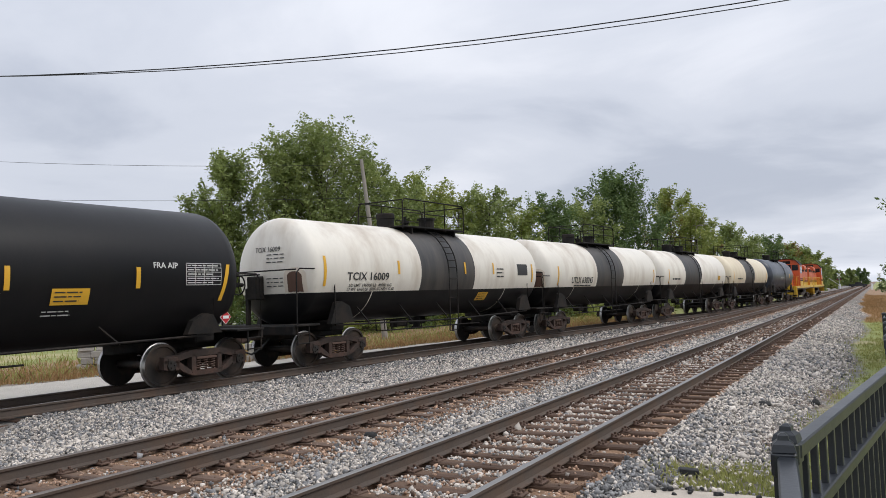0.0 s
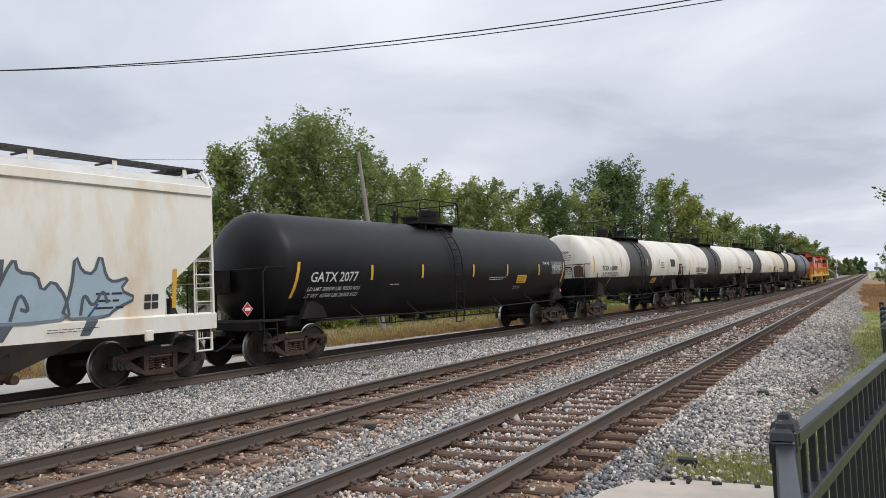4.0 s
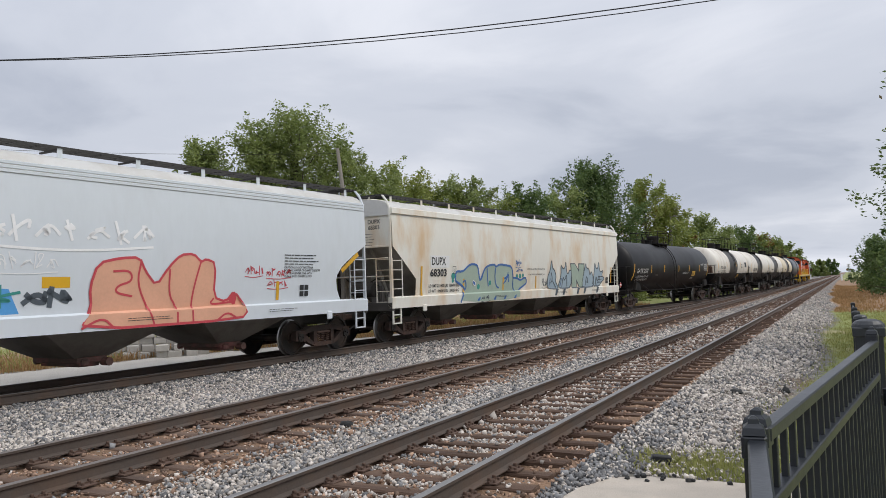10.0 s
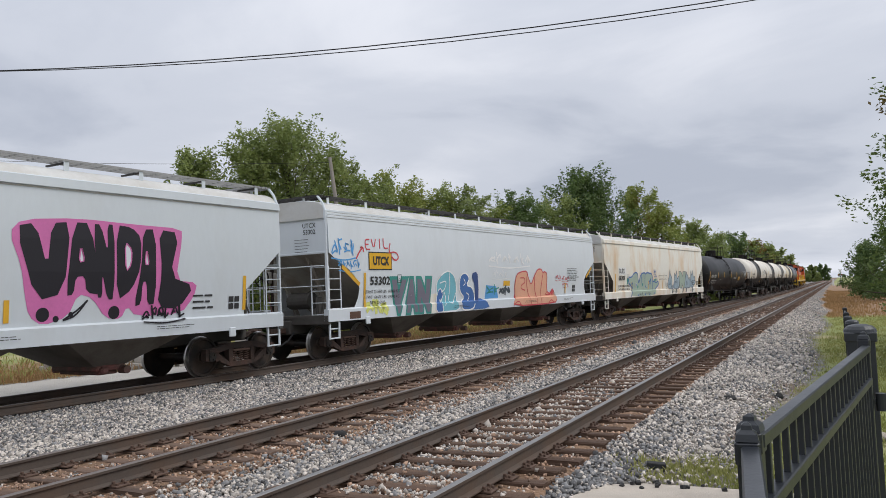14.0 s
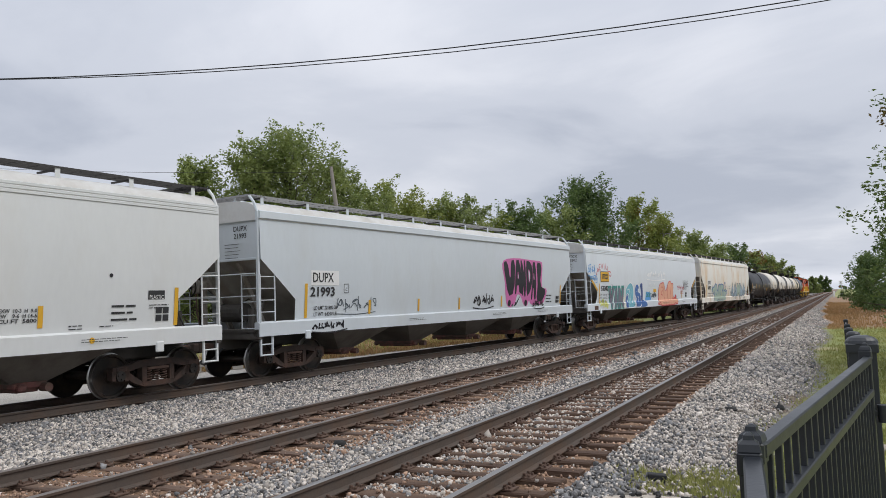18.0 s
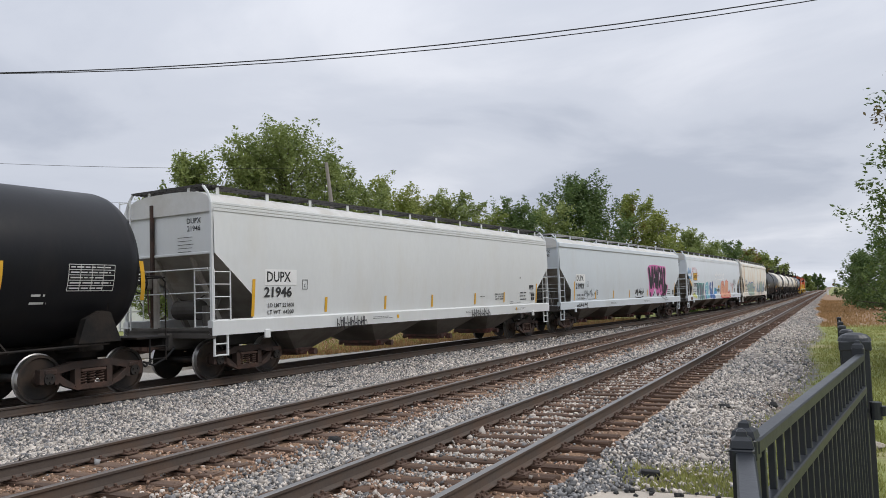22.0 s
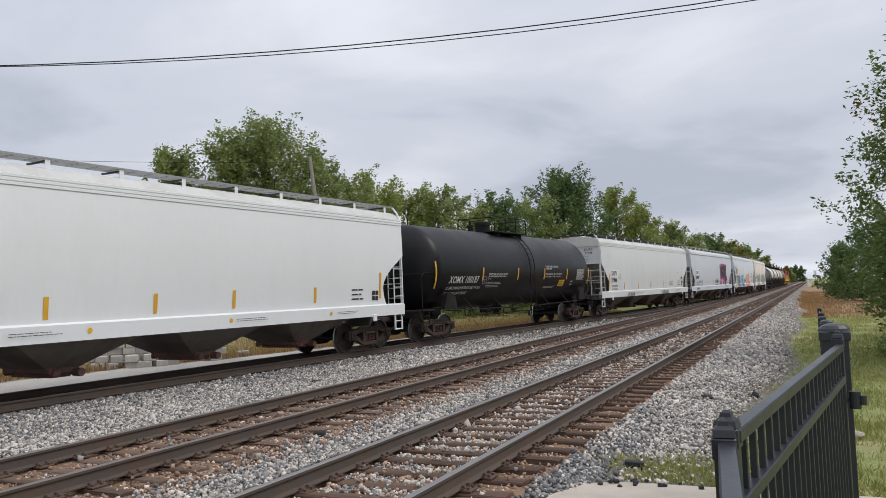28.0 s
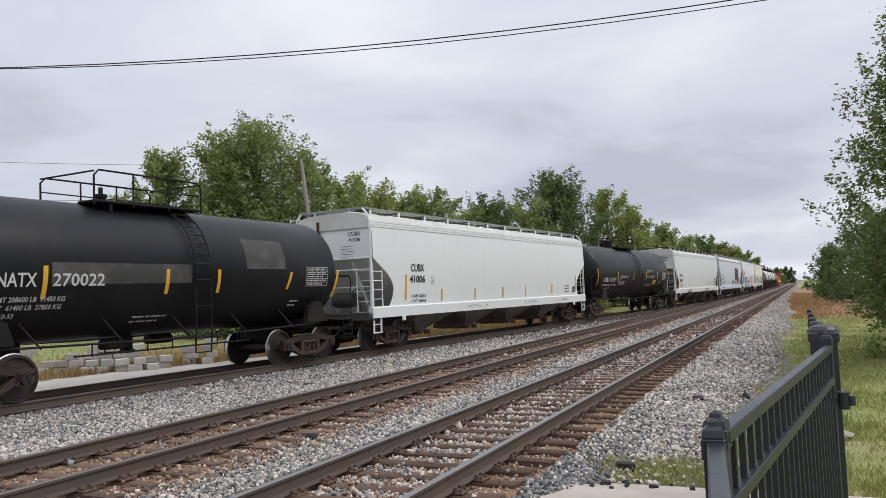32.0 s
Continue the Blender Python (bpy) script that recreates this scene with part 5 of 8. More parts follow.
        part("discharge_gate", g, M["gate_rust"], car, "rusted discharge gate")
    g = Geo()
    g.tube([(0.62, -half + 2.5, 1.02), (0.62, half - 2.5, 1.02)], 0.03, 6)
    part("brake_pipe", g, M["underframe"], car)
    for y, z, h in spec.get("stripes", ()):
        stripe(car, y, z, 0.1, h, hopper_skin)
    if spec.get("marks"):
        spec["marks"](car, hopper_skin, spec)
    return car


# ---- locomotives ----


def locomotive(facing):
    """A four-axle road switcher, long hood behind the cab; facing: which way the cab's nose points."""
    car = thing("diesel_locomotive", "orange-red and yellow diesel locomotive with black roof and trucks", "locomotive", "locomotives of the freight train")
    f = facing
    g = Geo()
    g.box((0, 0, 1.30), (2.9, 16.4, 0.30), 0.02)
    part("frame", g, M["loco_yellow"], car, "yellow frame")
    g = Geo()
    g.prism([(-1.2, 1.12), (1.2, 1.12), (1.28, 0.9), (1.05, 0.45), (-1.05, 0.45), (-1.28, 0.9)], -1.8, 1.8, "y")
    part("fuel_tank", g, M["bay_grey"], car, "grey fuel tank")
    for s in (-1, 1):
        g = Geo()
        g.cyl((s * 1.22, -2.4, 1.0), (s * 1.22, -1.0, 1.0), 0.2, 12)
        part("air_reservoir", g, M["underframe"], car)
    g = Geo()
    g.prism([(-0.92, 1.45), (0.92, 1.45), (0.92, 3.5), (0.72, 3.66), (-0.72, 3.66), (-0.92, 3.5)], -f * 7.5, f * 3.2, "y")
    part("long_hood", g, M["loco_orange"], car, "orange-red long hood")
    for s in (-1, 1):
        for k in range(11):
            g = Geo()
            g.box((s * 0.932, -f * (7.0 - k * 0.96), 2.35), (0.022, 0.84, 1.5), 0.008)
            g.box((s * 0.95, -f * (7.0 - k * 0.96) + 0.3, 2.3), (0.02, 0.05, 0.14))
            part("hood_door", g, M["loco_orange"], car)
        for y, w in ((-6.3, 2.2), (-3.4, 1.5), (-0.6, 2.4), (2.2, 1.2)):
            g = Geo()
            g.box((s * 0.935, f * y, 3.3), (0.02, w, 0.36))
            for i in range(6):
                g.box((s * 0.95, f * y, 3.15 + 0.06 * i), (0.03, w, 0.018))
            part("air_grille", g, M["underframe"], car, "dark louvred grille")
    g = Geo()
    for s in (-1, 1):
        g.box((s * 0.955, -f * 2.15, 1.66), (0.03, 10.6, 0.42))
        g.box((s * 1.46, 0, 1.40), (0.03, 16.2, 0.24))
        g.box((s * 1.512, f * 4.3, 1.75), (0.02, 2.16, 0.5))
    part("side_band", g, M["loco_yellow"], car, "yellow lower band")
    g = Geo()
    for s in (-1, 1):
        for z in (1.93, 2.12):
            g.box((s * 0.958, -f * 2.15, z), (0.03, 10.6, 0.09))
            g.box((s * 1.513, f * 4.3, z + 0.12), (0.02, 2.16, 0.09))
        g.box((s * 1.478, 0, 1.22), (0.012, 16.2, 0.08))
    part("dark_stripe", g, M["underframe"], car, "black stripes along the side")
    g = Geo()
    g.prism([(-1.5, 1.45), (1.5, 1.45), (1.5, 3.75), (1.15, 4.2), (0.5, 4.36), (-0.5, 4.36), (-1.15, 4.2), (-1.5, 3.75)], f * 3.2, f * 5.4, "y")
    cab = part("cab", g, M["loco_orange"], car, "orange-red cab")
    g = Geo()
    g.prism([(-1.58, 3.74), (-1.18, 4.24), (-0.5, 4.40), (0.5, 4.40), (1.18, 4.24), (1.58, 3.74), (1.52, 3.74), (1.15, 4.21), (0.5, 4.37), (-0.5, 4.37), (-1.15, 4.21), (-1.52, 3.74)], f * 3.1, f * 5.55, "y")
    part("cab_roof", g, M["underframe"], cab, "black cab roof")
    for c, q in [((s * 1.505, f * (4.3 + e * 0.42), 3.2), (0.03, 0.7, 0.72)) for s in (-1, 1) for e in (-1, 1)] + [((s, f * 3.19, 3.45), (0.55, 0.03, 0.5)) for s in (-1.1, 1.1)] + [((s, f * 5.41, 3.45), (0.6, 0.03, 0.6)) for s in (-1.05, -0.36, 0.36, 1.05)]:
        g = Geo()
        g.box(c, q, 0.01)
        part("cab_window", g, M["glass"], cab, "dark cab window")
    for e in (5.42, 3.18):
        g = Geo()
        g.box((0, f * e, 4.02), (1.25, 0.03, 0.3), 0.01)
        board = part("number_board", g, M["underframe"], cab, "black number board")
        g = Geo()
        vs, fs = letters("3484", 0.3, 0.006, gap=1.1)
        y = f * e + (0.019 if f * (e - 4.3) > 0 else -0.019)
        turn = -1 if f * (e - 4.3) > 0 else 1
        wide = max(u for u, v in vs)
        g.add([(turn * (u - wide / 2), y, 3.92 + v) for u, v in vs], fs)
        part("number", g, M["plate_white"], board)
        for q in (-1, 1):
            g = Geo()
            g.cyl((q * 0.12, f * e, 3.74), (q * 0.12, y, 3.74), 0.09, 12)
            part("headlight", g, M["plate_white"], cab)
    g = Geo()
    g.prism([(-0.9, 1.45), (0.9, 1.45), (0.9, 2.75), (0.7, 2.95), (-0.7, 2.95), (-0.9, 2.75)], f * 5.42, f * 7.2, "y")
    part("short_hood", g, M["loco_orange"], car, "orange-red short hood")
    g = Geo()
    g.box((0, f * 7.21, 1.85), (1.78, 0.03, 0.75))
    part("nose_band", g, M["loco_yellow"], car, "yellow band across the nose")
    g = Geo()
    g.box((0, -f * 2.15, 3.68), (1.42, 10.6, 0.05), 0.01)
    part("hood_roof", g, M["underframe"], car, "black sooty hood roof")
    for y in (-6.6, -5.3, -1.2):
        g = Geo()
        g.cyl((0, f * y, 3.68), (0, f * y, 3.9), 0.56, 18)
        g.cyl((0, f * y, 3.9), (0, f * y, 3.93), 0.6, 18)
        part("roof_fan", g, M["underframe"], car)
    g = Geo()
    g.box((0, f * 0.8, 3.82), (0.6, 1.0, 0.36), 0.04)
    part("exhaust_stack", g, M["underframe"], car)
    g = Geo()
    g.prism([(-1.2, 3.35), (1.2, 3.35), (1.2, 3.68), (0.9, 3.9), (-0.9, 3.9), (-1.2, 3.68)], -f * 4.2, -f * 2.2, "y")
    part("blower_duct", g, M["loco_orange"], car)
    for s in (-1, 1):
        g = Geo()
        for y in np.linspace(-7.6, 7.6, 13):
            if abs(y - f * 4.3) < 1.2:
                continue
            g.cyl((s * 1.38, y, 1.45), (s * 1.38, y, 2.45), 0.022, 6)
        for y0, y1 in ((-f * 7.7, f * 3.1), (f * 5.5, f * 7.7)):
            g.tube([(s * 1.38, y0, 2.45), (s * 1.38, y1, 2.45)], 0.022, 6)
        part("handrail", g, M["loco_yellow"], car)
        g = Geo()
        g.box((0, s * 8.25, 1.05), (2.8, 0.12, 0.9), 0.02)
        part("pilot", g, M["loco_yellow"], car, "yellow pilot")
        for q in (-1, 1):
            g = Geo()
            for z in (0.45, 0.8, 1.15):
                g.box((q * 1.2, s * 8.0, z), (0.5, 0.35, 0.05))
            for e in (-0.2, 0.2):
                g.box((q * 1.42, s * 8.0 + e, 0.85), (0.05, 0.05, 0.9))
            part("corner_step", g, M["loco_yellow"], car, "yellow corner steps")
        coupler(car, s * 8.1, s)
        truck(car, s * 5.2)
        g = Geo()
        g.tube([(-1.3, s * 8.3, 1.5), (-1.3, s * 8.3, 2.5), (1.3, s * 8.3, 2.5), (1.3, s * 8.3, 1.5)], 0.024, 6)
        part("end_rail", g, M["loco_yellow"], car)
    return car


# ---- the train, from its tail to its locomotives ----


def mark(car, name, mat, build, label=""):
    g = Geo()
    build(g)
    return part(name, g, M[mat], car, label)


def tank_marks(lines, ink="pale_ink"):
    def put(car, surf, spec):
        for kind, *a in lines:
            if kind == "text":
                txt, y, z, size, width, lean = (*a, 0.0)[:6]
                mark(car, "writing", ink, lambda g: lettering(g, txt, y, z, size, surf, 0.014, bold=size * 0.014, lean=lean, wide=-width))
            elif kind == "bars":
                y, z, w, h, n = a
                mark(car, "small_print", ink, lambda g: bars(g, y, z, w, h, n, surf, 0.014, seed=int(abs(y * 10)) + n))
            elif kind == "panel":
                y, z, w, h, mat = a
                mark(car, "placard", mat, lambda g: patch(g, y, z, w, h, surf, 0.012 if mat == "stripe" else 0.006, 8))
                if mat == "stripe":
                    mark(car, "small_print", "ink", lambda g: bars(g, y, z, w * 0.86, h * 0.8, 3, surf, 0.02, seed=5))
            elif kind == "box":
                y, z, w, h = a
                mark(car, "plate_frame", ink, lambda g: [patch(g, y, z + o * h, w, 0.014, surf, 0.014) for o in (-0.5, 0.5)] + [patch(g, y + o * w, z, 0.014, h, surf, 0.014) for o in (-0.5, 0.5)])
            elif kind == "table":
                y, z, w, h = a
                def grid_lines(g):
                    for i in range(6):
                        patch(g, y, z - h / 2 + h * i / 5, w, 0.012, surf, 0.014)
                    for i in range(5):
                        patch(g, y - w / 2 + w * i / 4, z, 0.012, h, surf, 0.014)
                    for i in range(5):
                        bars(g, y, z - h / 2 + h * (i + 0.5) / 5, w * 0.92, h / 6, 1, surf, 0.014, seed=i)
                mark(car, "test_table", ink, grid_lines, "white-lined test table")
            elif kind == "diamond":
                y, z, q = a
                mark(car, "hazard_placard", "plate_white", lambda g: g.add([(surf(z) + 0.03, y - q, z), (surf(z) + 0.03, y, z - q), (surf(z) + 0.03, y + q, z), (surf(z) + 0.03, y, z + q)], [(0, 1, 2, 3)]))
                mark(car, "hazard_face", "red", lambda g: g.add([(surf(z) + 0.036, y - q * 0.9, z), (surf(z) + 0.036, y, z - q * 0.9), (surf(z) + 0.036, y + q * 0.9, z), (surf(z) + 0.036, y, z + q * 0.9)], [(0, 1, 2, 3)]))
                mark(car, "hazard_number", "plate_white", lambda g: g.add([(surf(z) + 0.042, y - q * 0.5, z - q * 0.2), (surf(z) + 0.042, y + q * 0.5, z - q * 0.2), (surf(z) + 0.042, y + q * 0.5, z + q * 0.2), (surf(z) + 0.042, y - q * 0.5, z + q * 0.2)], [(0, 1, 2, 3)]))
    return put


def hopper_marks(mark_text, number, my, extra=()):
    def put(car, surf, spec):
        if spec.get("patch"):
            mark(car, "stencil_patch", "plate_white", lambda g: patch(g, my + 0.1, spec.get("mz", 2.40), 1.15, 0.4, surf, 0.008))
        if mark_text:
            mark(car, "reporting_mark", "ink", lambda g: lettering(g, mark_text, my, spec.get("mz", 2.40), 0.36, surf, 0.014, bold=0.006, wide=-0.86))
        mark(car, "car_number", "ink", lambda g: lettering(g, number, my, spec.get("mz", 2.40) - 0.38, 0.34, surf, 0.014, bold=0.010, wide=-1.0))
        if mark_text:
            for k, txt in enumerate(spec.get("weights", ())):
                mark(car, "weight_line", "ink", lambda g: lettering(g, txt, my + 0.12 + spec.get("wshift", 0.0), 1.70 - 0.17 * k, 0.14, surf, 0.014, bold=0.002, wide=-spec.get("wwide", 0.95)))
        if "inspect" not in spec:
            mark(car, "small_print", "ink", lambda g: bars(g, spec["half"] - 2.6, 1.75, 0.6, 0.4, 3, surf, 0.014, seed=3))
        mark(car, "plate_code", "ink", lambda g: [patch(g, my + 1.0, z, 0.2, 0.014, surf, 0.012) for z in (2.1, 2.34)] + [patch(g, my + 1.0 + o, 2.22, 0.014, 0.25, surf, 0.012) for o in (-0.1, 0.1)] + [lettering(g, "C", my + 1.0, 2.19, 0.13, surf, 0.014)])
        mark(car, "inspection_panel", "ink", lambda g: [patch(g, spec.get("inspect", spec["half"] - 1.75) + o, 1.62 + p, 0.15, 0.13, surf, 0.012) for o in (0, 0.18) for p in (0, 0.16)])
        # the end wall repeats the number
        e = -(spec["half"] - 0.12) - 0.012
        def on_end(g, txt, x, z, size):
            vs, fs = letters(txt, size, size * 0.01)
            g.add([(x + u, e, z + v) for u, v in vs], fs)
        mark(car, "end_mark", "ink", lambda g: (on_end(g, mark_text or "UTCX", 0.85, 3.74, 0.18), on_end(g, number, 0.85, 3.56, 0.18)))
        def end_print(g):
            rng = random.Random(4)
            for k in range(5):
                w = rng.uniform(0.45, 0.7)
                g.add([(0.3, e, 3.36 - k * 0.085), (0.3 + w, e, 3.36 - k * 0.085), (0.3 + w, e, 3.372 - k * 0.085), (0.3, e, 3.372 - k * 0.085)], [(0, 1, 2, 3)])
        mark(car, "end_print", "ink", end_print)
        for q in (-3.0, 2.6, 6.6):
            mark(car, "small_print", "ink", lambda g: bars(g, q, 1.24, 1.1, 0.09, 2, surf, 0.045, seed=int(q * 9 + 50)))
        for fn in extra:
            fn(car, surf)
    return put


TANK_16009 = dict(half=6.72, r=1.45, zc=2.53, tc=10.2, paint="tank_white", low="tank_black", band=(-1.6, 1.6), cut=-0.60, dome=0.07, platform=1.8, guard=0.85, ladder_y=0.05, dome_at=-1.47, dome_r=0.3, dome_h=0.45, manway_at=0.85, manway_h=0.38, valve_at=-0.4,
                  label="white tank car with a black centre band and rust stains", seams=(-3.9, 3.9), wheel_end=-1, dish=0.36)
SPECS = []


def add_car(kind, s0, spec):
    SPECS.append((kind, s0, spec))


def dot(car, y, z, q, mat, surf):
    """A round blot of paint."""
    g = Geo()
    ring = [(y + q * math.cos(a), z + q * math.sin(a)) for a in np.linspace(0, 2 * math.pi, 19)[:-1]]
    drape(g, ring, [tuple(range(18))], surf, 0.009)
    part("paint_blot", g, M[mat], car)


def slab(car, outline, mat, surf, eps=0.007, name="painted_shape"):
    g = Geo()
    drape(g, outline, [tuple(range(len(outline)))], surf, eps)
    part(name, g, M[mat], car, mat + " sprayed shape")


def soft_ring(pts, times=2):
    """Rounds the corners of a closed outline."""
    for _ in range(times):
        out = []
        for a, b in zip(pts, pts[1:] + pts[:1]):
            out += [(a[0] * 0.78 + b[0] * 0.22, a[1] * 0.78 + b[1] * 0.22), (a[0] * 0.22 + b[0] * 0.78, a[1] * 0.22 + b[1] * 0.78)]
        pts = out
    return pts


def sprayed(car, outline, fill, line, surf, eps=0.008, w=0.05, times=1):
    """A sprayed shape with a line run round it."""
    ring = soft_ring(outline, times)
    g = Geo()
    drape(g, ring, [tuple(range(len(ring)))], surf, eps)
    part("painted_shape", g, M[fill], car, fill + " sprayed shape")
    if line:
        g = Geo()
        ribbon(g, ring + ring[:2], w, surf, eps + 0.004)
        part("painted_outline", g, M[line], car, line + " sprayed outline")


def strokes(car, lines, mat, surf, w=0.05, eps=0.014):
    """Freehand lines of one colour, each a stroke of its own."""
    for k, ln in enumerate(lines):
        g = Geo()
        ribbon(g, soften(ln), w, surf, eps + 0.0003 * k)
        part("painted_stroke", g, M[mat], car, mat + " sprayed line")


def names_21993(car, surf):
    sprayed(car, [(2.96, 3.08), (3.2, 3.33), (4.3, 3.41), (5.65, 3.36), (6.78, 3.34), (6.78, 3.1), (6.6, 2.22), (7.2, 2.17), (7.13, 1.88), (6.77, 1.5), (5.6, 1.5), (5.4, 1.72), (5.25, 1.46), (4.9, 1.5), (4.6, 1.9), (4.3, 1.98), (4.1, 1.56),
                  (3.6, 1.42), (3.34, 1.6), (3.25, 2.0), (3.18, 2.5)], "pink", None, surf, 0.005)
    letters_black = ([(3.07, 3.2), (3.45, 3.28), (3.67, 2.45), (3.76, 3.29), (4.14, 3.33), (4.0, 2.0), (3.46, 1.87)],
                     [(4.2, 3.33), (4.56, 3.33), (4.78, 1.96), (4.47, 2.0), (4.43, 2.32), (4.24, 2.3), (4.2, 1.97), (4.04, 1.95)],
                     [(4.62, 3.32), (4.78, 3.32), (4.93, 2.75), (4.93, 3.33), (5.08, 3.33), (5.08, 1.86), (4.93, 1.86), (4.8, 2.4), (4.82, 1.9), (4.7, 1.9)],
                     [(5.13, 3.33), (5.5, 3.3), (5.72, 3.1), (5.7, 2.5), (5.5, 2.05), (5.14, 1.82)],
                     [(5.77, 3.27), (6.08, 3.29), (6.08, 1.75), (5.88, 1.72), (5.85, 2.2), (5.75, 2.2), (5.72, 1.74), (5.55, 1.7), (5.72, 2.5)],
                     [(6.16, 3.29), (6.7, 3.24), (6.44, 2.3), (7.12, 2.1), (6.7, 1.62), (6.12, 1.66), (6.24, 2.4)])
    for k, ring in enumerate(letters_black):
        sprayed(car, ring, "black", None, surf, 0.010 + 0.0004 * k, times=1)
    for ring in ([(4.34, 2.9), (4.42, 2.6), (4.3, 2.58)], [(5.32, 3.0), (5.48, 2.85), (5.46, 2.55), (5.34, 2.4)], [(5.84, 2.9), (5.9, 2.55), (5.8, 2.55)]):
        sprayed(car, ring, "grey_paint", "pink", surf, 0.016, 0.03)
    for y, z, q in ((3.6, 1.62, 0.13), (3.86, 1.53, 0.06), (5.09, 1.6, 0.13), (4.16, 1.6, 0.05)):
        dot(car, y, z, q, "black", surf)
    strokes(car, [[(4.0, 1.5), (4.3, 1.68), (4.5, 1.86)], [(4.0, 1.5), (4.25, 1.56), (4.5, 1.86)]], "black", surf, 0.035)
    scribble(car, 5.75, 6.85, 1.42, 1.7, "black", surf, 4, 0.04, 6, eps=0.02)
    scribble(car, 0.7, 2.3, 1.55, 2.0, "black", surf, 5, 0.05, 5)
    scribble(car, -7.0, -5.2, 1.55, 1.95, "slate", surf, 6, 0.03, 6)
    scribble(car, -8.1, -6.6, 1.12, 1.34, "black", surf, 7, 0.04, 6)


def stickers(car, surf):
    for y in (-1.9, 1.9, 5.8):
        dot(car, y, 1.24, 0.055, "logo", surf)


def names_21946(car, surf):
    for y in (-2.2, 6.3):
        dot(car, y, 1.24, 0.06, "logo", surf)
    dot(car, 6.73, 2.49, 0.04, "black", surf)
    spiky_tag(car, -5.25, -3.85, 0.98, 1.34, surf, 8)
    spiky_tag(car, 2.48, 3.95, 0.98, 1.34, surf, 9)
    for k, txt in enumerate(("EXW  10-3  H  9-0", "EW    9-6  H 14-6", "CU FT  5800")):
        mark(car, "size_line", "ink", lambda g: lettering(g, txt, 4.86, 1.84 - 0.09 * k, 0.095, surf, 0.014, bold=0.002, wide=-0.7))
    mark(car, "plate_field", "ink", lambda g: patch(g, 7.83, 2.1, 0.42, 0.18, surf, 0.010))
    mark(car, "plate_text", "pale_ink", lambda g: lettering(g, "PLASTIC", 7.83, 2.05, 0.12, surf, 0.016, bold=0.002, wide=-0.36))
    for y, z, w, n in ((3.5, 1.77, 0.45, 1), (6.02, 1.5, 0.35, 2), (6.7, 1.5, 0.4, 1), (7.9, 1.86, 0.5, 2)):
        mark(car, "small_print", "ink", lambda g: bars(g, y, z, w, 0.06 * n, n, surf, 0.014, seed=int(y * 7)))


def spiky_tag(car, y0, y1, z0, z1, surf, seed):
    """A black tag of tall zigzag strokes."""
    rng = random.Random(seed)
    n = 9
    for k in range(n):
        a, c = y0 + (y1 - y0) * k / n, (y1 - y0) / n
        g = Geo()
        mid = z0 + (z1 - z0) * rng.uniform(0.35, 0.6)
        ribbon(g, [(a + c * 0.1, z1 - rng.uniform(0, 0.06)), (a + c * 0.25, z0 + rng.uniform(0, 0.08))], 0.035, surf, 0.05)
        ribbon(g, soften([(a + c * 0.15, mid), (a + c * rng.uniform(0.5, 0.8), mid + rng.uniform(0.0, 0.12)), (a + c * 0.95, z0 + rng.uniform(0.0, 0.15))]), 0.03, surf, 0.051)
        if k % 2:
            ribbon(g, [(a + c * 0.8, z1 - rng.uniform(0, 0.12)), (a + c * 0.9, z0 + rng.uniform(0.02, 0.12))], 0.03, surf, 0.052)
        part("spray_tag", g, M["black"], car, "black spray-can letter")


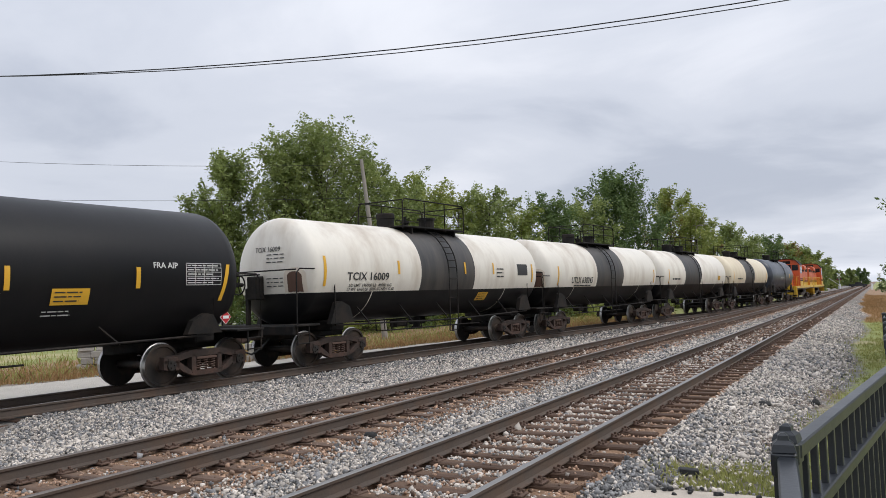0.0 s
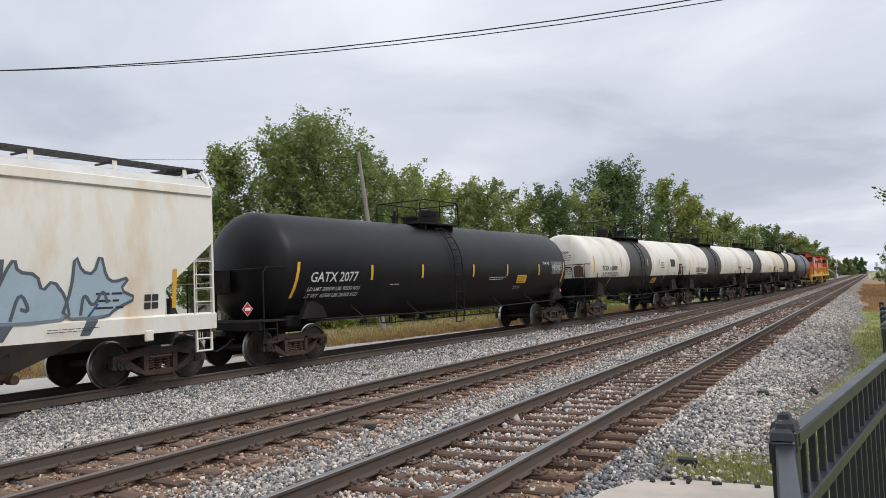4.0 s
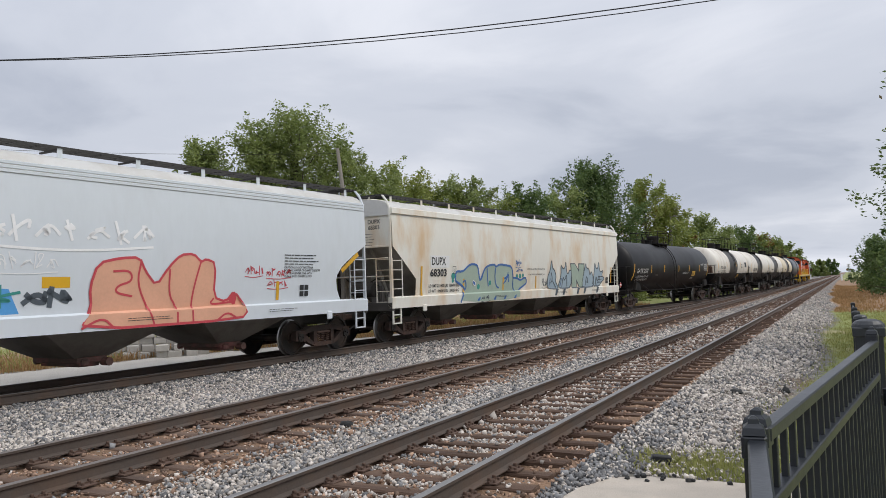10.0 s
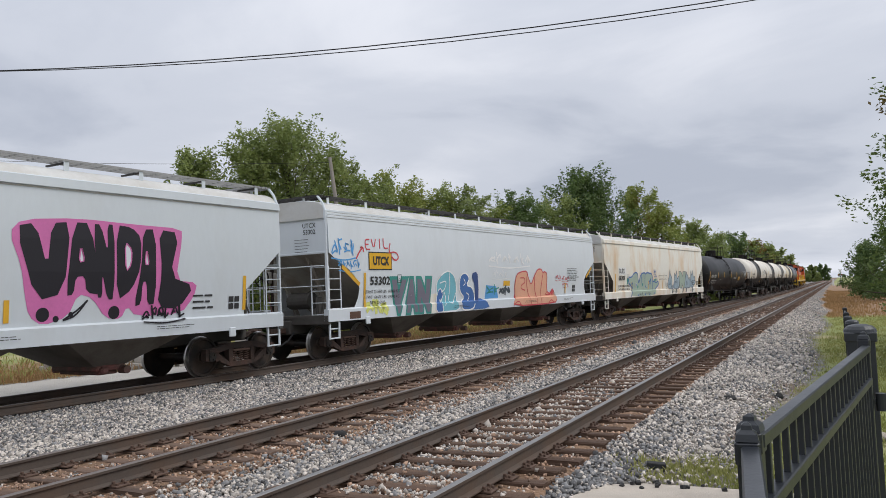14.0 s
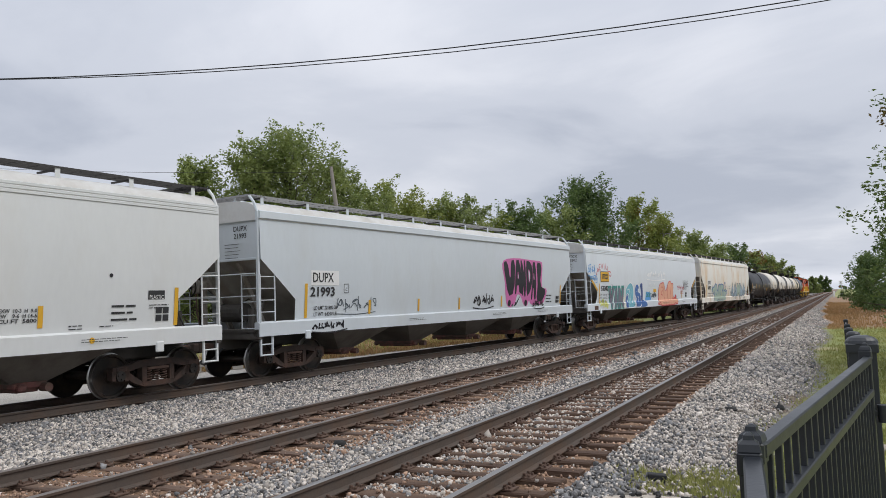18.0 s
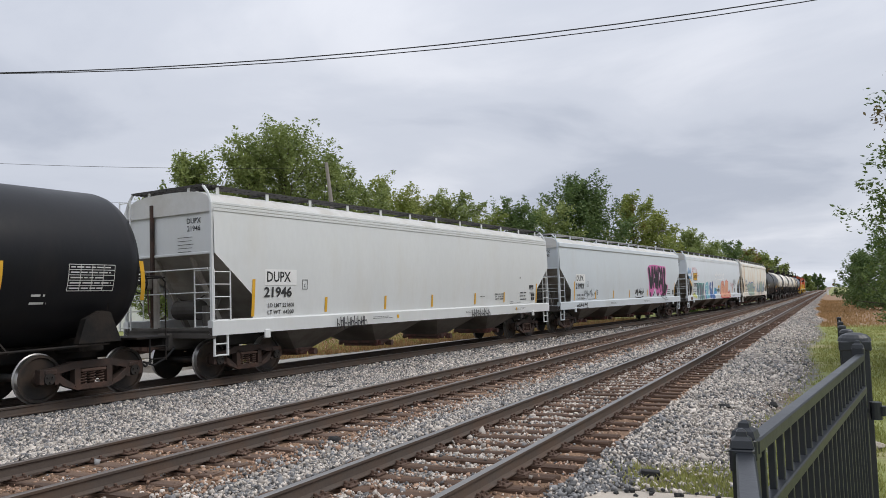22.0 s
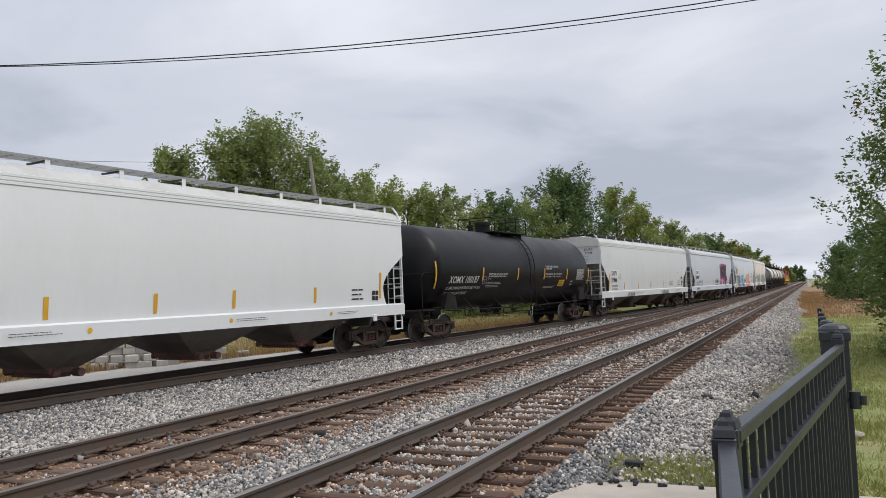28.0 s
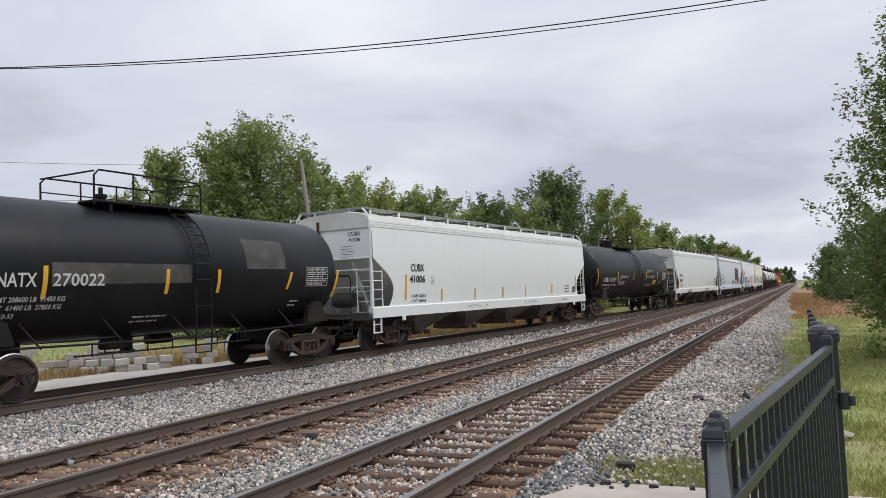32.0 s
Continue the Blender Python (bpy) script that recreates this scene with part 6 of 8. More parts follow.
def names_53302(car, surf):
    mark(car, "lessor_sign", "ink", lambda g: patch(g, -7.73, 2.75, 1.17, 0.54, surf, 0.008))
    mark(car, "lessor_sign_face", "logo", lambda g: patch(g, -7.73, 2.75, 1.10, 0.47, surf, 0.014), "golden yellow sign")
    mark(car, "sign_letters", "ink", lambda g: lettering(g, "UTCX", -7.72, 2.74, 0.34, surf, 0.02, bold=0.018, wide=-0.82), "black letters on a yellow sign")
    slab(car, [(-5.1, 1.08), (-4.2, 1.08), (-4.0, 1.75), (-4.9, 1.7)], "cream_paint", surf, 0.003)
    painted_name(car, "VAN", -7.15, -5.0, 1.12, 2.24, "plum", "teal", surf, 11, bold=0.08, edge=0.085)
    sprayed(car, [(-4.62, 2.08), (-4.2, 2.38), (-3.8, 2.48), (-3.45, 2.32), (-3.28, 2.0), (-3.3, 1.5), (-3.1, 1.09), (-4.5, 1.09), (-4.3, 1.5), (-4.56, 1.62)], "cyan", "ghost", surf, 0.007, 0.05)
    sprayed(car, [(-4.68, 1.09), (-4.2, 1.09), (-4.3, 1.42), (-4.12, 1.72), (-4.42, 1.92), (-4.62, 1.5)], "blue", "ghost", surf, 0.0125, 0.035)
    strokes(car, [[(-4.4, 2.05), (-3.95, 2.15), (-4.05, 1.85), (-4.3, 1.75)], [(-3.8, 2.45), (-3.72, 1.9), (-3.85, 1.4), (-3.5, 1.35), (-3.35, 1.7)], [(-4.1, 1.75), (-3.95, 1.5), (-4.1, 1.3)]], "ghost", surf, 0.035, 0.017)
    sprayed(car, [(-3.1, 2.1), (-2.95, 2.36), (-2.62, 2.4), (-2.38, 2.2), (-2.6, 1.96), (-2.2, 1.9), (-1.98, 1.62), (-2.08, 1.2), (-2.3, 1.09), (-2.95, 1.09), (-3.02, 1.4), (-2.72, 1.52), (-3.06, 1.76)], "blue", "ghost", surf, 0.0125, 0.05)
    strokes(car, [[(-2.8, 2.2), (-2.65, 2.05), (-2.8, 1.95)], [(-2.6, 1.7), (-2.35, 1.6), (-2.5, 1.4)]], "ghost", surf, 0.035, 0.018)
    sprayed(car, [(-2.26, 2.36), (-1.8, 2.47), (-1.7, 1.9), (-1.68, 1.4), (-1.98, 1.34), (-1.95, 1.9)], "navy", None, surf, 0.0122)
    sprayed(car, [(-2.9, 1.09), (-0.9, 1.09), (-1.15, 1.36), (-1.6, 1.5), (-2.1, 1.4)], "blue", None, surf, 0.0115)
    sprayed(car, [(1.02, 1.09), (1.3, 1.5), (1.25, 1.9), (1.42, 2.36), (1.9, 2.46), (2.36, 2.48), (2.5, 2.2), (2.78, 1.9), (3.1, 2.3), (3.4, 2.55), (3.75, 2.58), (3.96, 2.4), (4.1, 2.47), (4.38, 2.38), (4.34, 1.62), (4.72, 1.5), (4.96, 1.76),
                  (5.38, 1.3), (5.15, 1.09)], "salmon", "crimson", surf, 0.0135, 0.055)
    strokes(car, [[(1.75, 2.2), (2.15, 2.22), (2.2, 2.0), (1.85, 1.92), (1.8, 1.78), (2.2, 1.7)], [(2.4, 2.42), (2.3, 1.95), (2.6, 1.4), (2.7, 1.1)], [(3.12, 2.25), (3.1, 1.7), (3.3, 1.45), (3.3, 1.1)], [(3.95, 2.4), (3.78, 1.9), (3.7, 1.5), (3.72, 1.1)],
                  [(1.05, 1.12), (1.5, 1.32), (1.75, 1.1)], [(4.35, 1.6), (4.2, 1.45), (4.9, 1.5)], [(4.4, 1.1), (4.7, 1.28), (5.0, 1.12)]], "crimson", surf, 0.045, 0.019)
    sprayed(car, [(4.75, 1.55), (4.96, 1.76), (5.05, 1.62), (4.98, 1.4)], "crimson", None, surf, 0.02)
    scribble(car, -1.1, 0.0, 1.52, 2.02, "teal", surf, 16, 0.05, 2)
    scribble(car, -0.1, 0.9, 1.5, 1.9, "slate", surf, 17, 0.1, 2)
    slab(car, [(-1.2, 1.44), (-0.1, 1.46), (-0.3, 1.9), (-1.1, 1.95)], "sky", surf, 0.002)
    slab(car, [(0.3, 1.9), (0.85, 1.9), (0.85, 2.1), (0.3, 2.1)], "logo", surf, 0.004)
    scribble(car, -0.9, 2.7, 2.72, 3.2, "ghost", surf, 18, 0.06, 7)
    scribble(car, -0.6, 0.6, 2.2, 2.5, "ghost", surf, 19, 0.02, 5)
    g = Geo()
    for k, lines in enumerate((STROKES[7], [[(0, 1), (0.4, 0), (0.8, 1)]], [[(0.4, 1), (0.4, 0)]], STROKES[0])):
        for ln in lines:
            ribbon(g, soften([(-8.45 + k * 0.3 + u * 0.27, 3.08 + v * 0.3 + 0.02 * k) for u, v in ln], 1), 0.042, surf, 0.008)
    part("spray_tag", g, M["crimson"], car, "red spray-can tag")
    g = Geo()
    ribbon(g, soften([(-8.9, 2.8), (-8.75, 3.0), (-8.55, 3.15), (-8.75, 3.12), (-8.55, 3.15), (-8.55, 3.0)], 1), 0.05, surf, 0.008)
    ribbon(g, soften([(-7.2, 3.3), (-7.3, 3.05), (-7.0, 2.75), (-6.75, 2.85), (-6.9, 3.05), (-7.3, 3.0)]), 0.045, surf, 0.008)
    part("spray_tag", g, M["crimson"], car, "red spray-can tag")
    scribble(car, -10.0, -8.9, 2.85, 3.3, "sky", surf, 22, 0.045, 4)
    scribble(car, -9.7, -8.7, 2.5, 2.75, "sky", surf, 23, 0.035, 6)
    scribble(car, -8.5, -7.4, 1.12, 1.55, "lime", surf, 24, 0.12, 3)
    scribble(car, 5.3, 5.9, 2.1, 2.32, "crimson", surf, 25, 0.022, 4)
    scribble(car, 6.0, 6.9, 2.05, 2.25, "crimson", surf, 26, 0.022, 5)
    scribble(car, 6.05, 6.8, 1.8, 1.98, "crimson", surf, 27, 0.022, 4)
    for k, txt in enumerate(("LDLMT 221400 LBS  100400 KG", "LTWT  64600 LBS  29300 KG", "NEW 02-2015")):
        mark(car, "writing", "ink", lambda g: lettering(g, txt, -7.62 if k < 2 else -7.85, 1.84 - 0.16 * k, 0.13, surf, 0.014, wide=-1.75 if k < 2 else -0.75))
    mark(car, "paint_block", "ink", lambda g: bars(g, 7.31, 2.49, 1.3, 0.3, 4, surf, 0.014, seed=8))
    for k, txt in enumerate(("CAUTION DO NOT USE STEAM", "BOILING WATER OR SHARP OBJECTS", "TO CLEAN ENTER CAR WITH", "CLEAN SOFT SOLED SHOES")):
        mark(car, "writing", "ink", lambda g: lettering(g, txt, 7.33 - (0.14, 0.0, 0.16, 0.16)[k], 2.29 - 0.075 * k, 0.075, surf, 0.014, bold=0.001, wide=-(1.1, 1.38, 1.06, 1.06)[k]))
    for a, b in (((-9.55, 2.58), (-8.75, 2.06)), ((8.95, 2.2), (9.7, 2.68))):
        g = Geo()
        ribbon(g, [a, b], 0.12, surf, 0.014)
        part("reflective_stripe", g, M["stripe"], car, "slanting yellow stripe")
    mark(car, "rust_patch", "rust_run", lambda g: patch(g, -9.0, 1.2, 0.5, 0.2, surf, 0.006))


def names_68303(car, surf):
    sprayed(car, [(-6.25, 2.2), (-5.77, 2.15), (-5.33, 2.42), (-4.92, 2.43), (-4.72, 2.35), (-4.62, 1.98), (-4.54, 1.82), (-4.34, 2.12), (-4.12, 2.36), (-3.46, 2.44), (-3.4, 2.32), (-3.08, 2.44), (-2.6, 2.4), (-2.06, 2.36), (-1.96, 1.9),
                  (-1.6, 1.9), (-1.3, 1.8), (-0.88, 1.95), (-0.74, 1.72), (-1.0, 1.6), (-1.42, 1.47), (-1.42, 1.09), (-5.95, 1.09), (-5.72, 1.42), (-5.6, 1.56), (-5.9, 1.68), (-6.2, 1.85)], "sage", None, surf, 0.007, times=1)
    strokes(car, [[(-6.25, 1.85), (-6.25, 2.2), (-5.77, 2.15), (-5.33, 2.42), (-4.92, 2.43), (-4.72, 2.35), (-4.62, 1.98), (-4.54, 1.82), (-4.34, 2.12), (-4.12, 2.36), (-3.46, 2.44), (-3.4, 2.32), (-3.08, 2.44), (-2.6, 2.4), (-2.06, 2.36), (-1.96, 1.92)],
                  [(-1.96, 1.92), (-1.6, 1.9), (-1.3, 1.8), (-0.88, 1.95), (-0.74, 1.72), (-1.0, 1.6), (-1.42, 1.47), (-1.44, 1.42)], [(-6.25, 1.85), (-5.85, 1.7), (-5.6, 1.56), (-5.75, 1.42), (-5.98, 1.1)]], "blue", surf, 0.075)
    strokes(car, [[(-5.75, 1.78), (-5.6, 1.9), (-5.5, 1.6), (-5.7, 1.5)], [(-4.6, 1.85), (-4.42, 1.9), (-4.3, 2.2)], [(-4.05, 2.3), (-4.0, 1.9), (-3.92, 1.62)], [(-3.4, 2.3), (-3.45, 1.9), (-3.3, 1.6), (-3.1, 1.55)], [(-2.75, 1.7), (-2.5, 1.85), (-2.3, 2.1), (-2.35, 1.75)], [(-1.96, 1.9), (-2.0, 1.6), (-1.85, 1.4)]], "blue", surf, 0.06, 0.015)
    sprayed(car, [(-5.1, 1.86), (-4.9, 1.8), (-4.86, 1.66), (-5.05, 1.7)], "blue", "ghost", surf, 0.016, 0.03)
    sprayed(car, [(-2.8, 1.9), (-2.5, 1.98), (-2.36, 2.2), (-2.4, 1.85)], "blue", None, surf, 0.017)
    for y in (-4.75, -3.55, -2.75, -1.9):
        sprayed(car, [(y - 0.12, 1.12), (y + 0.12, 1.12), (y + 0.16, 1.3)], "blue", None, surf, 0.013)
    scribble(car, -4.55, -3.85, 1.12, 1.32, "slate", surf, 41, 0.03, 4)
    for y, z, q in ((-1.35, 1.98, 0.1), (-1.1, 2.0, 0.08), (-1.62, 1.98, 0.09), (-6.4, 2.02, 0.12), (-6.42, 1.86, 0.07), (-4.65, 1.62, 0.1), (-3.8, 1.75, 0.09)):
        dot(car, y, z, q, "teal", surf)
    for k, ring in enumerate(([(1.22, 1.44), (1.25, 1.95), (1.5, 2.2), (1.64, 2.7), (1.72, 2.3), (1.95, 2.2), (2.12, 1.95), (2.05, 1.72), (2.42, 1.44), (1.9, 1.4)],
                              [(2.35, 1.44), (2.66, 2.0), (2.6, 2.46), (2.85, 2.25), (3.05, 2.32), (3.15, 2.62), (3.22, 2.2), (3.36, 2.0), (3.6, 2.22), (3.8, 2.15), (3.76, 1.44), (3.0, 1.4)],
                              [(5.0, 1.44), (5.34, 2.3), (5.5, 2.54), (5.56, 2.3), (5.9, 2.26), (6.0, 1.95), (6.2, 2.16), (6.45, 1.85), (6.55, 1.44), (5.6, 1.4)],
                              [(6.36, 1.44), (6.56, 2.0), (6.62, 2.64), (6.76, 2.3), (7.0, 2.26), (7.14, 2.66), (7.26, 2.2), (7.42, 2.1), (7.78, 2.2), (7.56, 1.95), (7.95, 1.78), (7.5, 1.6), (7.3, 1.44)])):
        sprayed(car, ring, "steel", "slate", surf, 0.008 + 0.0004 * k, 0.06)
    strokes(car, [[(1.6, 2.1), (1.75, 1.8), (1.55, 1.65)], [(1.75, 1.75), (2.1, 1.46)], [(2.75, 1.46), (2.85, 1.95), (3.05, 1.7), (3.25, 2.1), (3.3, 1.48)], [(5.45, 1.46), (5.6, 2.0), (5.8, 1.6), (5.62, 1.66)], [(6.75, 1.5), (6.8, 1.95), (7.0, 1.6), (7.2, 2.0), (7.3, 1.7)]], "slate", surf, 0.06, 0.014)
    strokes(car, [[(1.4, 1.5), (1.5, 1.85)], [(2.55, 1.5), (2.7, 1.85)], [(6.9, 1.46), (7.1, 1.7)]], "navy", surf, 0.04, 0.015)
    painted_name(car, "N", 3.84, 5.2, 1.42, 2.5, "sage", "slate", surf, 39, bold=0.12, edge=0.045)
    for k in (0, 1, 3, 4, 6):
        slab(car, [(1.9 + k * 0.8, 1.12), (2.1 + k * 0.8, 1.12), (2.3 + k * 0.8, 1.42), (2.05 + k * 0.8, 1.42)], "slate", surf, 0.008, "painted_stroke")
    scribble(car, -1.75, -1.25, 2.35, 2.62, "blue", surf, 33, 0.025, 5)
    scribble(car, -1.7, -1.1, 2.1, 2.3, "blue", surf, 34, 0.025, 3)
    scribble(car, 0.7, 1.2, 1.5, 1.85, "slate", surf, 35, 0.025, 4)
    for y, code in ((-1.87, "BC"), (1.87, "AC"), (5.6, "A")):
        # letters on the sloping face of a bay
        g = Geo()
        vs, fs = letters(code, 0.17, 0.004)
        g.add([(0.7 + (0.86 + v * 0.65 - 0.5) / 0.56 * 0.66 + 0.03, y + u, 0.86 + v * 0.65) for u, v in vs], fs)
        part("bay_code", g, M["ink"], car, "black bay code")
    mark(car, "stencil_patch", "cream_paint", lambda g: patch(g, 0.05, 2.15, 1.7, 0.12, surf, 0.004))
    mark(car, "warning_print", "ink", lambda g: lettering(g, "DO NOT CLEAN WITH STEAM OR BOILING WATER", 0.08, 2.25, 0.09, surf, 0.014, wide=-1.68))
    mark(car, "warning_print", "ink", lambda g: lettering(g, "EXTERIOR AMERCOAT 399 EPOXY 09-05", 0.16, 2.03, 0.085, surf, 0.014, wide=-1.55))


add_car(tank_car, -137.3, dict(half=6.1, r=1.475, zc=2.53, tc=9.5, mid=1.45, paint="tank_matte", label="dull black tank car with white numbers and patched paint", dome=0.85, platform=1.5, guard=0.64, ladder_y=1.7, dome_h=0.14, dome_at=1.1, manway_at=1.75, manway_h=0.08, valve_at=0.2,
        stripes=[(-2.18, 2.25, 0.62), (0.75, 2.25, 0.55), (2.31, 2.25, 0.55), (4.91, 2.25, 0.45), (7.0, 2.15, 0.75), (-6.6, 2.1, 0.8)], slant=0.14,
        marks=tank_marks([("panel", 4.0, 2.93, 1.5, 0.75, "dull_patch"), ("panel", -0.3, 2.42, 3.5, 0.42, "dull_patch"), ("text", "NATX", -2.75, 2.28, 0.36, 0.78), ("text", "270022", -1.45, 2.28, 0.34, 1.15), ("text", "LD LMT 208600 LB  91450 KG", -2.5, 1.93, 0.13, 1.6), ("text", "LT WT  61400 LB  27850 KG", -2.52, 1.78, 0.13, 1.56), ("text", "NEW 10-93", -2.95, 1.63, 0.13, 0.62), ("bars", 0.6, 1.45, 1.0, 0.2, 2), ("table", 6.1, 2.36, 0.95, 0.52), ("bars", 5.33, 1.65, 0.4, 0.22, 2)])))
add_car(hopper_car, -118.75, dict(half=9.75, tc=16.4, trucks=(-7.98, 8.45), paint="clean_white", label="clean white four-bay covered hopper car with black lettering", round=True, inset=1.15, walk="grate_pale", slope="white_paint", mz=2.64, weights=("LD LMT 196200 LB", "LT WT  66800 LB"),
        stripes=[(-7.8, 2.0, 0.85), (-5.4, 1.70, 0.42), (-2.79, 1.70, 0.42), (-0.28, 1.71, 0.42), (2.05, 1.74, 0.42), (5.15, 1.77, 0.42), (8.36, 2.0, 0.8)],
        marks=hopper_marks("CUBX", "41006", -7.08, (stickers,))))
add_car(tank_car, -99.7, dict(half=8.1, r=1.59, zc=2.635, tc=13.7, mid=0.55, paint="tank_matte", label="satin black tank car with white lettering and yellow stripes", dome=0.5, platform=1.6, guard=0.62, ladder_y=0.86, dome_at=-0.49, dome_h=0.48, manway_at=0.6, manway_h=0.06, valve_at=-1.62,
        stripes=[(-7.15, 2.33, 0.95), (-3.6, 2.36, 0.5), (-0.4, 2.37, 0.5), (2.42, 2.38, 0.5), (5.19, 2.38, 0.5), (8.2, 2.3, 0.8)], slant=-0.16,
        marks=tank_marks([("text", "XOMX 100187", -5.06, 2.14, 0.36, 2.3, 0.18), ("text", "LD LMT 209400 LB 95 000 KG  RELT 09-2013", -4.94, 1.85, 0.14, 2.62, 0.18), ("text", "LT WT  78600 LB 34 700 KG", -5.42, 1.66, 0.14, 1.75, 0.18), ("text", "EXTERIOR HEATER COILS NO INLET OR OUTLET", -2.28, 2.36, 0.085, 1.72), ("text", "PIPE CAPS REQUIRED MAX. OPER. PRESSURE", -2.34, 2.27, 0.085, 1.6), ("text", "100 PSI", -3.02, 2.18, 0.085, 0.26), ("text", "C", -3.41, 2.1, 0.15, 0.1), ("box", -3.41, 2.12, 0.27, 0.27), ("bars", -2.5, 1.95, 1.4, 0.24, 4), ("text", "FLANGE GASKETS GYLON 3545", 3.27, 2.71, 0.11, 1.5), ("text", "O RINGS 4273", 2.9, 2.61, 0.11, 0.74), ("text", "LIQUID VALVE 3 IN ELLCON RBLT 01-2023 BWST", 3.5, 2.36, 0.09, 1.95), ("text", "PRD VALVE MID A-1079 RBLT 01-2023 BWST", 3.46, 2.25, 0.09, 1.88),
                          ("panel", 4.65, 1.95, 0.7, 0.3, "stripe"), ("table", 7.0, 2.35, 1.0, 0.5), ("bars", 3.4, 1.78, 1.4, 0.12, 2), ("bars", 6.0, 1.95, 0.35, 0.28, 2)])))
add_car(hopper_car, -79.9, dict(half=9.65, tc=16.3, trucks=(-8.05, 8.26), paint="white_paint", label="white four-bay covered hopper car with black lettering and small tags", walk="grate_dark",
        stripes=[(-8.35, 1.9, 0.9), (-5.6, 1.68, 0.4), (-2.8, 1.68, 0.4), (-0.1, 1.68, 0.4), (2.9, 1.7, 0.4), (5.28, 1.72, 0.4), (8.35, 1.85, 0.8)], patch=True, weights=("LD LMT 221800", "LT WT  64200"),
        marks=hopper_marks("DUPX", "21946", -7.49, (names_21946,))))
add_car(hopper_car, -59.0, dict(half=9.98, tc=17.2, trucks=(-8.22, 9.0), paint="blue_grey", label="pale blue-grey four-bay covered hopper car with a pink-edged painted name", ribs=False, walk="grate_pale",
        stripes=[(-8.27, 1.9, 0.9), (-5.5, 1.68, 0.4), (-2.89, 1.68, 0.4), (-0.3, 1.68, 0.4), (2.93, 1.70, 0.4), (8.65, 1.92, 0.8)], patch=True, mz=2.5, weights=("LD LMT 221800 LB", "LT WT  64200 LB"),
        marks=hopper_marks("DUPX", "21993", -7.6, (names_21993,))))
add_car(hopper_car, -37.0, dict(half=10.15, tc=17.4, trucks=(-8.68, 8.72), paint="grey_paint", label="pale grey four-bay covered hopper car covered in painted names", round=True, inset=1.35, walk="grate_dark", mz=2.53,
        stripes=[(-8.5, 1.9, 1.0), (6.42, 1.72, 0.46)], inspect=7.32, marks=hopper_marks("", "53302", -7.75, (names_53302,))))
add_car(hopper_car, -15.6, dict(half=9.95, tc=17.2, trucks=(-8.36, 8.85), paint="cream_paint", label="cream four-bay covered hopper car with rust streaks and painted names", ribs=False, walk="grate_dark", mz=2.5,
        stripes=[(-8.34, 1.88, 0.95), (-5.7, 1.66, 0.5), (-2.76, 1.7, 0.5), (0.1, 1.71, 0.5), (8.85, 1.95, 0.8)], patch=True, weights=("LD LMT 221400 LBS  100400 KG", "LT WT   64600 LBS   29350 KG"), wwide=1.9, wshift=0.25, marks=hopper_marks("DUPX", "68303", -7.33, (names_68303,))))
add_car(tank_car, 4.4, dict(half=8.73, r=1.49, zc=2.40, tc=15.28, mid=0.61, paint="tank_black", label="glossy black tank car with white lettering and red placards", seams=(), dome=0.15, platform=1.15, guard=0.75, ladder_y=0.1, dome_at=0.8, dome_r=0.38, dome_h=0.55, manway_at=-0.3, manway_h=0.2, valve_at=-1.2,
        stripes=[(-7.35, 2.08, 0.9), (-4.35, 2.25, 0.42), (-1.85, 2.27, 0.42), (1.19, 2.28, 0.42), (3.6, 2.29, 0.42), (6.2, 2.3, 0.42), (8.45, 2.2, 0.8)], slant=0.16,
        marks=tank_marks([("text", "GATX 2077", -5.93, 2.13, 0.36, 1.9, 0.18), ("text", "LD LMT 200500 LBS 90250 KGS", -5.86, 1.83, 0.135, 2.1, 0.18), ("text", "LT WT  62500 LBS 28350 KGS", -5.9, 1.66, 0.135, 2.1, 0.18), ("text", "FRA AIP", 6.85, 2.55, 0.17, 0.6), ("table", 7.85, 2.38, 0.95, 0.46), ("panel", 4.79, 1.95, 0.75, 0.3, "stripe"), ("bars", 4.6, 1.65, 0.6, 0.14, 2),
                          ("diamond", 8.75, 1.42, 0.17), ("diamond", -8.7, 1.42, 0.17), ("bars", 2.9, 2.0, 1.2, 0.14, 2), ("bars", -3.2, 1.9, 0.5, 0.08, 1)])))
add_car(tank_car, 22.3, dict(TANK_16009, head_stains=[(0.72, 1.12, 1.98, 2.5, "rust_run")], head_print=[(0.05, 2.95, 0.6, 3), (0.05, 2.32, 0.55, 3)], head_text=[("TCIX 16009", 0.05, 3.1, 0.18)], rail_z=2.55, stripes=[(-6.0, 2.49, 0.8), (-2.77, 2.62, 0.4), (0.96, 2.64, 0.4), (2.87, 2.64, 0.4), (5.9, 2.5, 0.7)],
        marks=tank_marks([("text", "TCIX 16009", -4.18, 2.34, 0.30, 1.85), ("text", "LD LMT 196900 LB  49000 KG", -4.05, 2.1, 0.12, 1.9), ("text", "LT WT  66160 LB  30000 KG NEW 12-80", -4.0, 1.99, 0.12, 2.1), ("bars", 3.4, 2.5, 0.6, 0.4, 3), ("panel", 5.1, 2.62, 0.8, 0.42, "ink"), ("panel", 2.4, 1.68, 0.7, 0.28, "stripe")], "ink")))
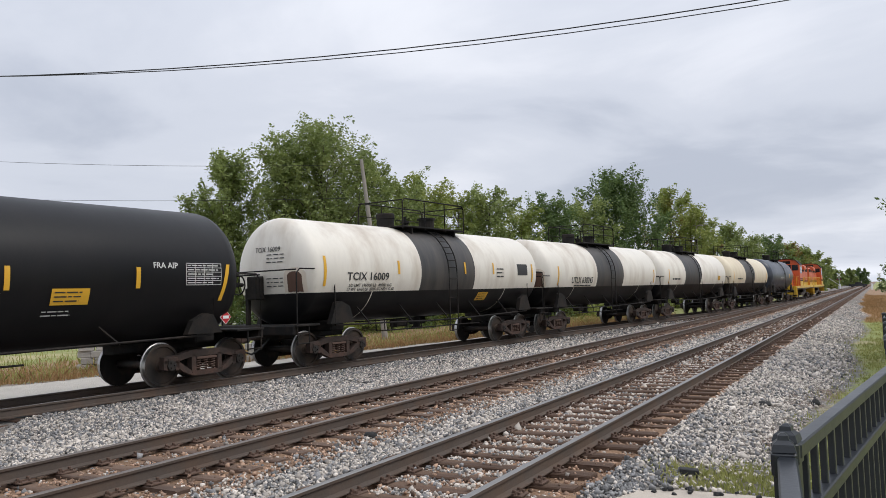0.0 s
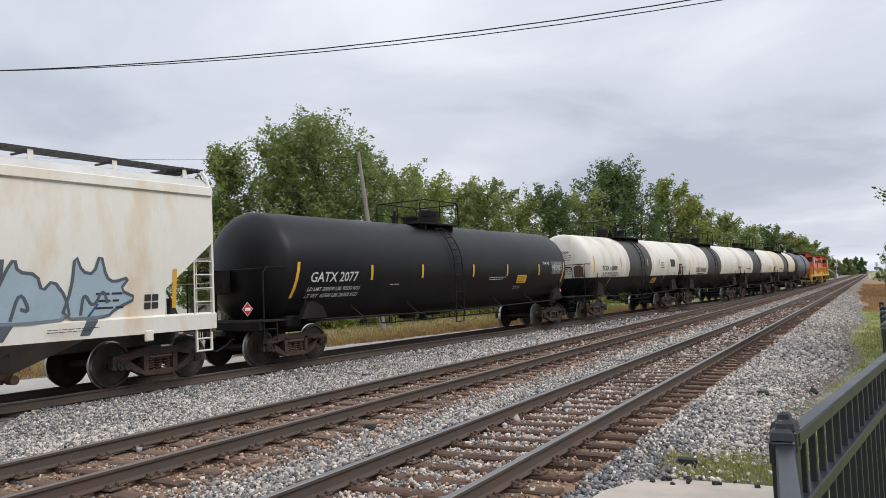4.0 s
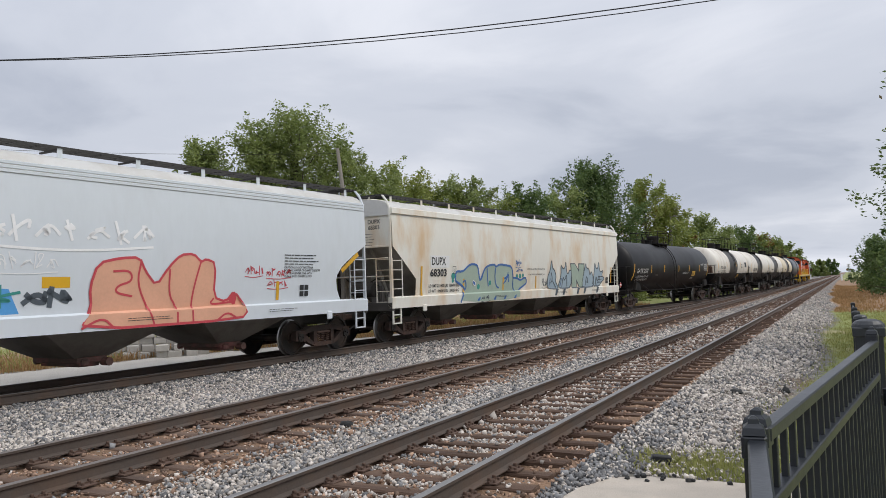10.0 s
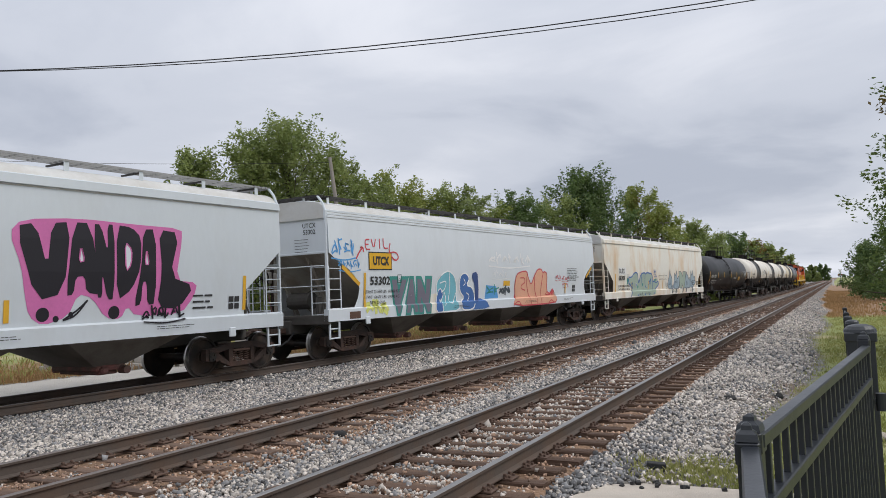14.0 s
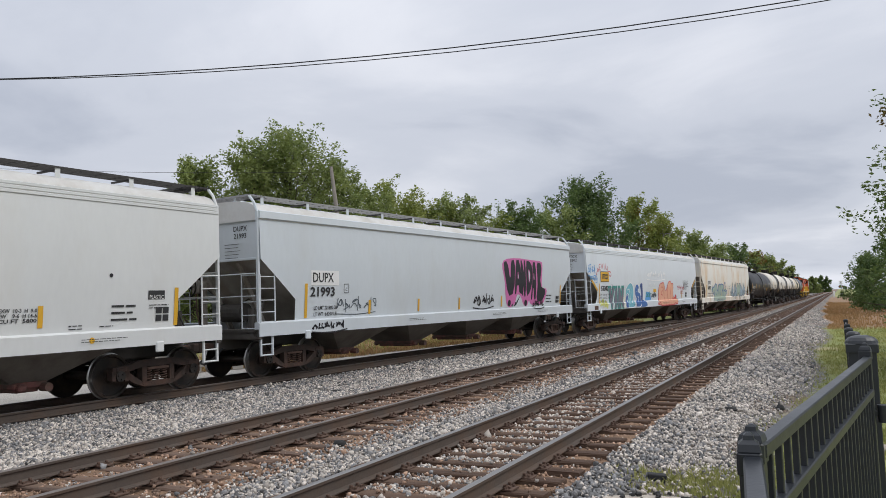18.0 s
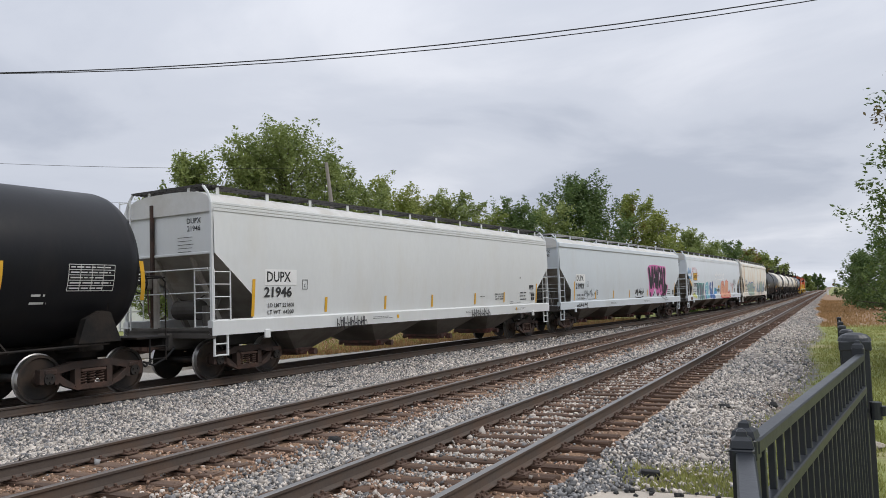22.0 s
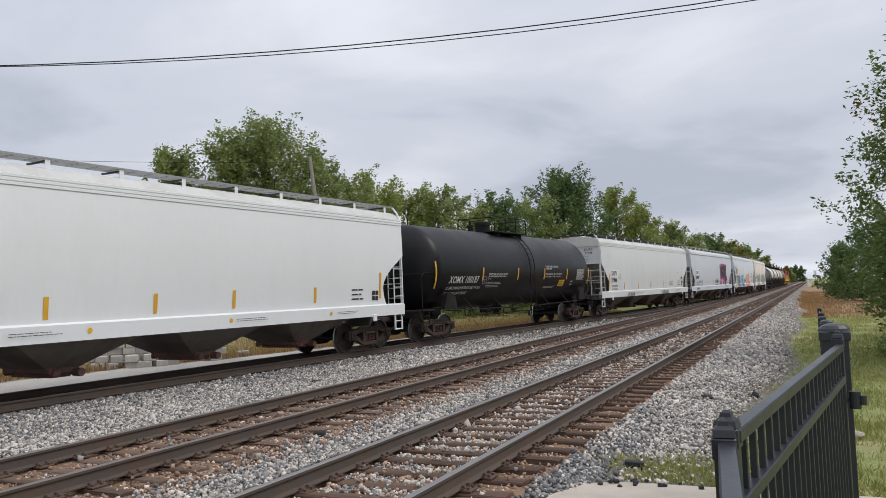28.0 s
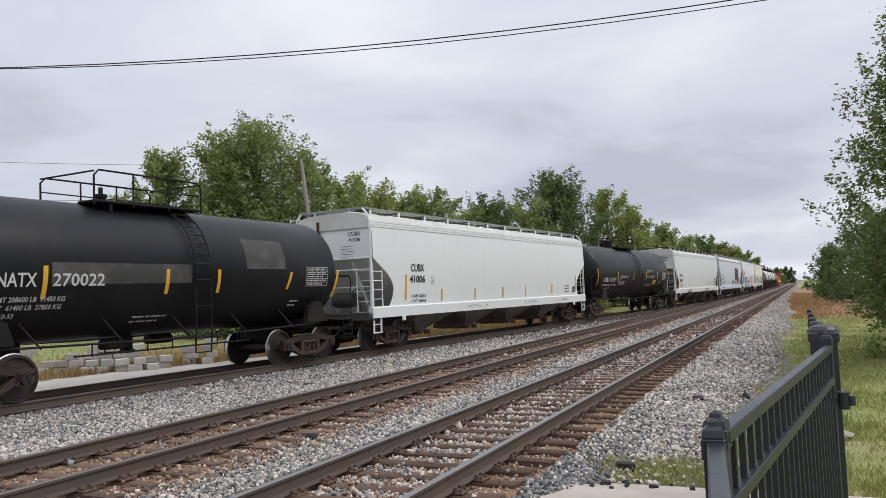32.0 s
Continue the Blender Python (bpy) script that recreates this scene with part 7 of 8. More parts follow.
add_car(tank_car, 36.2, dict(TANK_16009, head_stains=[(0.7, 1.15, 1.98, 2.6, "rust_run")], band=(-1.6, 1.6), label="white tank car with a dark band and brown stains", stripes=[(-5.6, 2.4, 0.8), (5.9, 2.4, 0.7)],
        marks=tank_marks([("text", "UTLX 630245", -3.2, 2.2, 0.38, 2.2), ("bars", -3.1, 1.98, 1.8, 0.16, 1)], "ink")))
add_car(tank_car, 50.2, dict(TANK_16009, band=(-2.6, 0.6), label="white tank car with a black band off its middle", stripes=[(-5.6, 2.4, 0.8)],
        marks=tank_marks([("bars", -4.1, 2.25, 1.8, 0.3, 1), ("panel", 4.6, 2.3, 0.5, 0.3, "stripe")], "ink")))
add_car(tank_car, 64.4, dict(TANK_16009, paint="tank_cream", band=(-1.9, 1.3), label="dusty cream tank car with a dark band", stripes=[(-5.6, 2.4, 0.8), (5.7, 2.4, 0.7)],
        marks=tank_marks([("bars", -3.6, 2.25, 1.8, 0.3, 1)], "ink")))
add_car(tank_car, 78.8, dict(half=6.6, r=1.5, zc=2.55, tc=10.2, paint="tank_blue", label="blue-black tank car with a yellow label", dome=0.3, platform=1.5, guard=0.75, stripes=[(5.2, 2.5, 0.5)],
        marks=tank_marks([("bars", -0.8, 2.3, 1.6, 0.3, 2), ("panel", 3.6, 2.5, 0.45, 0.4, "stripe")])))
TRAIN = []


def build_train():
    for kind, s0, spec in SPECS:
        TRAIN.append((kind(spec), s0, spec["tc"], spec.get("mid", sum(spec.get("trucks", (0, 0))) / 2)))
    first = locomotive(-1)
    second = locomotive(1)
    TRAIN.append((first, 95.8, 10.4, 0.0))
    TRAIN.append((second, 113.2, 10.4, 0.0))


build_train()


# ---- loose stone, fence, plants and the far things ----


def scatter_stones(name, spots, size, mat, label, seed):
    """Many small broken stones in one mesh: sharp, uneven six-sided chips."""
    rng = np.random.default_rng(seed)
    cube = np.array([(x, y, z) for x in (-1, 1) for y in (-1, 1) for z in (-1, 1)], float) * 0.72
    tri = np.array([(0, 1, 3), (0, 3, 2), (4, 6, 7), (4, 7, 5), (0, 4, 5), (0, 5, 1), (2, 3, 7), (2, 7, 6), (0, 2, 6), (0, 6, 4), (1, 5, 7), (1, 7, 3)])
    n = len(spots)
    s = size * rng.lognormal(0, 0.3, (n, 1, 1)) * rng.uniform(0.6, 1.35, (n, 1, 3))
    v = cube[None] * (1 + rng.uniform(-0.55, 0.35, (n, 8, 3))) * s
    a = rng.uniform(0, 2 * np.pi, (n, 3))
    for k, (i, j) in enumerate(((0, 1), (1, 2), (0, 2))):
        c, d = np.cos(a[:, k])[:, None], np.sin(a[:, k])[:, None]
        p, q = v[..., i] * c - v[..., j] * d, v[..., i] * d + v[..., j] * c
        v[..., i], v[..., j] = p, q
    v = v + spots[:, None, :]
    f = (tri[None] + np.arange(n)[:, None, None] * 8).reshape(-1, 3)
    me = bpy.data.meshes.new(name)
    me.vertices.add(n * 8)
    me.vertices.foreach_set("co", v.astype(np.float32).ravel())
    me.loops.add(len(f) * 3)
    me.loops.foreach_set("vertex_index", f.astype(np.int32).ravel())
    me.polygons.add(len(f))
    me.polygons.foreach_set("loop_start", np.arange(0, len(f) * 3, 3, dtype=np.int32))
    me.update(calc_edges=True)
    me.validate()
    me.materials.append(mat)
    return tagged(new(name, me), label, "ballast", kind="stuff")


def build_ballast():
    rng = np.random.default_rng(11)

    def spots(x0, x1, y0, y1, per):
        n = int((x1 - x0) * (y1 - y0) * per)
        x, y = rng.uniform(x0, x1, n), rng.uniform(y0, y1, n)
        return x, y

    xs, ys = [], []
    for y0, y1, per in ((3.5, 9, 760), (9, 14, 660), (14, 20, 420), (20, 30, 200), (30, 48, 80), (48, 90, 26)):
        x, y = spots(-10.8, 3.3, y0, y1, per)
        xs.append(x)
        ys.append(y)
    x, y = np.concatenate(xs), np.concatenate(ys)
    # only what the camera can see of the strip beside the rails
    keep = (x > siding_x(y) + 0.85) & (x > -1.05 * y - 0.5)
    for c in (0.0, MIDDLE_X):
        for s in (-1, 1):
            keep &= np.abs(x - c - s * GAUGE) > 0.085
    edge = EDGE(y)
    keep &= rng.uniform(0, 1, len(x)) < np.clip((edge + 0.25 - x) / 0.7, 0, 1)
    keep &= ~((x > 1.5) & (y < np.interp(x, [1.5, 1.62, 1.8, 2.1, 2.6, 4.6], [5.95, 7.15, 7.7, 8.0, 8.1, 8.1])))
    keep &= ~((x > 1.8) & (y < 9.3)) | (rng.uniform(0, 1, len(x)) < 0.22)
    keep &= (np.abs(np.abs(x) - 1.1) > 0.3) | (rng.uniform(0, 1, len(x)) < 0.45)
    keep &= (np.abs(x - MIDDLE_X) > 1.5) | (rng.uniform(0, 1, len(x)) < 0.5)
    x, y = x[keep], y[keep]
    # timber tops stay mostly bare between the rails of the near track
    on_tie = ((np.abs(x) < 1.3) & (np.abs((y - 1.2 + 0.26) % 0.52 - 0.26) < 0.125))
    on_tie |= ((np.abs(x - MIDDLE_X) < 1.3) & (np.abs((y - 1.2 + 0.26) % 0.52 - 0.26) < 0.09))
    go = ~on_tie | (rng.uniform(0, 1, len(x)) < np.where(np.abs(x) < 0.72, 0.09, 0.06))
    x, y = x[go], y[go]
    inside = (np.abs(x) < 1.35) | (np.abs(x - MIDDLE_X) < 1.35)
    z = lie(x, y) + rng.uniform(-0.005, 0.03, len(x)) + np.where(np.abs(x) < 0.75, 0.002, np.where(inside, -0.012, 0.012)) + 0.035 * on_tie[go]
    P = np.stack([x, y, z], -1)
    patch_ = np.sin(x * 1.3 + 1.7 * np.sin(y * 0.5)) * np.sin(y * 0.6 + x * 0.4) + rng.normal(0, 0.5, len(x))
    rust = inside & (rng.uniform(0, 1, len(x)) < np.where(np.abs(x - MIDDLE_X) < 1.35, 0.75, np.where(np.abs(x) < 0.72, 0.25, 0.85)))
    rust |= (x > MIDDLE_X + 1.2) & (x < MIDDLE_X + 1.75) & (rng.uniform(0, 1, len(x)) < 0.4)
    lot = rng.uniform(0, 1, len(x))
    dark = ~rust & ((patch_ > 1.25) | ((x > 1.15) & (x < 2.0) & (y < 11) & (lot < np.interp(y, [8, 11], [0.75, 0.3]))) | ((x < siding_x(y) + 2.0) & (lot < 0.55)) | ((x < -1.0) & (lot < np.where(x < MIDDLE_X - 1.4, 0.3, 0.36))) | (lot < 0.14))
    pale = ~rust & ~dark
    scatter_stones("ballast_stones", P[pale], np.where(P[pale][:, 1] < 20, 0.0185, 0.027)[:, None, None], M["stone"], "loose pale grey limestone ballast", 1)
    scatter_stones("ballast_stones", P[dark], np.where(P[dark][:, 1] < 20, 0.0200, 0.027)[:, None, None], M["stone_dark"], "loose blue-grey ballast", 2)
    scatter_stones("ballast_stones", P[rust], np.where(P[rust][:, 1] < 20, 0.0175, 0.026)[:, None, None], M["stone_rust"], "rust-dusted ballast between the rails", 3)


build_ballast()


def lump(name, x, y, s, mat, label, category, seed):
    g = Geo()
    rng = random.Random(seed)
    vs = []
    for i in range(7):
        for j in range(10):
            a, b = math.pi * (i + 0.5) / 7, 2 * math.pi * j / 10
            q = 1 + rng.uniform(-0.2, 0.2)
            vs.append((x + s[0] * math.sin(a) * math.cos(b) * q, y + s[1] * math.sin(a) * math.sin(b) * q, float(lie(x, y)) + s[2] * (0.7 + math.cos(a) * q)))
    fs = [(i * 10 + j, i * 10 + (j + 1) % 10, (i + 1) * 10 + (j + 1) % 10, (i + 1) * 10 + j) for i in range(6) for j in range(10)] + [tuple(range(10)), tuple(range(60, 70))]
    g.add(vs, fs)
    return single(name, g, mat, label, category, smooth=60)


lump("slag_lump", -2.49, 9.28, (0.12, 0.07, 0.045), M["rock"], "dark lump of slag lying on the ballast", "rock", 1)
lump("slag_lump", -6.55, 8.8, (0.12, 0.06, 0.035), M["rock"], "dark flat lump on the ballast", "rock", 2)
lump("slag_lump", -6.64, 15.2, (0.22, 0.09, 0.04), M["rock"], "dark scrap on the ballast beside the siding", "rock", 3)
lump("slag_lump", 2.14, 14.5, (0.12, 0.07, 0.05), M["rock"], "dark broken stone on the ballast shoulder", "rock", 4)
lump("stone_lump", 2.86, 15.6, (0.07, 0.07, 0.07), M["rock"], "dark lump at the edge of the ballast", "rock", 5)


def build_pad():
    g = Geo()
    z = -0.30
    outline = [(1.5, 6.0), (1.62, 7.2), (1.8, 7.75), (2.1, 8.05), (2.6, 8.15), (4.6, 8.1), (4.6, 4.0), (1.5, 4.0)]
    n = len(outline)
    low = [float(lie(x, y)) + 0.03 for x, y in outline]
    zz = [max(q, w) for q, w in zip([z + 0.03, z, z, z - 0.01, z - 0.01, z + 0.02, z + 0.12, z + 0.12], low)]
    g.add([(x, y, q) for (x, y), q in zip(outline, zz)] + [(x, y, q - 0.2) for (x, y), q in zip(outline, zz)], [tuple(range(n))] + [(i, (i + 1) % n, n + (i + 1) % n, n + i) for i in range(n)])
    single("concrete_path", g, M["concrete"], "end of a pale worn concrete path at the ballast", "path", kind="structure")
    lump("pale_stone", 4.33, 12.3, (0.17, 0.11, 0.07), M["concrete"], "pale rounded stone lying on the grass", "rock", 9)
    g = Geo()
    g.box((2.05, 8.78, -0.29), (0.2, 0.1, 0.11), 0.008, Euler((0.05, 0.1, 0.3)).to_matrix())
    single("loose_brick", g, M["rock"], "dark loose brick lying in weeds by the path", "brick")


build_pad()


def build_crumbs():
    """Dark chips of stone scattered on the worn end of the path."""
    rng = random.Random(8)
    for k in range(16):
        x, y = rng.uniform(1.9, 3.4), 8.06 - abs(rng.gauss(0, 0.22))
        g = Geo()
        q = rng.uniform(0.012, 0.024)
        g.box((x, y, -0.262), (q * 2.2, q * 1.8, q * 1.6), 0.004, Euler((rng.uniform(-.4, .4), rng.uniform(-.4, .4), rng.uniform(0, 3))).to_matrix())
        single("stone_chip", g, M["rock"], "dark stone chip lying on the concrete path", "stone", "stone chips on the path")


build_crumbs()


def fence_panel(parent, a, b, z_top, height, posts=True, spacing=0.118):
    a, b = Vector((*a, 0)), Vector((*b, 0))
    d = b - a
    ang = math.atan2(d.y, d.x)
    rot = Euler((0, 0, ang)).to_matrix()
    mid_ = (a + b) / 2
    for z in (z_top - 0.02, z_top - 0.188, z_top - height + 0.14):
        g = Geo()
        g.box((mid_.x, mid_.y, z), (d.length, 0.04, 0.036), 0.004, rot)
        part("fence_rail", g, M["fence"], parent)
    n = int(d.length / spacing)
    me = picket_mesh(height - 0.06)
    for i in range(1, n):
        p = a + d * (i / n)
        o = part("picket", me, None, parent)
        o.matrix_basis = pose(p.x, p.y, z_top - 0.03, 0, 0, math.degrees(ang))


@functools.lru_cache(maxsize=None)
def picket_mesh(h):
    g = Geo()
    g.box((0, 0, -h / 2), (0.018, 0.018, h), 0.002)
    return g.mesh("picket", M["fence"])


def fence_post(parent, x, y, z_top, w, h, dome=False, turn=0.0):
    g = Geo()
    rot = Euler((0, 0, radians(turn))).to_matrix()
    g.box((x, y, z_top - h / 2 - 0.05), (w, w, h), 0.004, rot)
    p = part("post", g, M["fence"], parent)
    g = Geo()
    e = w * 1.16
    g.box((x, y, z_top - 0.055), (e, e, 0.055), 0.006, rot)
    if dome:
        prof = [(z_top - 0.03, e * 0.53), (z_top - 0.012, e * 0.50), (z_top + 0.006, e * 0.40), (z_top + 0.016, e * 0.22), (z_top + 0.018, 0.01)]
        g.revolve(prof, "z", 20, (x, y, 0))
    else:
        k = len(g.v)
        for zz, q in ((z_top - 0.028, 0.94), (z_top - 0.012, 0.8), (z_top - 0.004, 0.45), (z_top + 0.006, 0.4), (z_top + 0.012, 0.12)):
            for u, v in ((-1, -1), (1, -1), (1, 1), (-1, 1)):
                w3 = rot @ Vector((u * e / 2 * q, v * e / 2 * q, 0))
                g.v.append((x + w3.x, y + w3.y, zz))
        for i in range(4):
            for j in range(4):
                g.f.append((k + i * 4 + j, k + i * 4 + (j + 1) % 4, k + (i + 1) * 4 + (j + 1) % 4, k + (i + 1) * 4 + j))
                g.m.append(0)
        g.f.append((k + 16, k + 17, k + 18, k + 19))
        g.m.append(0)
    part("cap", g, M["fence"], p)
    return p


P1, P2 = (3.768, 2.0), (4.075, 4.66)


def build_fence():
    z = 1.365
    f = thing("metal_fence", "black steel picket fence section beside the path", "fence", "fence sections")
    fence_panel(f, (3.772, 1.84), (4.04, -0.55), z, 1.2)
    fence_post(f, 3.764, 1.857, z + 0.035, 0.046, 1.5, turn=6)
    gt = thing("metal_gate", "black steel picket gate with a latch", "gate")
    fence_panel(gt, P1, P2, z, 1.2)
    a = math.degrees(math.atan2(P2[1] - P1[1], P2[0] - P1[0])) - 90
    fence_post(gt, P1[0] - 0.012, P1[1] + 0.01, z + 0.03, 0.052, 1.52, turn=a)
    fence_post(gt, P2[0] - 0.01, P2[1], z + 0.058, 0.052, 1.57, turn=a)
    g = Geo()
    g.box((P2[0] + 0.03, P2[1] + 0.02, z - 0.30), (0.06, 0.025, 0.026), 0.004)
    g.cyl((P2[0] + 0.055, P2[1] + 0.02, z - 0.345), (P2[0] + 0.055, P2[1] + 0.02, z - 0.255), 0.03, 14)
    g.cyl((P2[0] + 0.09, P2[1] + 0.02, z - 0.325), (P2[0] + 0.09, P2[1] + 0.02, z - 0.275), 0.022, 14)
    part("latch", g, M["fence"], gt, "round black gate latch")
    g = Geo()
    m_ = (P1[0] * 0.31 + P2[0] * 0.69, P1[1] * 0.31 + P2[1] * 0.69)
    g.add([(m_[0] - 0.024, m_[1] - 0.03, z - 0.16), (m_[0] - 0.024, m_[1] + 0.03, z - 0.16), (m_[0] - 0.024, m_[1] + 0.035, z - 0.195), (m_[0] - 0.024, m_[1] - 0.02, z - 0.205)], [(0, 1, 2, 3)])
    part("paint_chip", g, M["leaf_light"], gt, "pale yellow-green scuff")
    f = thing("metal_fence", "black steel fence with domed posts running along the tracks", "fence", "fence sections")
    line = [(4.06, 5.15, 1.43), (4.10, 12.2, 1.11), (4.10, 19.5, 0.84), (4.12, 27.0, 0.62), (4.12, 34.5, 0.5)]
    for (x, y, q) in line:
        fence_post(f, x, y, q, 0.145, 1.5, dome=True)
    for p, q in zip(line, line[1:]):
        for k in range(3):
            a = [p[i] + (q[i] - p[i]) * k / 3 for i in range(3)]
            b = [p[i] + (q[i] - p[i]) * (k + 1) / 3 for i in range(3)]
            fence_panel(f, a[:2], b[:2], min(a[2], b[2]) - 0.10, 1.15, spacing=0.2)


build_fence()


def leaves_mesh(name, centres, size, mat, seed, lean=0.4):
    """Many small two-sided leaf sprays (two crossed kinked quads each) in one mesh."""
    rng = np.random.default_rng(seed)
    n = len(centres)
    a = rng.normal(0, 1, (n, 3))
    a[:, 2] *= 0.6
    a /= np.linalg.norm(a, axis=1, keepdims=True)
    b = np.cross(a, rng.normal(0, 1, (n, 3)))
    b /= np.linalg.norm(b, axis=1, keepdims=True)
    c = np.cross(a, b)
    s = size * rng.uniform(0.6, 1.35, (n, 1))
    w = s * rng.uniform(0.28, 0.5, (n, 1))
    tip, base = centres + a * s, centres - a * s * 0.8
    v = np.stack([base, centres + b * w - c * w * 0.3, tip, centres - b * w - c * w * 0.3], 1)
    v[:, :, 2] -= (np.abs(v[:, :, 2] - centres[:, None, 2]) * 0.12)
    f = np.arange(n * 4).reshape(n, 4)
    me = bpy.data.meshes.new(name)
    me.vertices.add(n * 4)
    me.vertices.foreach_set("co", v.astype(np.float32).ravel())
    me.loops.add(n * 4)
    me.loops.foreach_set("vertex_index", f.astype(np.int32).ravel())
    me.polygons.add(n)
    me.polygons.foreach_set("loop_start", np.arange(0, n * 4, 4, dtype=np.int32))
    me.update(calc_edges=True)
    me.validate()
    me.materials.append(mat)
    return me


def tree(x, y, height, radius, leaf, label, seed, leaf_size=0.16, count=9000, low=0.25, lobes=26, lean=(0, 0), squash=1.0, name="tree", turning=0.0, tuft=1.0, fine=0.6, more=2.6, spread=(0.35, 1.32)):
    """Trunk, rising limbs and twigs; the leaves sit in pointed tufts along the twigs, so that the outline is ragged and open."""
    rng = np.random.default_rng(seed)
    z0 = float(lie(x, y)) - 0.1
    t = thing(name, label, "tree" if name == "tree" else "bush", "trees along the railway", pose(x, y, z0))
    g = Geo()
    tr = max(0.05, height * 0.022)
    us = np.linspace(0, 1, 8)
    spine = np.array([(lean[0] * u * height + 0.12 * math.sin(u * 5 + seed), lean[1] * u * height + 0.12 * math.cos(u * 4 + seed), u * height * 0.88) for u in us])
    g.tube([tuple(q) for q in spine], [tr * (1.25 - u) for u in np.linspace(0, 1.12, 8)], 9)
    part("trunk", g, M["bark"], t)
    limbs = Geo()
    roots, ways, lengths = [], [], []
    lobes = int(lobes * 1.5)
    for k in range(lobes):
        u = low + (1 - low) * ((k + rng.uniform(0, 1)) / lobes)
        env = math.sin(math.pi * min(1.0, (1.06 - u) / (1.06 - low) * 0.62 + 0.06)) if name == "tree" else math.sqrt(max(0.05, 1 - u * u * 0.9))
        a = k * 2.399 + rng.uniform(-0.4, 0.4)
        rr = radius * env * rng.uniform(*spread)
        zb = max(0.06 * height, u * height - rr * rng.uniform(0.5, 1.1) - 0.05 * height)
        stem = np.array([np.interp(zb, spine[:, 2], spine[:, i]) for i in range(3)])
        out = np.array([math.cos(a), math.sin(a) * squash, 0.0])
        tip = stem + out * rr + np.array([0, 0, u * height - zb])
        bend = stem + out * rr * 0.62 + np.array([0, 0, (u * height - zb) * 0.32])
        line = [stem * (1 - v) ** 2 + bend * 2 * v * (1 - v) + tip * v * v for v in (0, 0.35, 0.7, 1)]
        limbs.tube([tuple(q) for q in line], [tr * 0.42 * (1.1 - u) + 0.012, tr * 0.3 * (1.1 - u) + 0.01, tr * 0.16 * (1.1 - u) + 0.008, 0.006], 5)
        for v in np.concatenate([rng.uniform(0.22, 1.0, 15), [1.0, 0.97, 0.93]]):
            here = stem * (1 - v) ** 2 + bend * 2 * v * (1 - v) + tip * v * v
            way = (bend - stem) * (1 - v) + (tip - bend) * v
            way = way / (np.linalg.norm(way) + 1e-6) * 0.6 + rng.normal(0, 0.6, 3) + np.array([0, 0, 0.16])
            roots.append(here)
            ways.append(way / np.linalg.norm(way))
            lengths.append(tuft * (0.3 + 0.5 * radius / 3) * rng.uniform(0.65, 1.6))
    part("branching", limbs, M["bark"], t, kind="stuff")
    roots, ways, lengths = np.array(roots), np.array(ways), np.array(lengths)
    count, leaf_size = int(count * more), leaf_size * fine
    pick = rng.choice(len(roots), count, p=lengths / lengths.sum())
    far = rng.uniform(0, 1, count) ** 0.85
    wide = (0.5 * lengths[pick] * (1.0 - 0.7 * far))[:, None]
    pts = roots[pick] + ways[pick] * (far * lengths[pick])[:, None] + rng.normal(0, 0.5, (count, 3)) * wide
    pts[:, 2] = np.maximum(pts[:, 2], 0.1)
    if turning:
        sel = rng.uniform(0, 1, len(roots))[pick] < turning
        part("turning_leaves", leaves_mesh("turning_leaves", pts[sel], leaf_size, M["leaf_turn"], seed + 1), None, t, "yellow and brown leaves")
        pts = pts[~sel]
    part("crown", leaves_mesh("crown", pts, leaf_size, M[leaf], seed), None, t)
    return t


def polar(az, d):
    return 3.96 + d * math.sin(radians(az)), d * math.cos(radians(az))


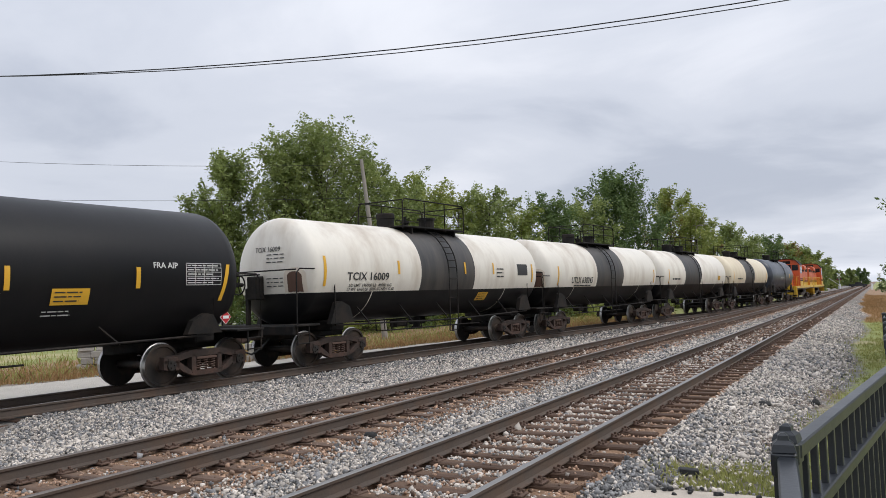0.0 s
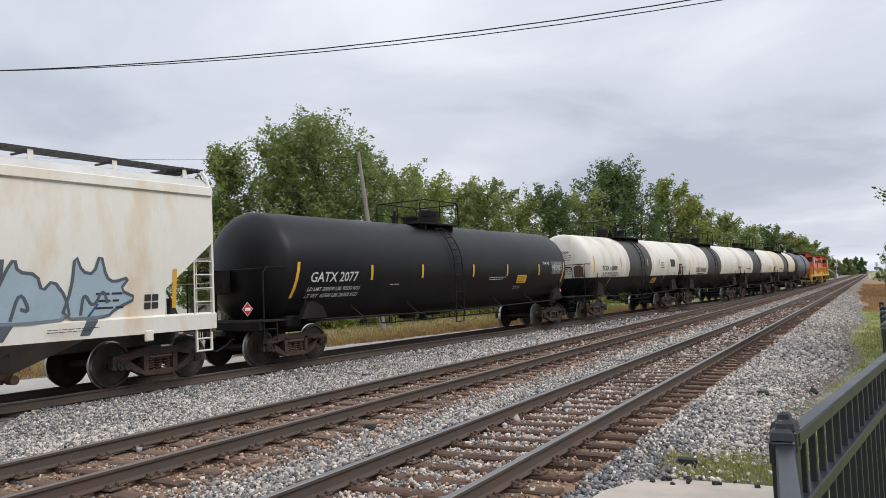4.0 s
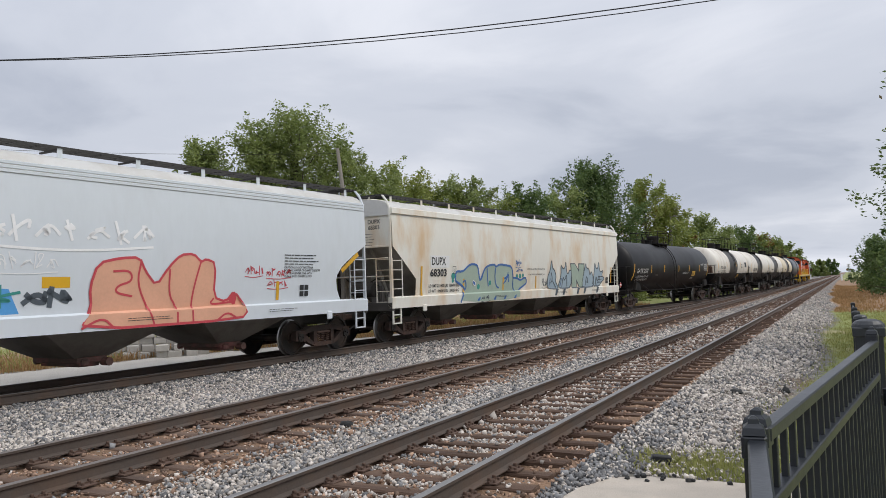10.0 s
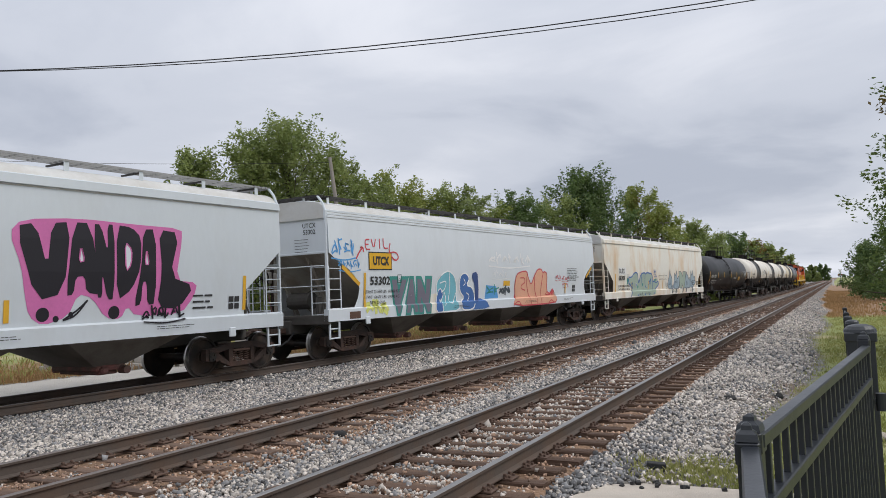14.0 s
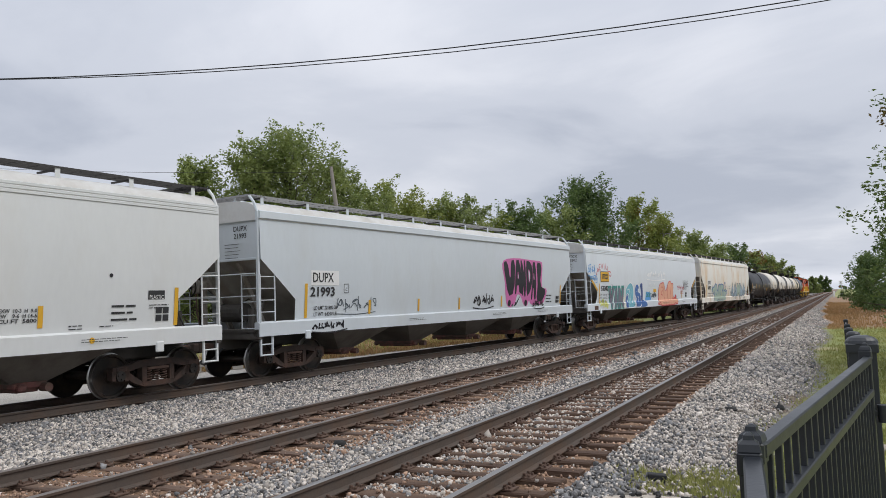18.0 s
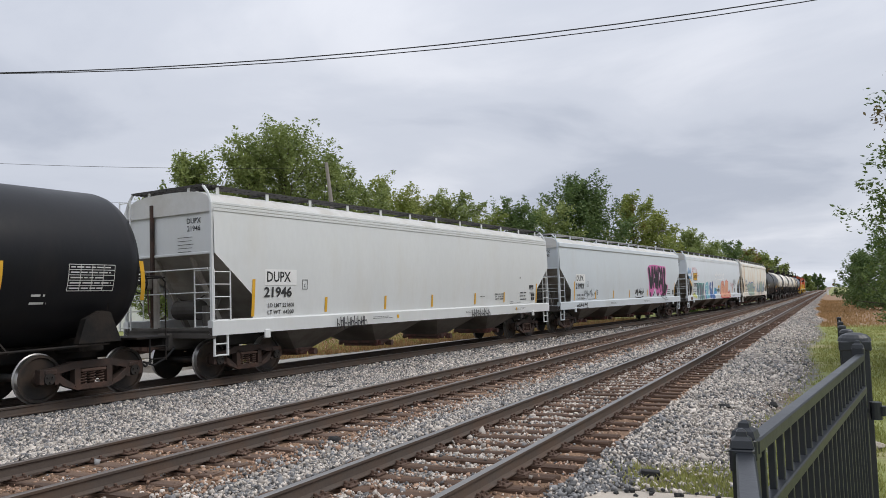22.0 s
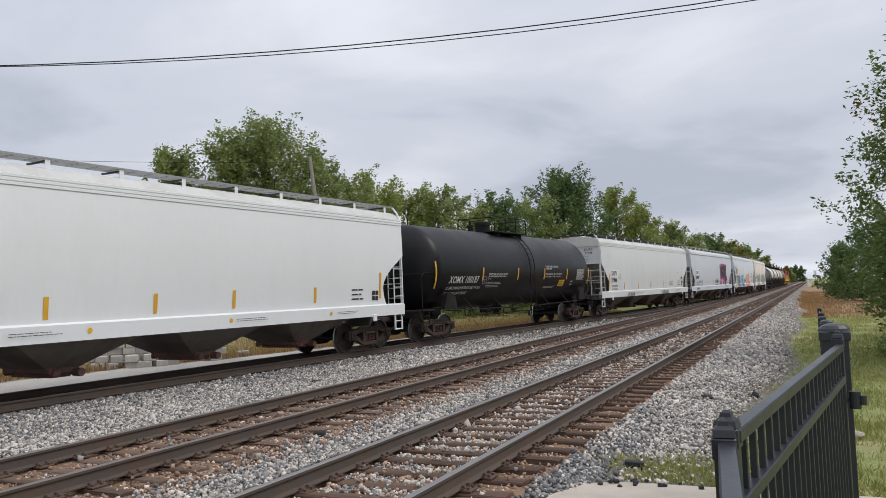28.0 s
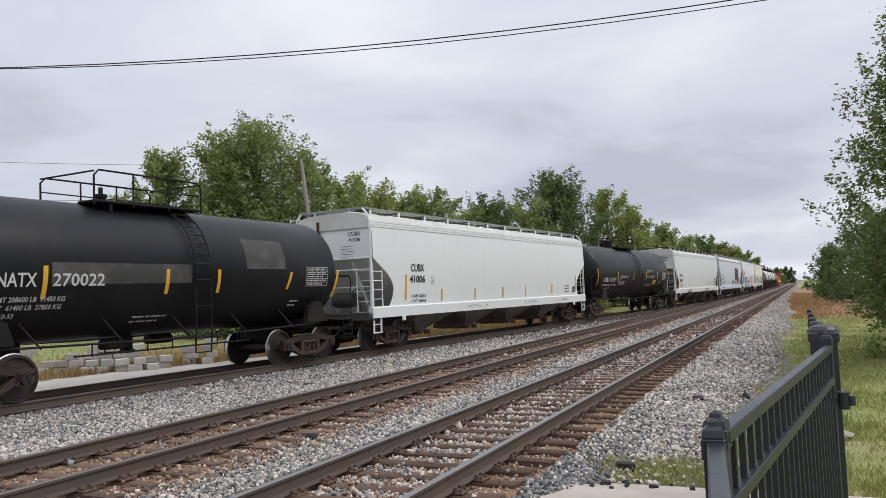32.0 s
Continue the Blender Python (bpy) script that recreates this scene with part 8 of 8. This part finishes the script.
def build_trees():
    def at(az, d, top, r, leaf, label, seed, **kw):
        x, y = polar(az, d)
        return tree(x, y, top * d + 1.72 - float(lie(x, y)), r, leaf, label, seed, **kw)
    at(-37.8, 46, 0.222, 3.7, "leaf_maple", "tall green maple standing behind the siding", 1, count=17000, lobes=54, low=0.12, leaf_size=0.19)
    at(-40.6, 45, 0.208, 2.5, "leaf_maple", "green maple with an open crown", 2, count=9000, lobes=34, low=0.12, leaf_size=0.19)
    at(-44.6, 44, 0.19, 1.7, "leaf_maple", "slim green maple with a pointed top", 3, count=8000, lobes=40, low=0.2, leaf_size=0.19)
    at(-46.8, 45, 0.125, 1.7, "leaf_maple", "low green maple at the end of the tree line", 4, count=4500, lobes=16, low=0.3, leaf_size=0.19)
    at(-34.6, 48, 0.186, 2.5, "leaf_maple", "green maple beside a leaning pole", 5, count=9000, lobes=32, low=0.08, leaf_size=0.2)
    at(-32.0, 52, 0.146, 3.0, "leaf_maple", "green tree filling the tree line", 40, count=7000, lobes=26, low=0.04, leaf_size=0.2)
    at(-30.4, 56, 0.148, 3.8, "leaf_light", "yellow-green tree in the tree line", 6, count=9000, lobes=30, low=0.05, leaf_size=0.22)
    at(-27.8, 58, 0.128, 3.4, "leaf_light", "yellow-green young tree in the tree line", 7, count=7000, lobes=26, low=0.04, leaf_size=0.22)
    at(-25.6, 58, 0.136, 3.0, "leaf_maple", "green tree in the tree line", 8, count=7500, lobes=26, low=0.04, leaf_size=0.22)
    at(-23.4, 62, 0.108, 3.0, "leaf_light", "low yellow-green tree in the line", 9, count=6000, lobes=20, low=0.03, leaf_size=0.22)
    at(-21.2, 66, 0.120, 3.6, "leaf_dark", "dark green tree in the tree line", 10, count=8000, lobes=28, low=0.04, leaf_size=0.24)
    at(-18.8, 70, 0.112, 3.6, "leaf_maple", "green tree in the tree line", 11, count=7000, lobes=24, low=0.04, leaf_size=0.24)
    at(-16.4, 74, 0.142, 5.0, "leaf_dark", "large dark green oak with a round crown", 12, count=17000, lobes=52, low=0.05, leaf_size=0.26)
    at(-12.6, 82, 0.121, 3.6, "leaf_light", "olive tree with a ragged top", 13, count=9000, lobes=30, low=0.04, leaf_size=0.26, turning=0.12)
    at(-11.0, 84, 0.094, 3.2, "leaf_light", "olive tree in the tree line", 14, count=6000, lobes=22, low=0.04, leaf_size=0.26)
    at(-9.4, 92, 0.070, 4.0, "leaf_maple", "green tree in the tree line", 15, count=6500, lobes=22, low=0.04, leaf_size=0.28)
    at(-8.0, 105, 0.060, 4.4, "leaf_maple", "green tree in the tree line", 16, count=5500, lobes=20, low=0.04, leaf_size=0.3)
    at(-6.3, 140, 0.055, 4.2, "leaf_dark", "dark green tree far along the line", 17, count=5000, lobes=24, low=0.04, leaf_size=0.34)
    at(-5.1, 160, 0.046, 3.8, "leaf_light", "pale tree far along the line", 18, count=4500, lobes=20, low=0.04, leaf_size=0.38, turning=0.3)
    at(-4.2, 185, 0.040, 4.2, "leaf_maple", "dark tree far along the line", 19, count=4500, lobes=20, low=0.04, leaf_size=0.4)
    at(-3.6, 225, 0.034, 4.2, "leaf_maple", "green tree far along the line", 20, count=4000, lobes=18, low=0.04, leaf_size=0.45)
    at(-3.05, 270, 0.025, 3.4, "leaf_light", "green tree near the crossing", 21, count=3500, lobes=16, low=0.04, leaf_size=0.5)
    at(-2.3, 430, 0.013, 4.0, "leaf_maple", "distant tree past the crossing", 22, count=3500, lobes=16, low=0.04, leaf_size=0.8)
    at(-1.5, 470, 0.014, 4.0, "leaf_maple", "distant tree past the crossing", 23, count=3500, lobes=16, low=0.04, leaf_size=0.8)
    at(-0.95, 560, 0.015, 5, "leaf_dark", "distant tree past the crossing", 24, count=2500, lobes=14, low=0.04, leaf_size=0.9)
    # undergrowth closes the foot of the tree line
    k = 50
    for az, d in ((-41, 42), (-38, 42), (-35.5, 44), (-32.5, 47), (-29, 51), (-26, 54), (-22.5, 58), (-19.5, 62), (-14.5, 72), (-10, 82), (-7.2, 100)):
        x, y = polar(az, d)
        tree(x, y, 2.6 + (k % 3) * 0.6, 2.6, ("leaf_light", "leaf_maple", "leaf_dark")[k % 3], "overgrown green bush along the siding", k, leaf_size=0.16, count=3000, lobes=16, low=0.05, name="bush")
        k += 1
    # beside the camera's side of the line
    tree(9.25, 25.0, 10.6, 3.9, "leaf_right", "leafy green tree leaning over the grass beside the fence", 31, leaf_size=0.105, count=62000, lobes=150, tuft=0.85, low=0.04, lean=(-0.01, 0), turning=0.04, fine=0.75, more=4.0, spread=(0.55, 1.12))
    tree(8.7, 23.6, 3.6, 2.6, "leaf_right", "dense green bush at the foot of a tree", 32, leaf_size=0.085, count=13000, lobes=40, low=0.02, name="bush", fine=0.6, more=2.8)
    tree(11.0, 33, 9.0, 4.2, "leaf_right", "green tree beside the line", 33, leaf_size=0.15, count=9000, lobes=40, low=0.05)
    tree(7.4, 92, 5.6, 2.5, "leaf_dark", "dark green tree beside the line", 34, leaf_size=0.24, count=4500, lobes=24, low=0.04)
    tree(10.0, 80, 8.2, 3.8, "leaf_dark", "dark green tree beside the line", 35, leaf_size=0.26, count=5000, lobes=28, low=0.04)
    tree(8.0, 140, 7.5, 2.8, "leaf_dark", "dark tree far along the line", 36, leaf_size=0.36, count=3000, lobes=20, low=0.04)


build_trees()


def utility_pole(x, y, top, label, lean=0.0, arms=True, face=0.0):
    p = thing("utility_pole", label, "pole", "utility poles")
    z0 = float(lie(x, y)) - 0.3
    tip = Vector((x + lean, y, top))
    g = Geo()
    g.tube([(x, y, z0), (x + lean * 0.5, y, (z0 + top) / 2), tip], [0.15, 0.12, 0.085], 10)
    part("shaft", g, M["pole"], p)
    if arms:
        g = Geo()
        rot = Euler((0, 0, face)).to_matrix()
        g.box((tip.x, tip.y, top - 0.5), (1.8, 0.1, 0.12), 0.01, rot)
        part("crossarm", g, M["pole"], p)
        for s in (-0.8, 0.8):
            o = rot @ Vector((s, 0, 0))
            g = Geo()
            g.cyl((tip.x + o.x, tip.y + o.y, top - 0.46), (tip.x + o.x, tip.y + o.y, top - 0.26), 0.05, 8)
            part("insulator", g, M["signal"], p)
    return tip


def cable(a, b, sag, r, label):
    g = Geo()
    a, b = Vector(a), Vector(b)
    g.tube([a.lerp(b, u) - Vector((0, 0, sag * 4 * u * (1 - u))) for u in np.linspace(0, 1, 33)], r, 5)
    single("overhead_cable", g, M["wire"], label, "cable", "overhead cables")


def build_wires():
    # two cables cross the tracks from pole to pole
    n, t = Vector((3.96 - 0.342 * 20.3, 0.94 * 20.3, 0)), Vector((0.94, 0.342, 0))
    a, b = n - t * 38, n + t * 34
    utility_pole(a.x, a.y, 12.3, "timber utility pole carrying cables over the tracks", arms=False)
    utility_pole(b.x, b.y, 14.4, "timber utility pole carrying cables over the tracks", arms=False)
    cable((a.x, a.y, 11.33), (b.x, b.y, 13.87), 4.064, 0.017, "thick black overhead cable crossing the tracks")
    cable((a.x, a.y, 11.68), (b.x, b.y, 13.91), 4.375, 0.014, "thin black overhead cable crossing the tracks")
    # leaning pole among the maples
    x, y = polar(-33.5, 37.5)
    tip = utility_pole(x, y, 1.72 + 37.5 * 0.183, "leaning grey timber pole among the maples", lean=-1.15, arms=False)
    g = Geo()
    g.cyl((tip.x, tip.y, tip.z - 0.6), (x - 1.6, y - 0.4, 2.4), 0.012, 5)
    single("guy_wire", g, M["wire"], "thin steel guy wire on a leaning pole", "cable")
    fx, fy = polar(-64, 52)
    fz = 1.72 + 52 * 0.168
    utility_pole(fx, fy, fz + 0.3, "timber utility pole beside the road", arms=False)
    cable((fx, fy, fz), (tip.x, tip.y, tip.z - 0.25), 0.25, 0.010, "thin overhead wire in front of the maples")
    cable((fx, fy, fz - 2.2), (tip.x, tip.y, tip.z - 1.9), 0.2, 0.010, "thin overhead wire in front of the maples")
    x, y = polar(-10.95, 82)
    utility_pole(x, y, 1.72 + 82 * 0.082, "grey timber pole at the tree line", arms=True, face=0.3)


build_wires()


def build_blocks():
    """Cast concrete blocks stacked on the waste ground past the road."""
    meshes = []
    for w in (0.4, 0.44, 0.36):
        g = Geo()
        g.box((0, 0, 0.105), (w, 0.32, 0.21), 0.015)
        meshes.append(g.mesh("concrete_block", M["block"]))
    rng = random.Random(5)
    for az0, az1, d, rows in ((-54.5, -44.3, 27.6, 5), (-50.0, -45.0, 27.1, 2), (-43.8, -41.2, 28.4, 4), (-40.8, -39.2, 29.4, 2)):
        (x0, y0), (x1, y1) = polar(az0, d), polar(az1, d)
        n = int(math.hypot(x1 - x0, y1 - y0) / 0.44)
        high = [max(1, min(rows, int(round(rows * (0.72 + 0.34 * math.sin(k * 0.9 + az0)))) )) for k in range(n)]
        for k in range(n):
            for r in range(high[k]):
                u = (k + 0.5 + 0.2 * (r % 2)) / n
                x, y = x0 + (x1 - x0) * u, y0 + (y1 - y0) * u
                o = new("concrete_block", meshes[rng.randrange(3)])
                o.matrix_basis = pose(x + rng.uniform(-.03, .03), y + rng.uniform(-.06, .06), float(lie(x, y)) - 0.01 + r * 0.2115, 0, 0, math.degrees(math.atan2(y1 - y0, x1 - x0)) + rng.uniform(-6, 6))
                tagged(o, "pale grey cast concrete block in a rough stack", "block", "stacked concrete blocks")


build_blocks()


def build_shed():
    x, y = polar(-49.5, 72)
    s = thing("white_building", "long low white metal building behind the waste ground", "building", m=pose(x, y, float(lie(x, y)), 0, 0, 40))
    g = Geo()
    g.box((0, 0, 2.0), (22, 10, 4.0), 0.05)
    part("wall", g, M["building"], s, "white metal siding")
    g = Geo()
    g.prism([(-11.4, 4.0), (11.4, 4.0), (11.4, 4.15), (0, 4.3), (-11.4, 4.15)], -5.5, 5.5, "y")
    g.prism([(-5.6, 4.0), (5.6, 4.0), (0, 5.6)], -11.4, 11.4, "x")
    part("roof", g, M["building"], s, "white metal roof")
    for k in range(3):
        g = Geo()
        g.box((-7 + k * 6, -5.04, 1.5), (3, 0.1, 3.0), 0.02)
        part("door", g, M["roof_grey"], s, "grey roller door")


build_shed()


def blades(name, spots, height, mat, label, seed, width=0.012):
    rng = np.random.default_rng(seed)
    n = len(spots)
    a = rng.uniform(0, 2 * np.pi, n)
    h = height * rng.lognormal(-0.1, 0.35, n)
    lean = rng.normal(0, 0.35, (n, 2)) * h[:, None]
    d = np.stack([np.cos(a), np.sin(a), 0 * a], -1) * (width * rng.uniform(0.6, 1.4, (n, 1)))
    tip = spots + np.stack([lean[:, 0], lean[:, 1], h], -1)
    midp = spots + np.stack([lean[:, 0] * 0.3, lean[:, 1] * 0.3, h * 0.6], -1)
    v = np.stack([spots - d, spots + d, midp + d * 0.7, tip, midp - d * 0.7], 1)
    f = np.arange(n * 5).reshape(n, 5)
    me = bpy.data.meshes.new(name)
    me.vertices.add(n * 5)
    me.vertices.foreach_set("co", v.astype(np.float32).ravel())
    me.loops.add(n * 5)
    me.loops.foreach_set("vertex_index", f.astype(np.int32).ravel())
    me.polygons.add(n)
    me.polygons.foreach_set("loop_start", np.arange(0, n * 5, 5, dtype=np.int32))
    me.update(calc_edges=True)
    me.validate()
    me.materials.append(mat)
    return tagged(new(name, me), label, "grass", kind="stuff")


def build_grass():
    rng = np.random.default_rng(21)

    def pts(x, y):
        return np.stack([x, y, lie(x, y) - 0.01], -1)
    # mown verge behind the fence
    n = 90000
    y = 6 + rng.uniform(0, 1, n) ** 1.6 * 44
    x = 2.5 + rng.uniform(0, 1, n) * (3.2 + y * 0.11)
    edge = EDGE(y)
    clump = np.sin(x * 2.1 + y * 0.7) * np.sin(y * 1.1 - x) + rng.normal(0, 0.4, n)
    keep = (x > edge + rng.normal(0.35, 0.3, n)) & (clump > -0.5) & ~((y < 8.4) & (x < 4.6))
    blades("verge_grass", pts(x[keep], y[keep]), 0.075, M["grass"], "short green grass with bare and yellow patches", 1, 0.009)
    # dry grass on the bank farther on
    n = 12000
    y = 48 + rng.uniform(0, 1, n) ** 0.9 * 90
    x = EDGE(y) + 0.35 + rng.exponential(2.2, n)
    blades("bank_grass", pts(x, y), 0.13, M["dry_grass"], "dry brown grass on the bank beside the ballast", 6, 0.03)
    # weeds round the end of the concrete path
    cx = rng.uniform(1.75, 3.6, 70)
    cy = 8.3 + rng.uniform(0, 0.9, 70) + np.abs(rng.normal(0, 0.5, 70)) * (cx > 2.3)
    xs = np.repeat(cx, 40) + rng.normal(0, 0.12, 70 * 40)
    ys = np.repeat(cy, 40) + rng.normal(0, 0.1, 70 * 40)
    blades("path_weeds", pts(xs, ys), 0.065, M["grass"], "green weeds at the end of the concrete path", 2, 0.01)
    # tall dry grass past the road
    n = 20000
    y = rng.uniform(4, 60, n)
    off = road_edge(y) + 0.1 + rng.exponential(1.5, n)
    x = siding_x(y) - off
    blades("tall_grass", pts(x, y), 0.2, M["dry_grass"], "tan dry grass and weeds along the gravel road", 3, 0.014)
    n = 14000
    y = rng.uniform(4, 60, n)
    x = siding_x(y) - road_edge(y) - 0.5 - rng.exponential(3.0, n)
    blades("tall_weeds", pts(x, y), 0.2, M["grass"], "green weeds along the gravel road", 4, 0.018)


build_grass()


def pickup(label, paint, m):
    car = thing("pickup_truck", label, "vehicle", m=m)
    g = Geo()
    g.prism([(-2.8, 0.45), (2.7, 0.45), (2.75, 1.0), (1.4, 1.12), (0.8, 1.78), (-0.7, 1.78), (-0.95, 1.12), (-2.8, 1.1)], -0.95, 0.95, "y")
    part("body", g, M[paint], car)
    g = Geo()
    g.prism([(0.72, 1.18), (1.25, 1.18), (0.78, 1.7), (-0.6, 1.7), (-0.8, 1.18)], -0.97, 0.97, "y")
    part("windows", g, M["glass"], car)
    for q in (-1, 1):
        for x in (-1.75, 1.75):
            g = Geo()
            g.cyl((x, q * 0.98, 0.38), (x, q * 0.72, 0.38), 0.38, 16)
            part("wheel", g, M["rubber"], car)
    return car


def build_crossing():
    """The level crossing far down the line."""
    def signal(x, y, label, arm):
        s = thing("crossing_signal", label, "crossing signal", "crossing signals")
        z0 = float(lie(x, y))
        g = Geo()
        g.cyl((x, y, z0), (x, y, z0 + 4.6), 0.09, 10)
        g.box((x, y, z0 + 0.5), (0.7, 0.5, 1.0), 0.03)
        part("mast", g, M["signal"], s)
        for k in (-1, 1):
            g = Geo()
            g.box((x, y - 0.12, z0 + 4.1), (1.4, 0.04, 0.24), 0.01, Euler((0, k * 0.8, 0)).to_matrix())
            part("crossbuck_blade", g, M["plate_white"], s, "white crossbuck blade")
            g = Geo()
            g.cyl((x + k * 0.42, y - 0.16, z0 + 2.9), (x + k * 0.42, y - 0.02, z0 + 2.9), 0.3, 16)
            part("lamp_hood", g, M["ink"], s)
            g = Geo()
            g.cyl((x + k * 0.42, y - 0.18, z0 + 2.9), (x + k * 0.42, y - 0.16, z0 + 2.9), 0.13, 12)
            part("lamp_lens", g, M["red"], s, "red lamp lens")
        g = Geo()
        g.cyl((x, y - 0.3, z0 + 1.2), (x - arm * 4.2, y - 0.3, z0 + 4.6), 0.06, 6)
        part("gate_arm", g, M["plate_white"], s, "raised white gate arm")
    signal(-5.6, 252, "white crossing signal with a raised gate arm", 1)
    signal(4.6, 262, "white crossing signal beside the far road", -1)
    for x, y in ((2.9, 205), (-4.9, 238)):
        g = Geo()
        g.box((x, y, 0.45), (0.35, 0.25, 1.5), 0.05)
        single("white_marker_post", g, M["plate_white"], "short white marker post beside the track", "post", "marker posts")
    return pickup("dark pickup truck driving over the level crossing", "car_dark", pose(-1.8, 300, -0.2))


PICKUP = build_crossing()
pickup("white pickup truck parked on the waste ground", "building", pose(-26.4, 35.4, float(lie(-26.4, 35.4)), 0, 0, 38))


# ---- movement ----


def motions():
    # every car follows the siding; its two trucks stand on the track's centre line
    # now and then the train checks for a moment
    checks = {2.0: -0.18, 6.5: -0.16, 9.0: -0.13, 25.5: -0.11}
    seconds = sorted({0.5 * k for k in range(65)} | {round(t + d, 1) for t in checks for d in (-0.1, 0.1)})
    for car, s0, tc, middle in TRAIN:
        rows = []
        for t in seconds:
            s = s0 + middle + travel(t) + checks.get(t, 0.0)
            (ax, ay), (bx, by) = siding(s - tc / 2), siding(s + tc / 2)
            a = math.atan2(bx - ax, by - ay)
            rows.append((t, pose((ax + bx) / 2 - middle * math.sin(a), (ay + by) / 2 - middle * math.cos(a), 0, 0, 0, math.degrees(-a))))
        walk(car, rows)
    # wheels roll at the train's speed
    lead = {}
    for w, q in AXLES:
        if q not in lead:
            walk(w, [(0.1 * k, pose(0, q * AXLE, WHEEL_R, math.degrees(-travel(0.1 * k) / WHEEL_R))) for k in range(321)])
            lead[q] = w
        else:
            w.rotation_mode = "QUATERNION"
            data = w.animation_data_create()
            data.action = lead[q].animation_data.action
            data.action_slot = lead[q].animation_data.action_slot

    # a pickup leaves the crossing for the trees beyond
    walk(PICKUP, [(0, pose(-1.8, 300, -0.2)), (1, pose(3.9, 300, -0.2)), (4, pose(22, 300, -0.2)), (8, pose(47, 300, -0.2)), (12, pose(72, 300, -0.2)), (32, pose(196, 300, -0.2))])


motions()
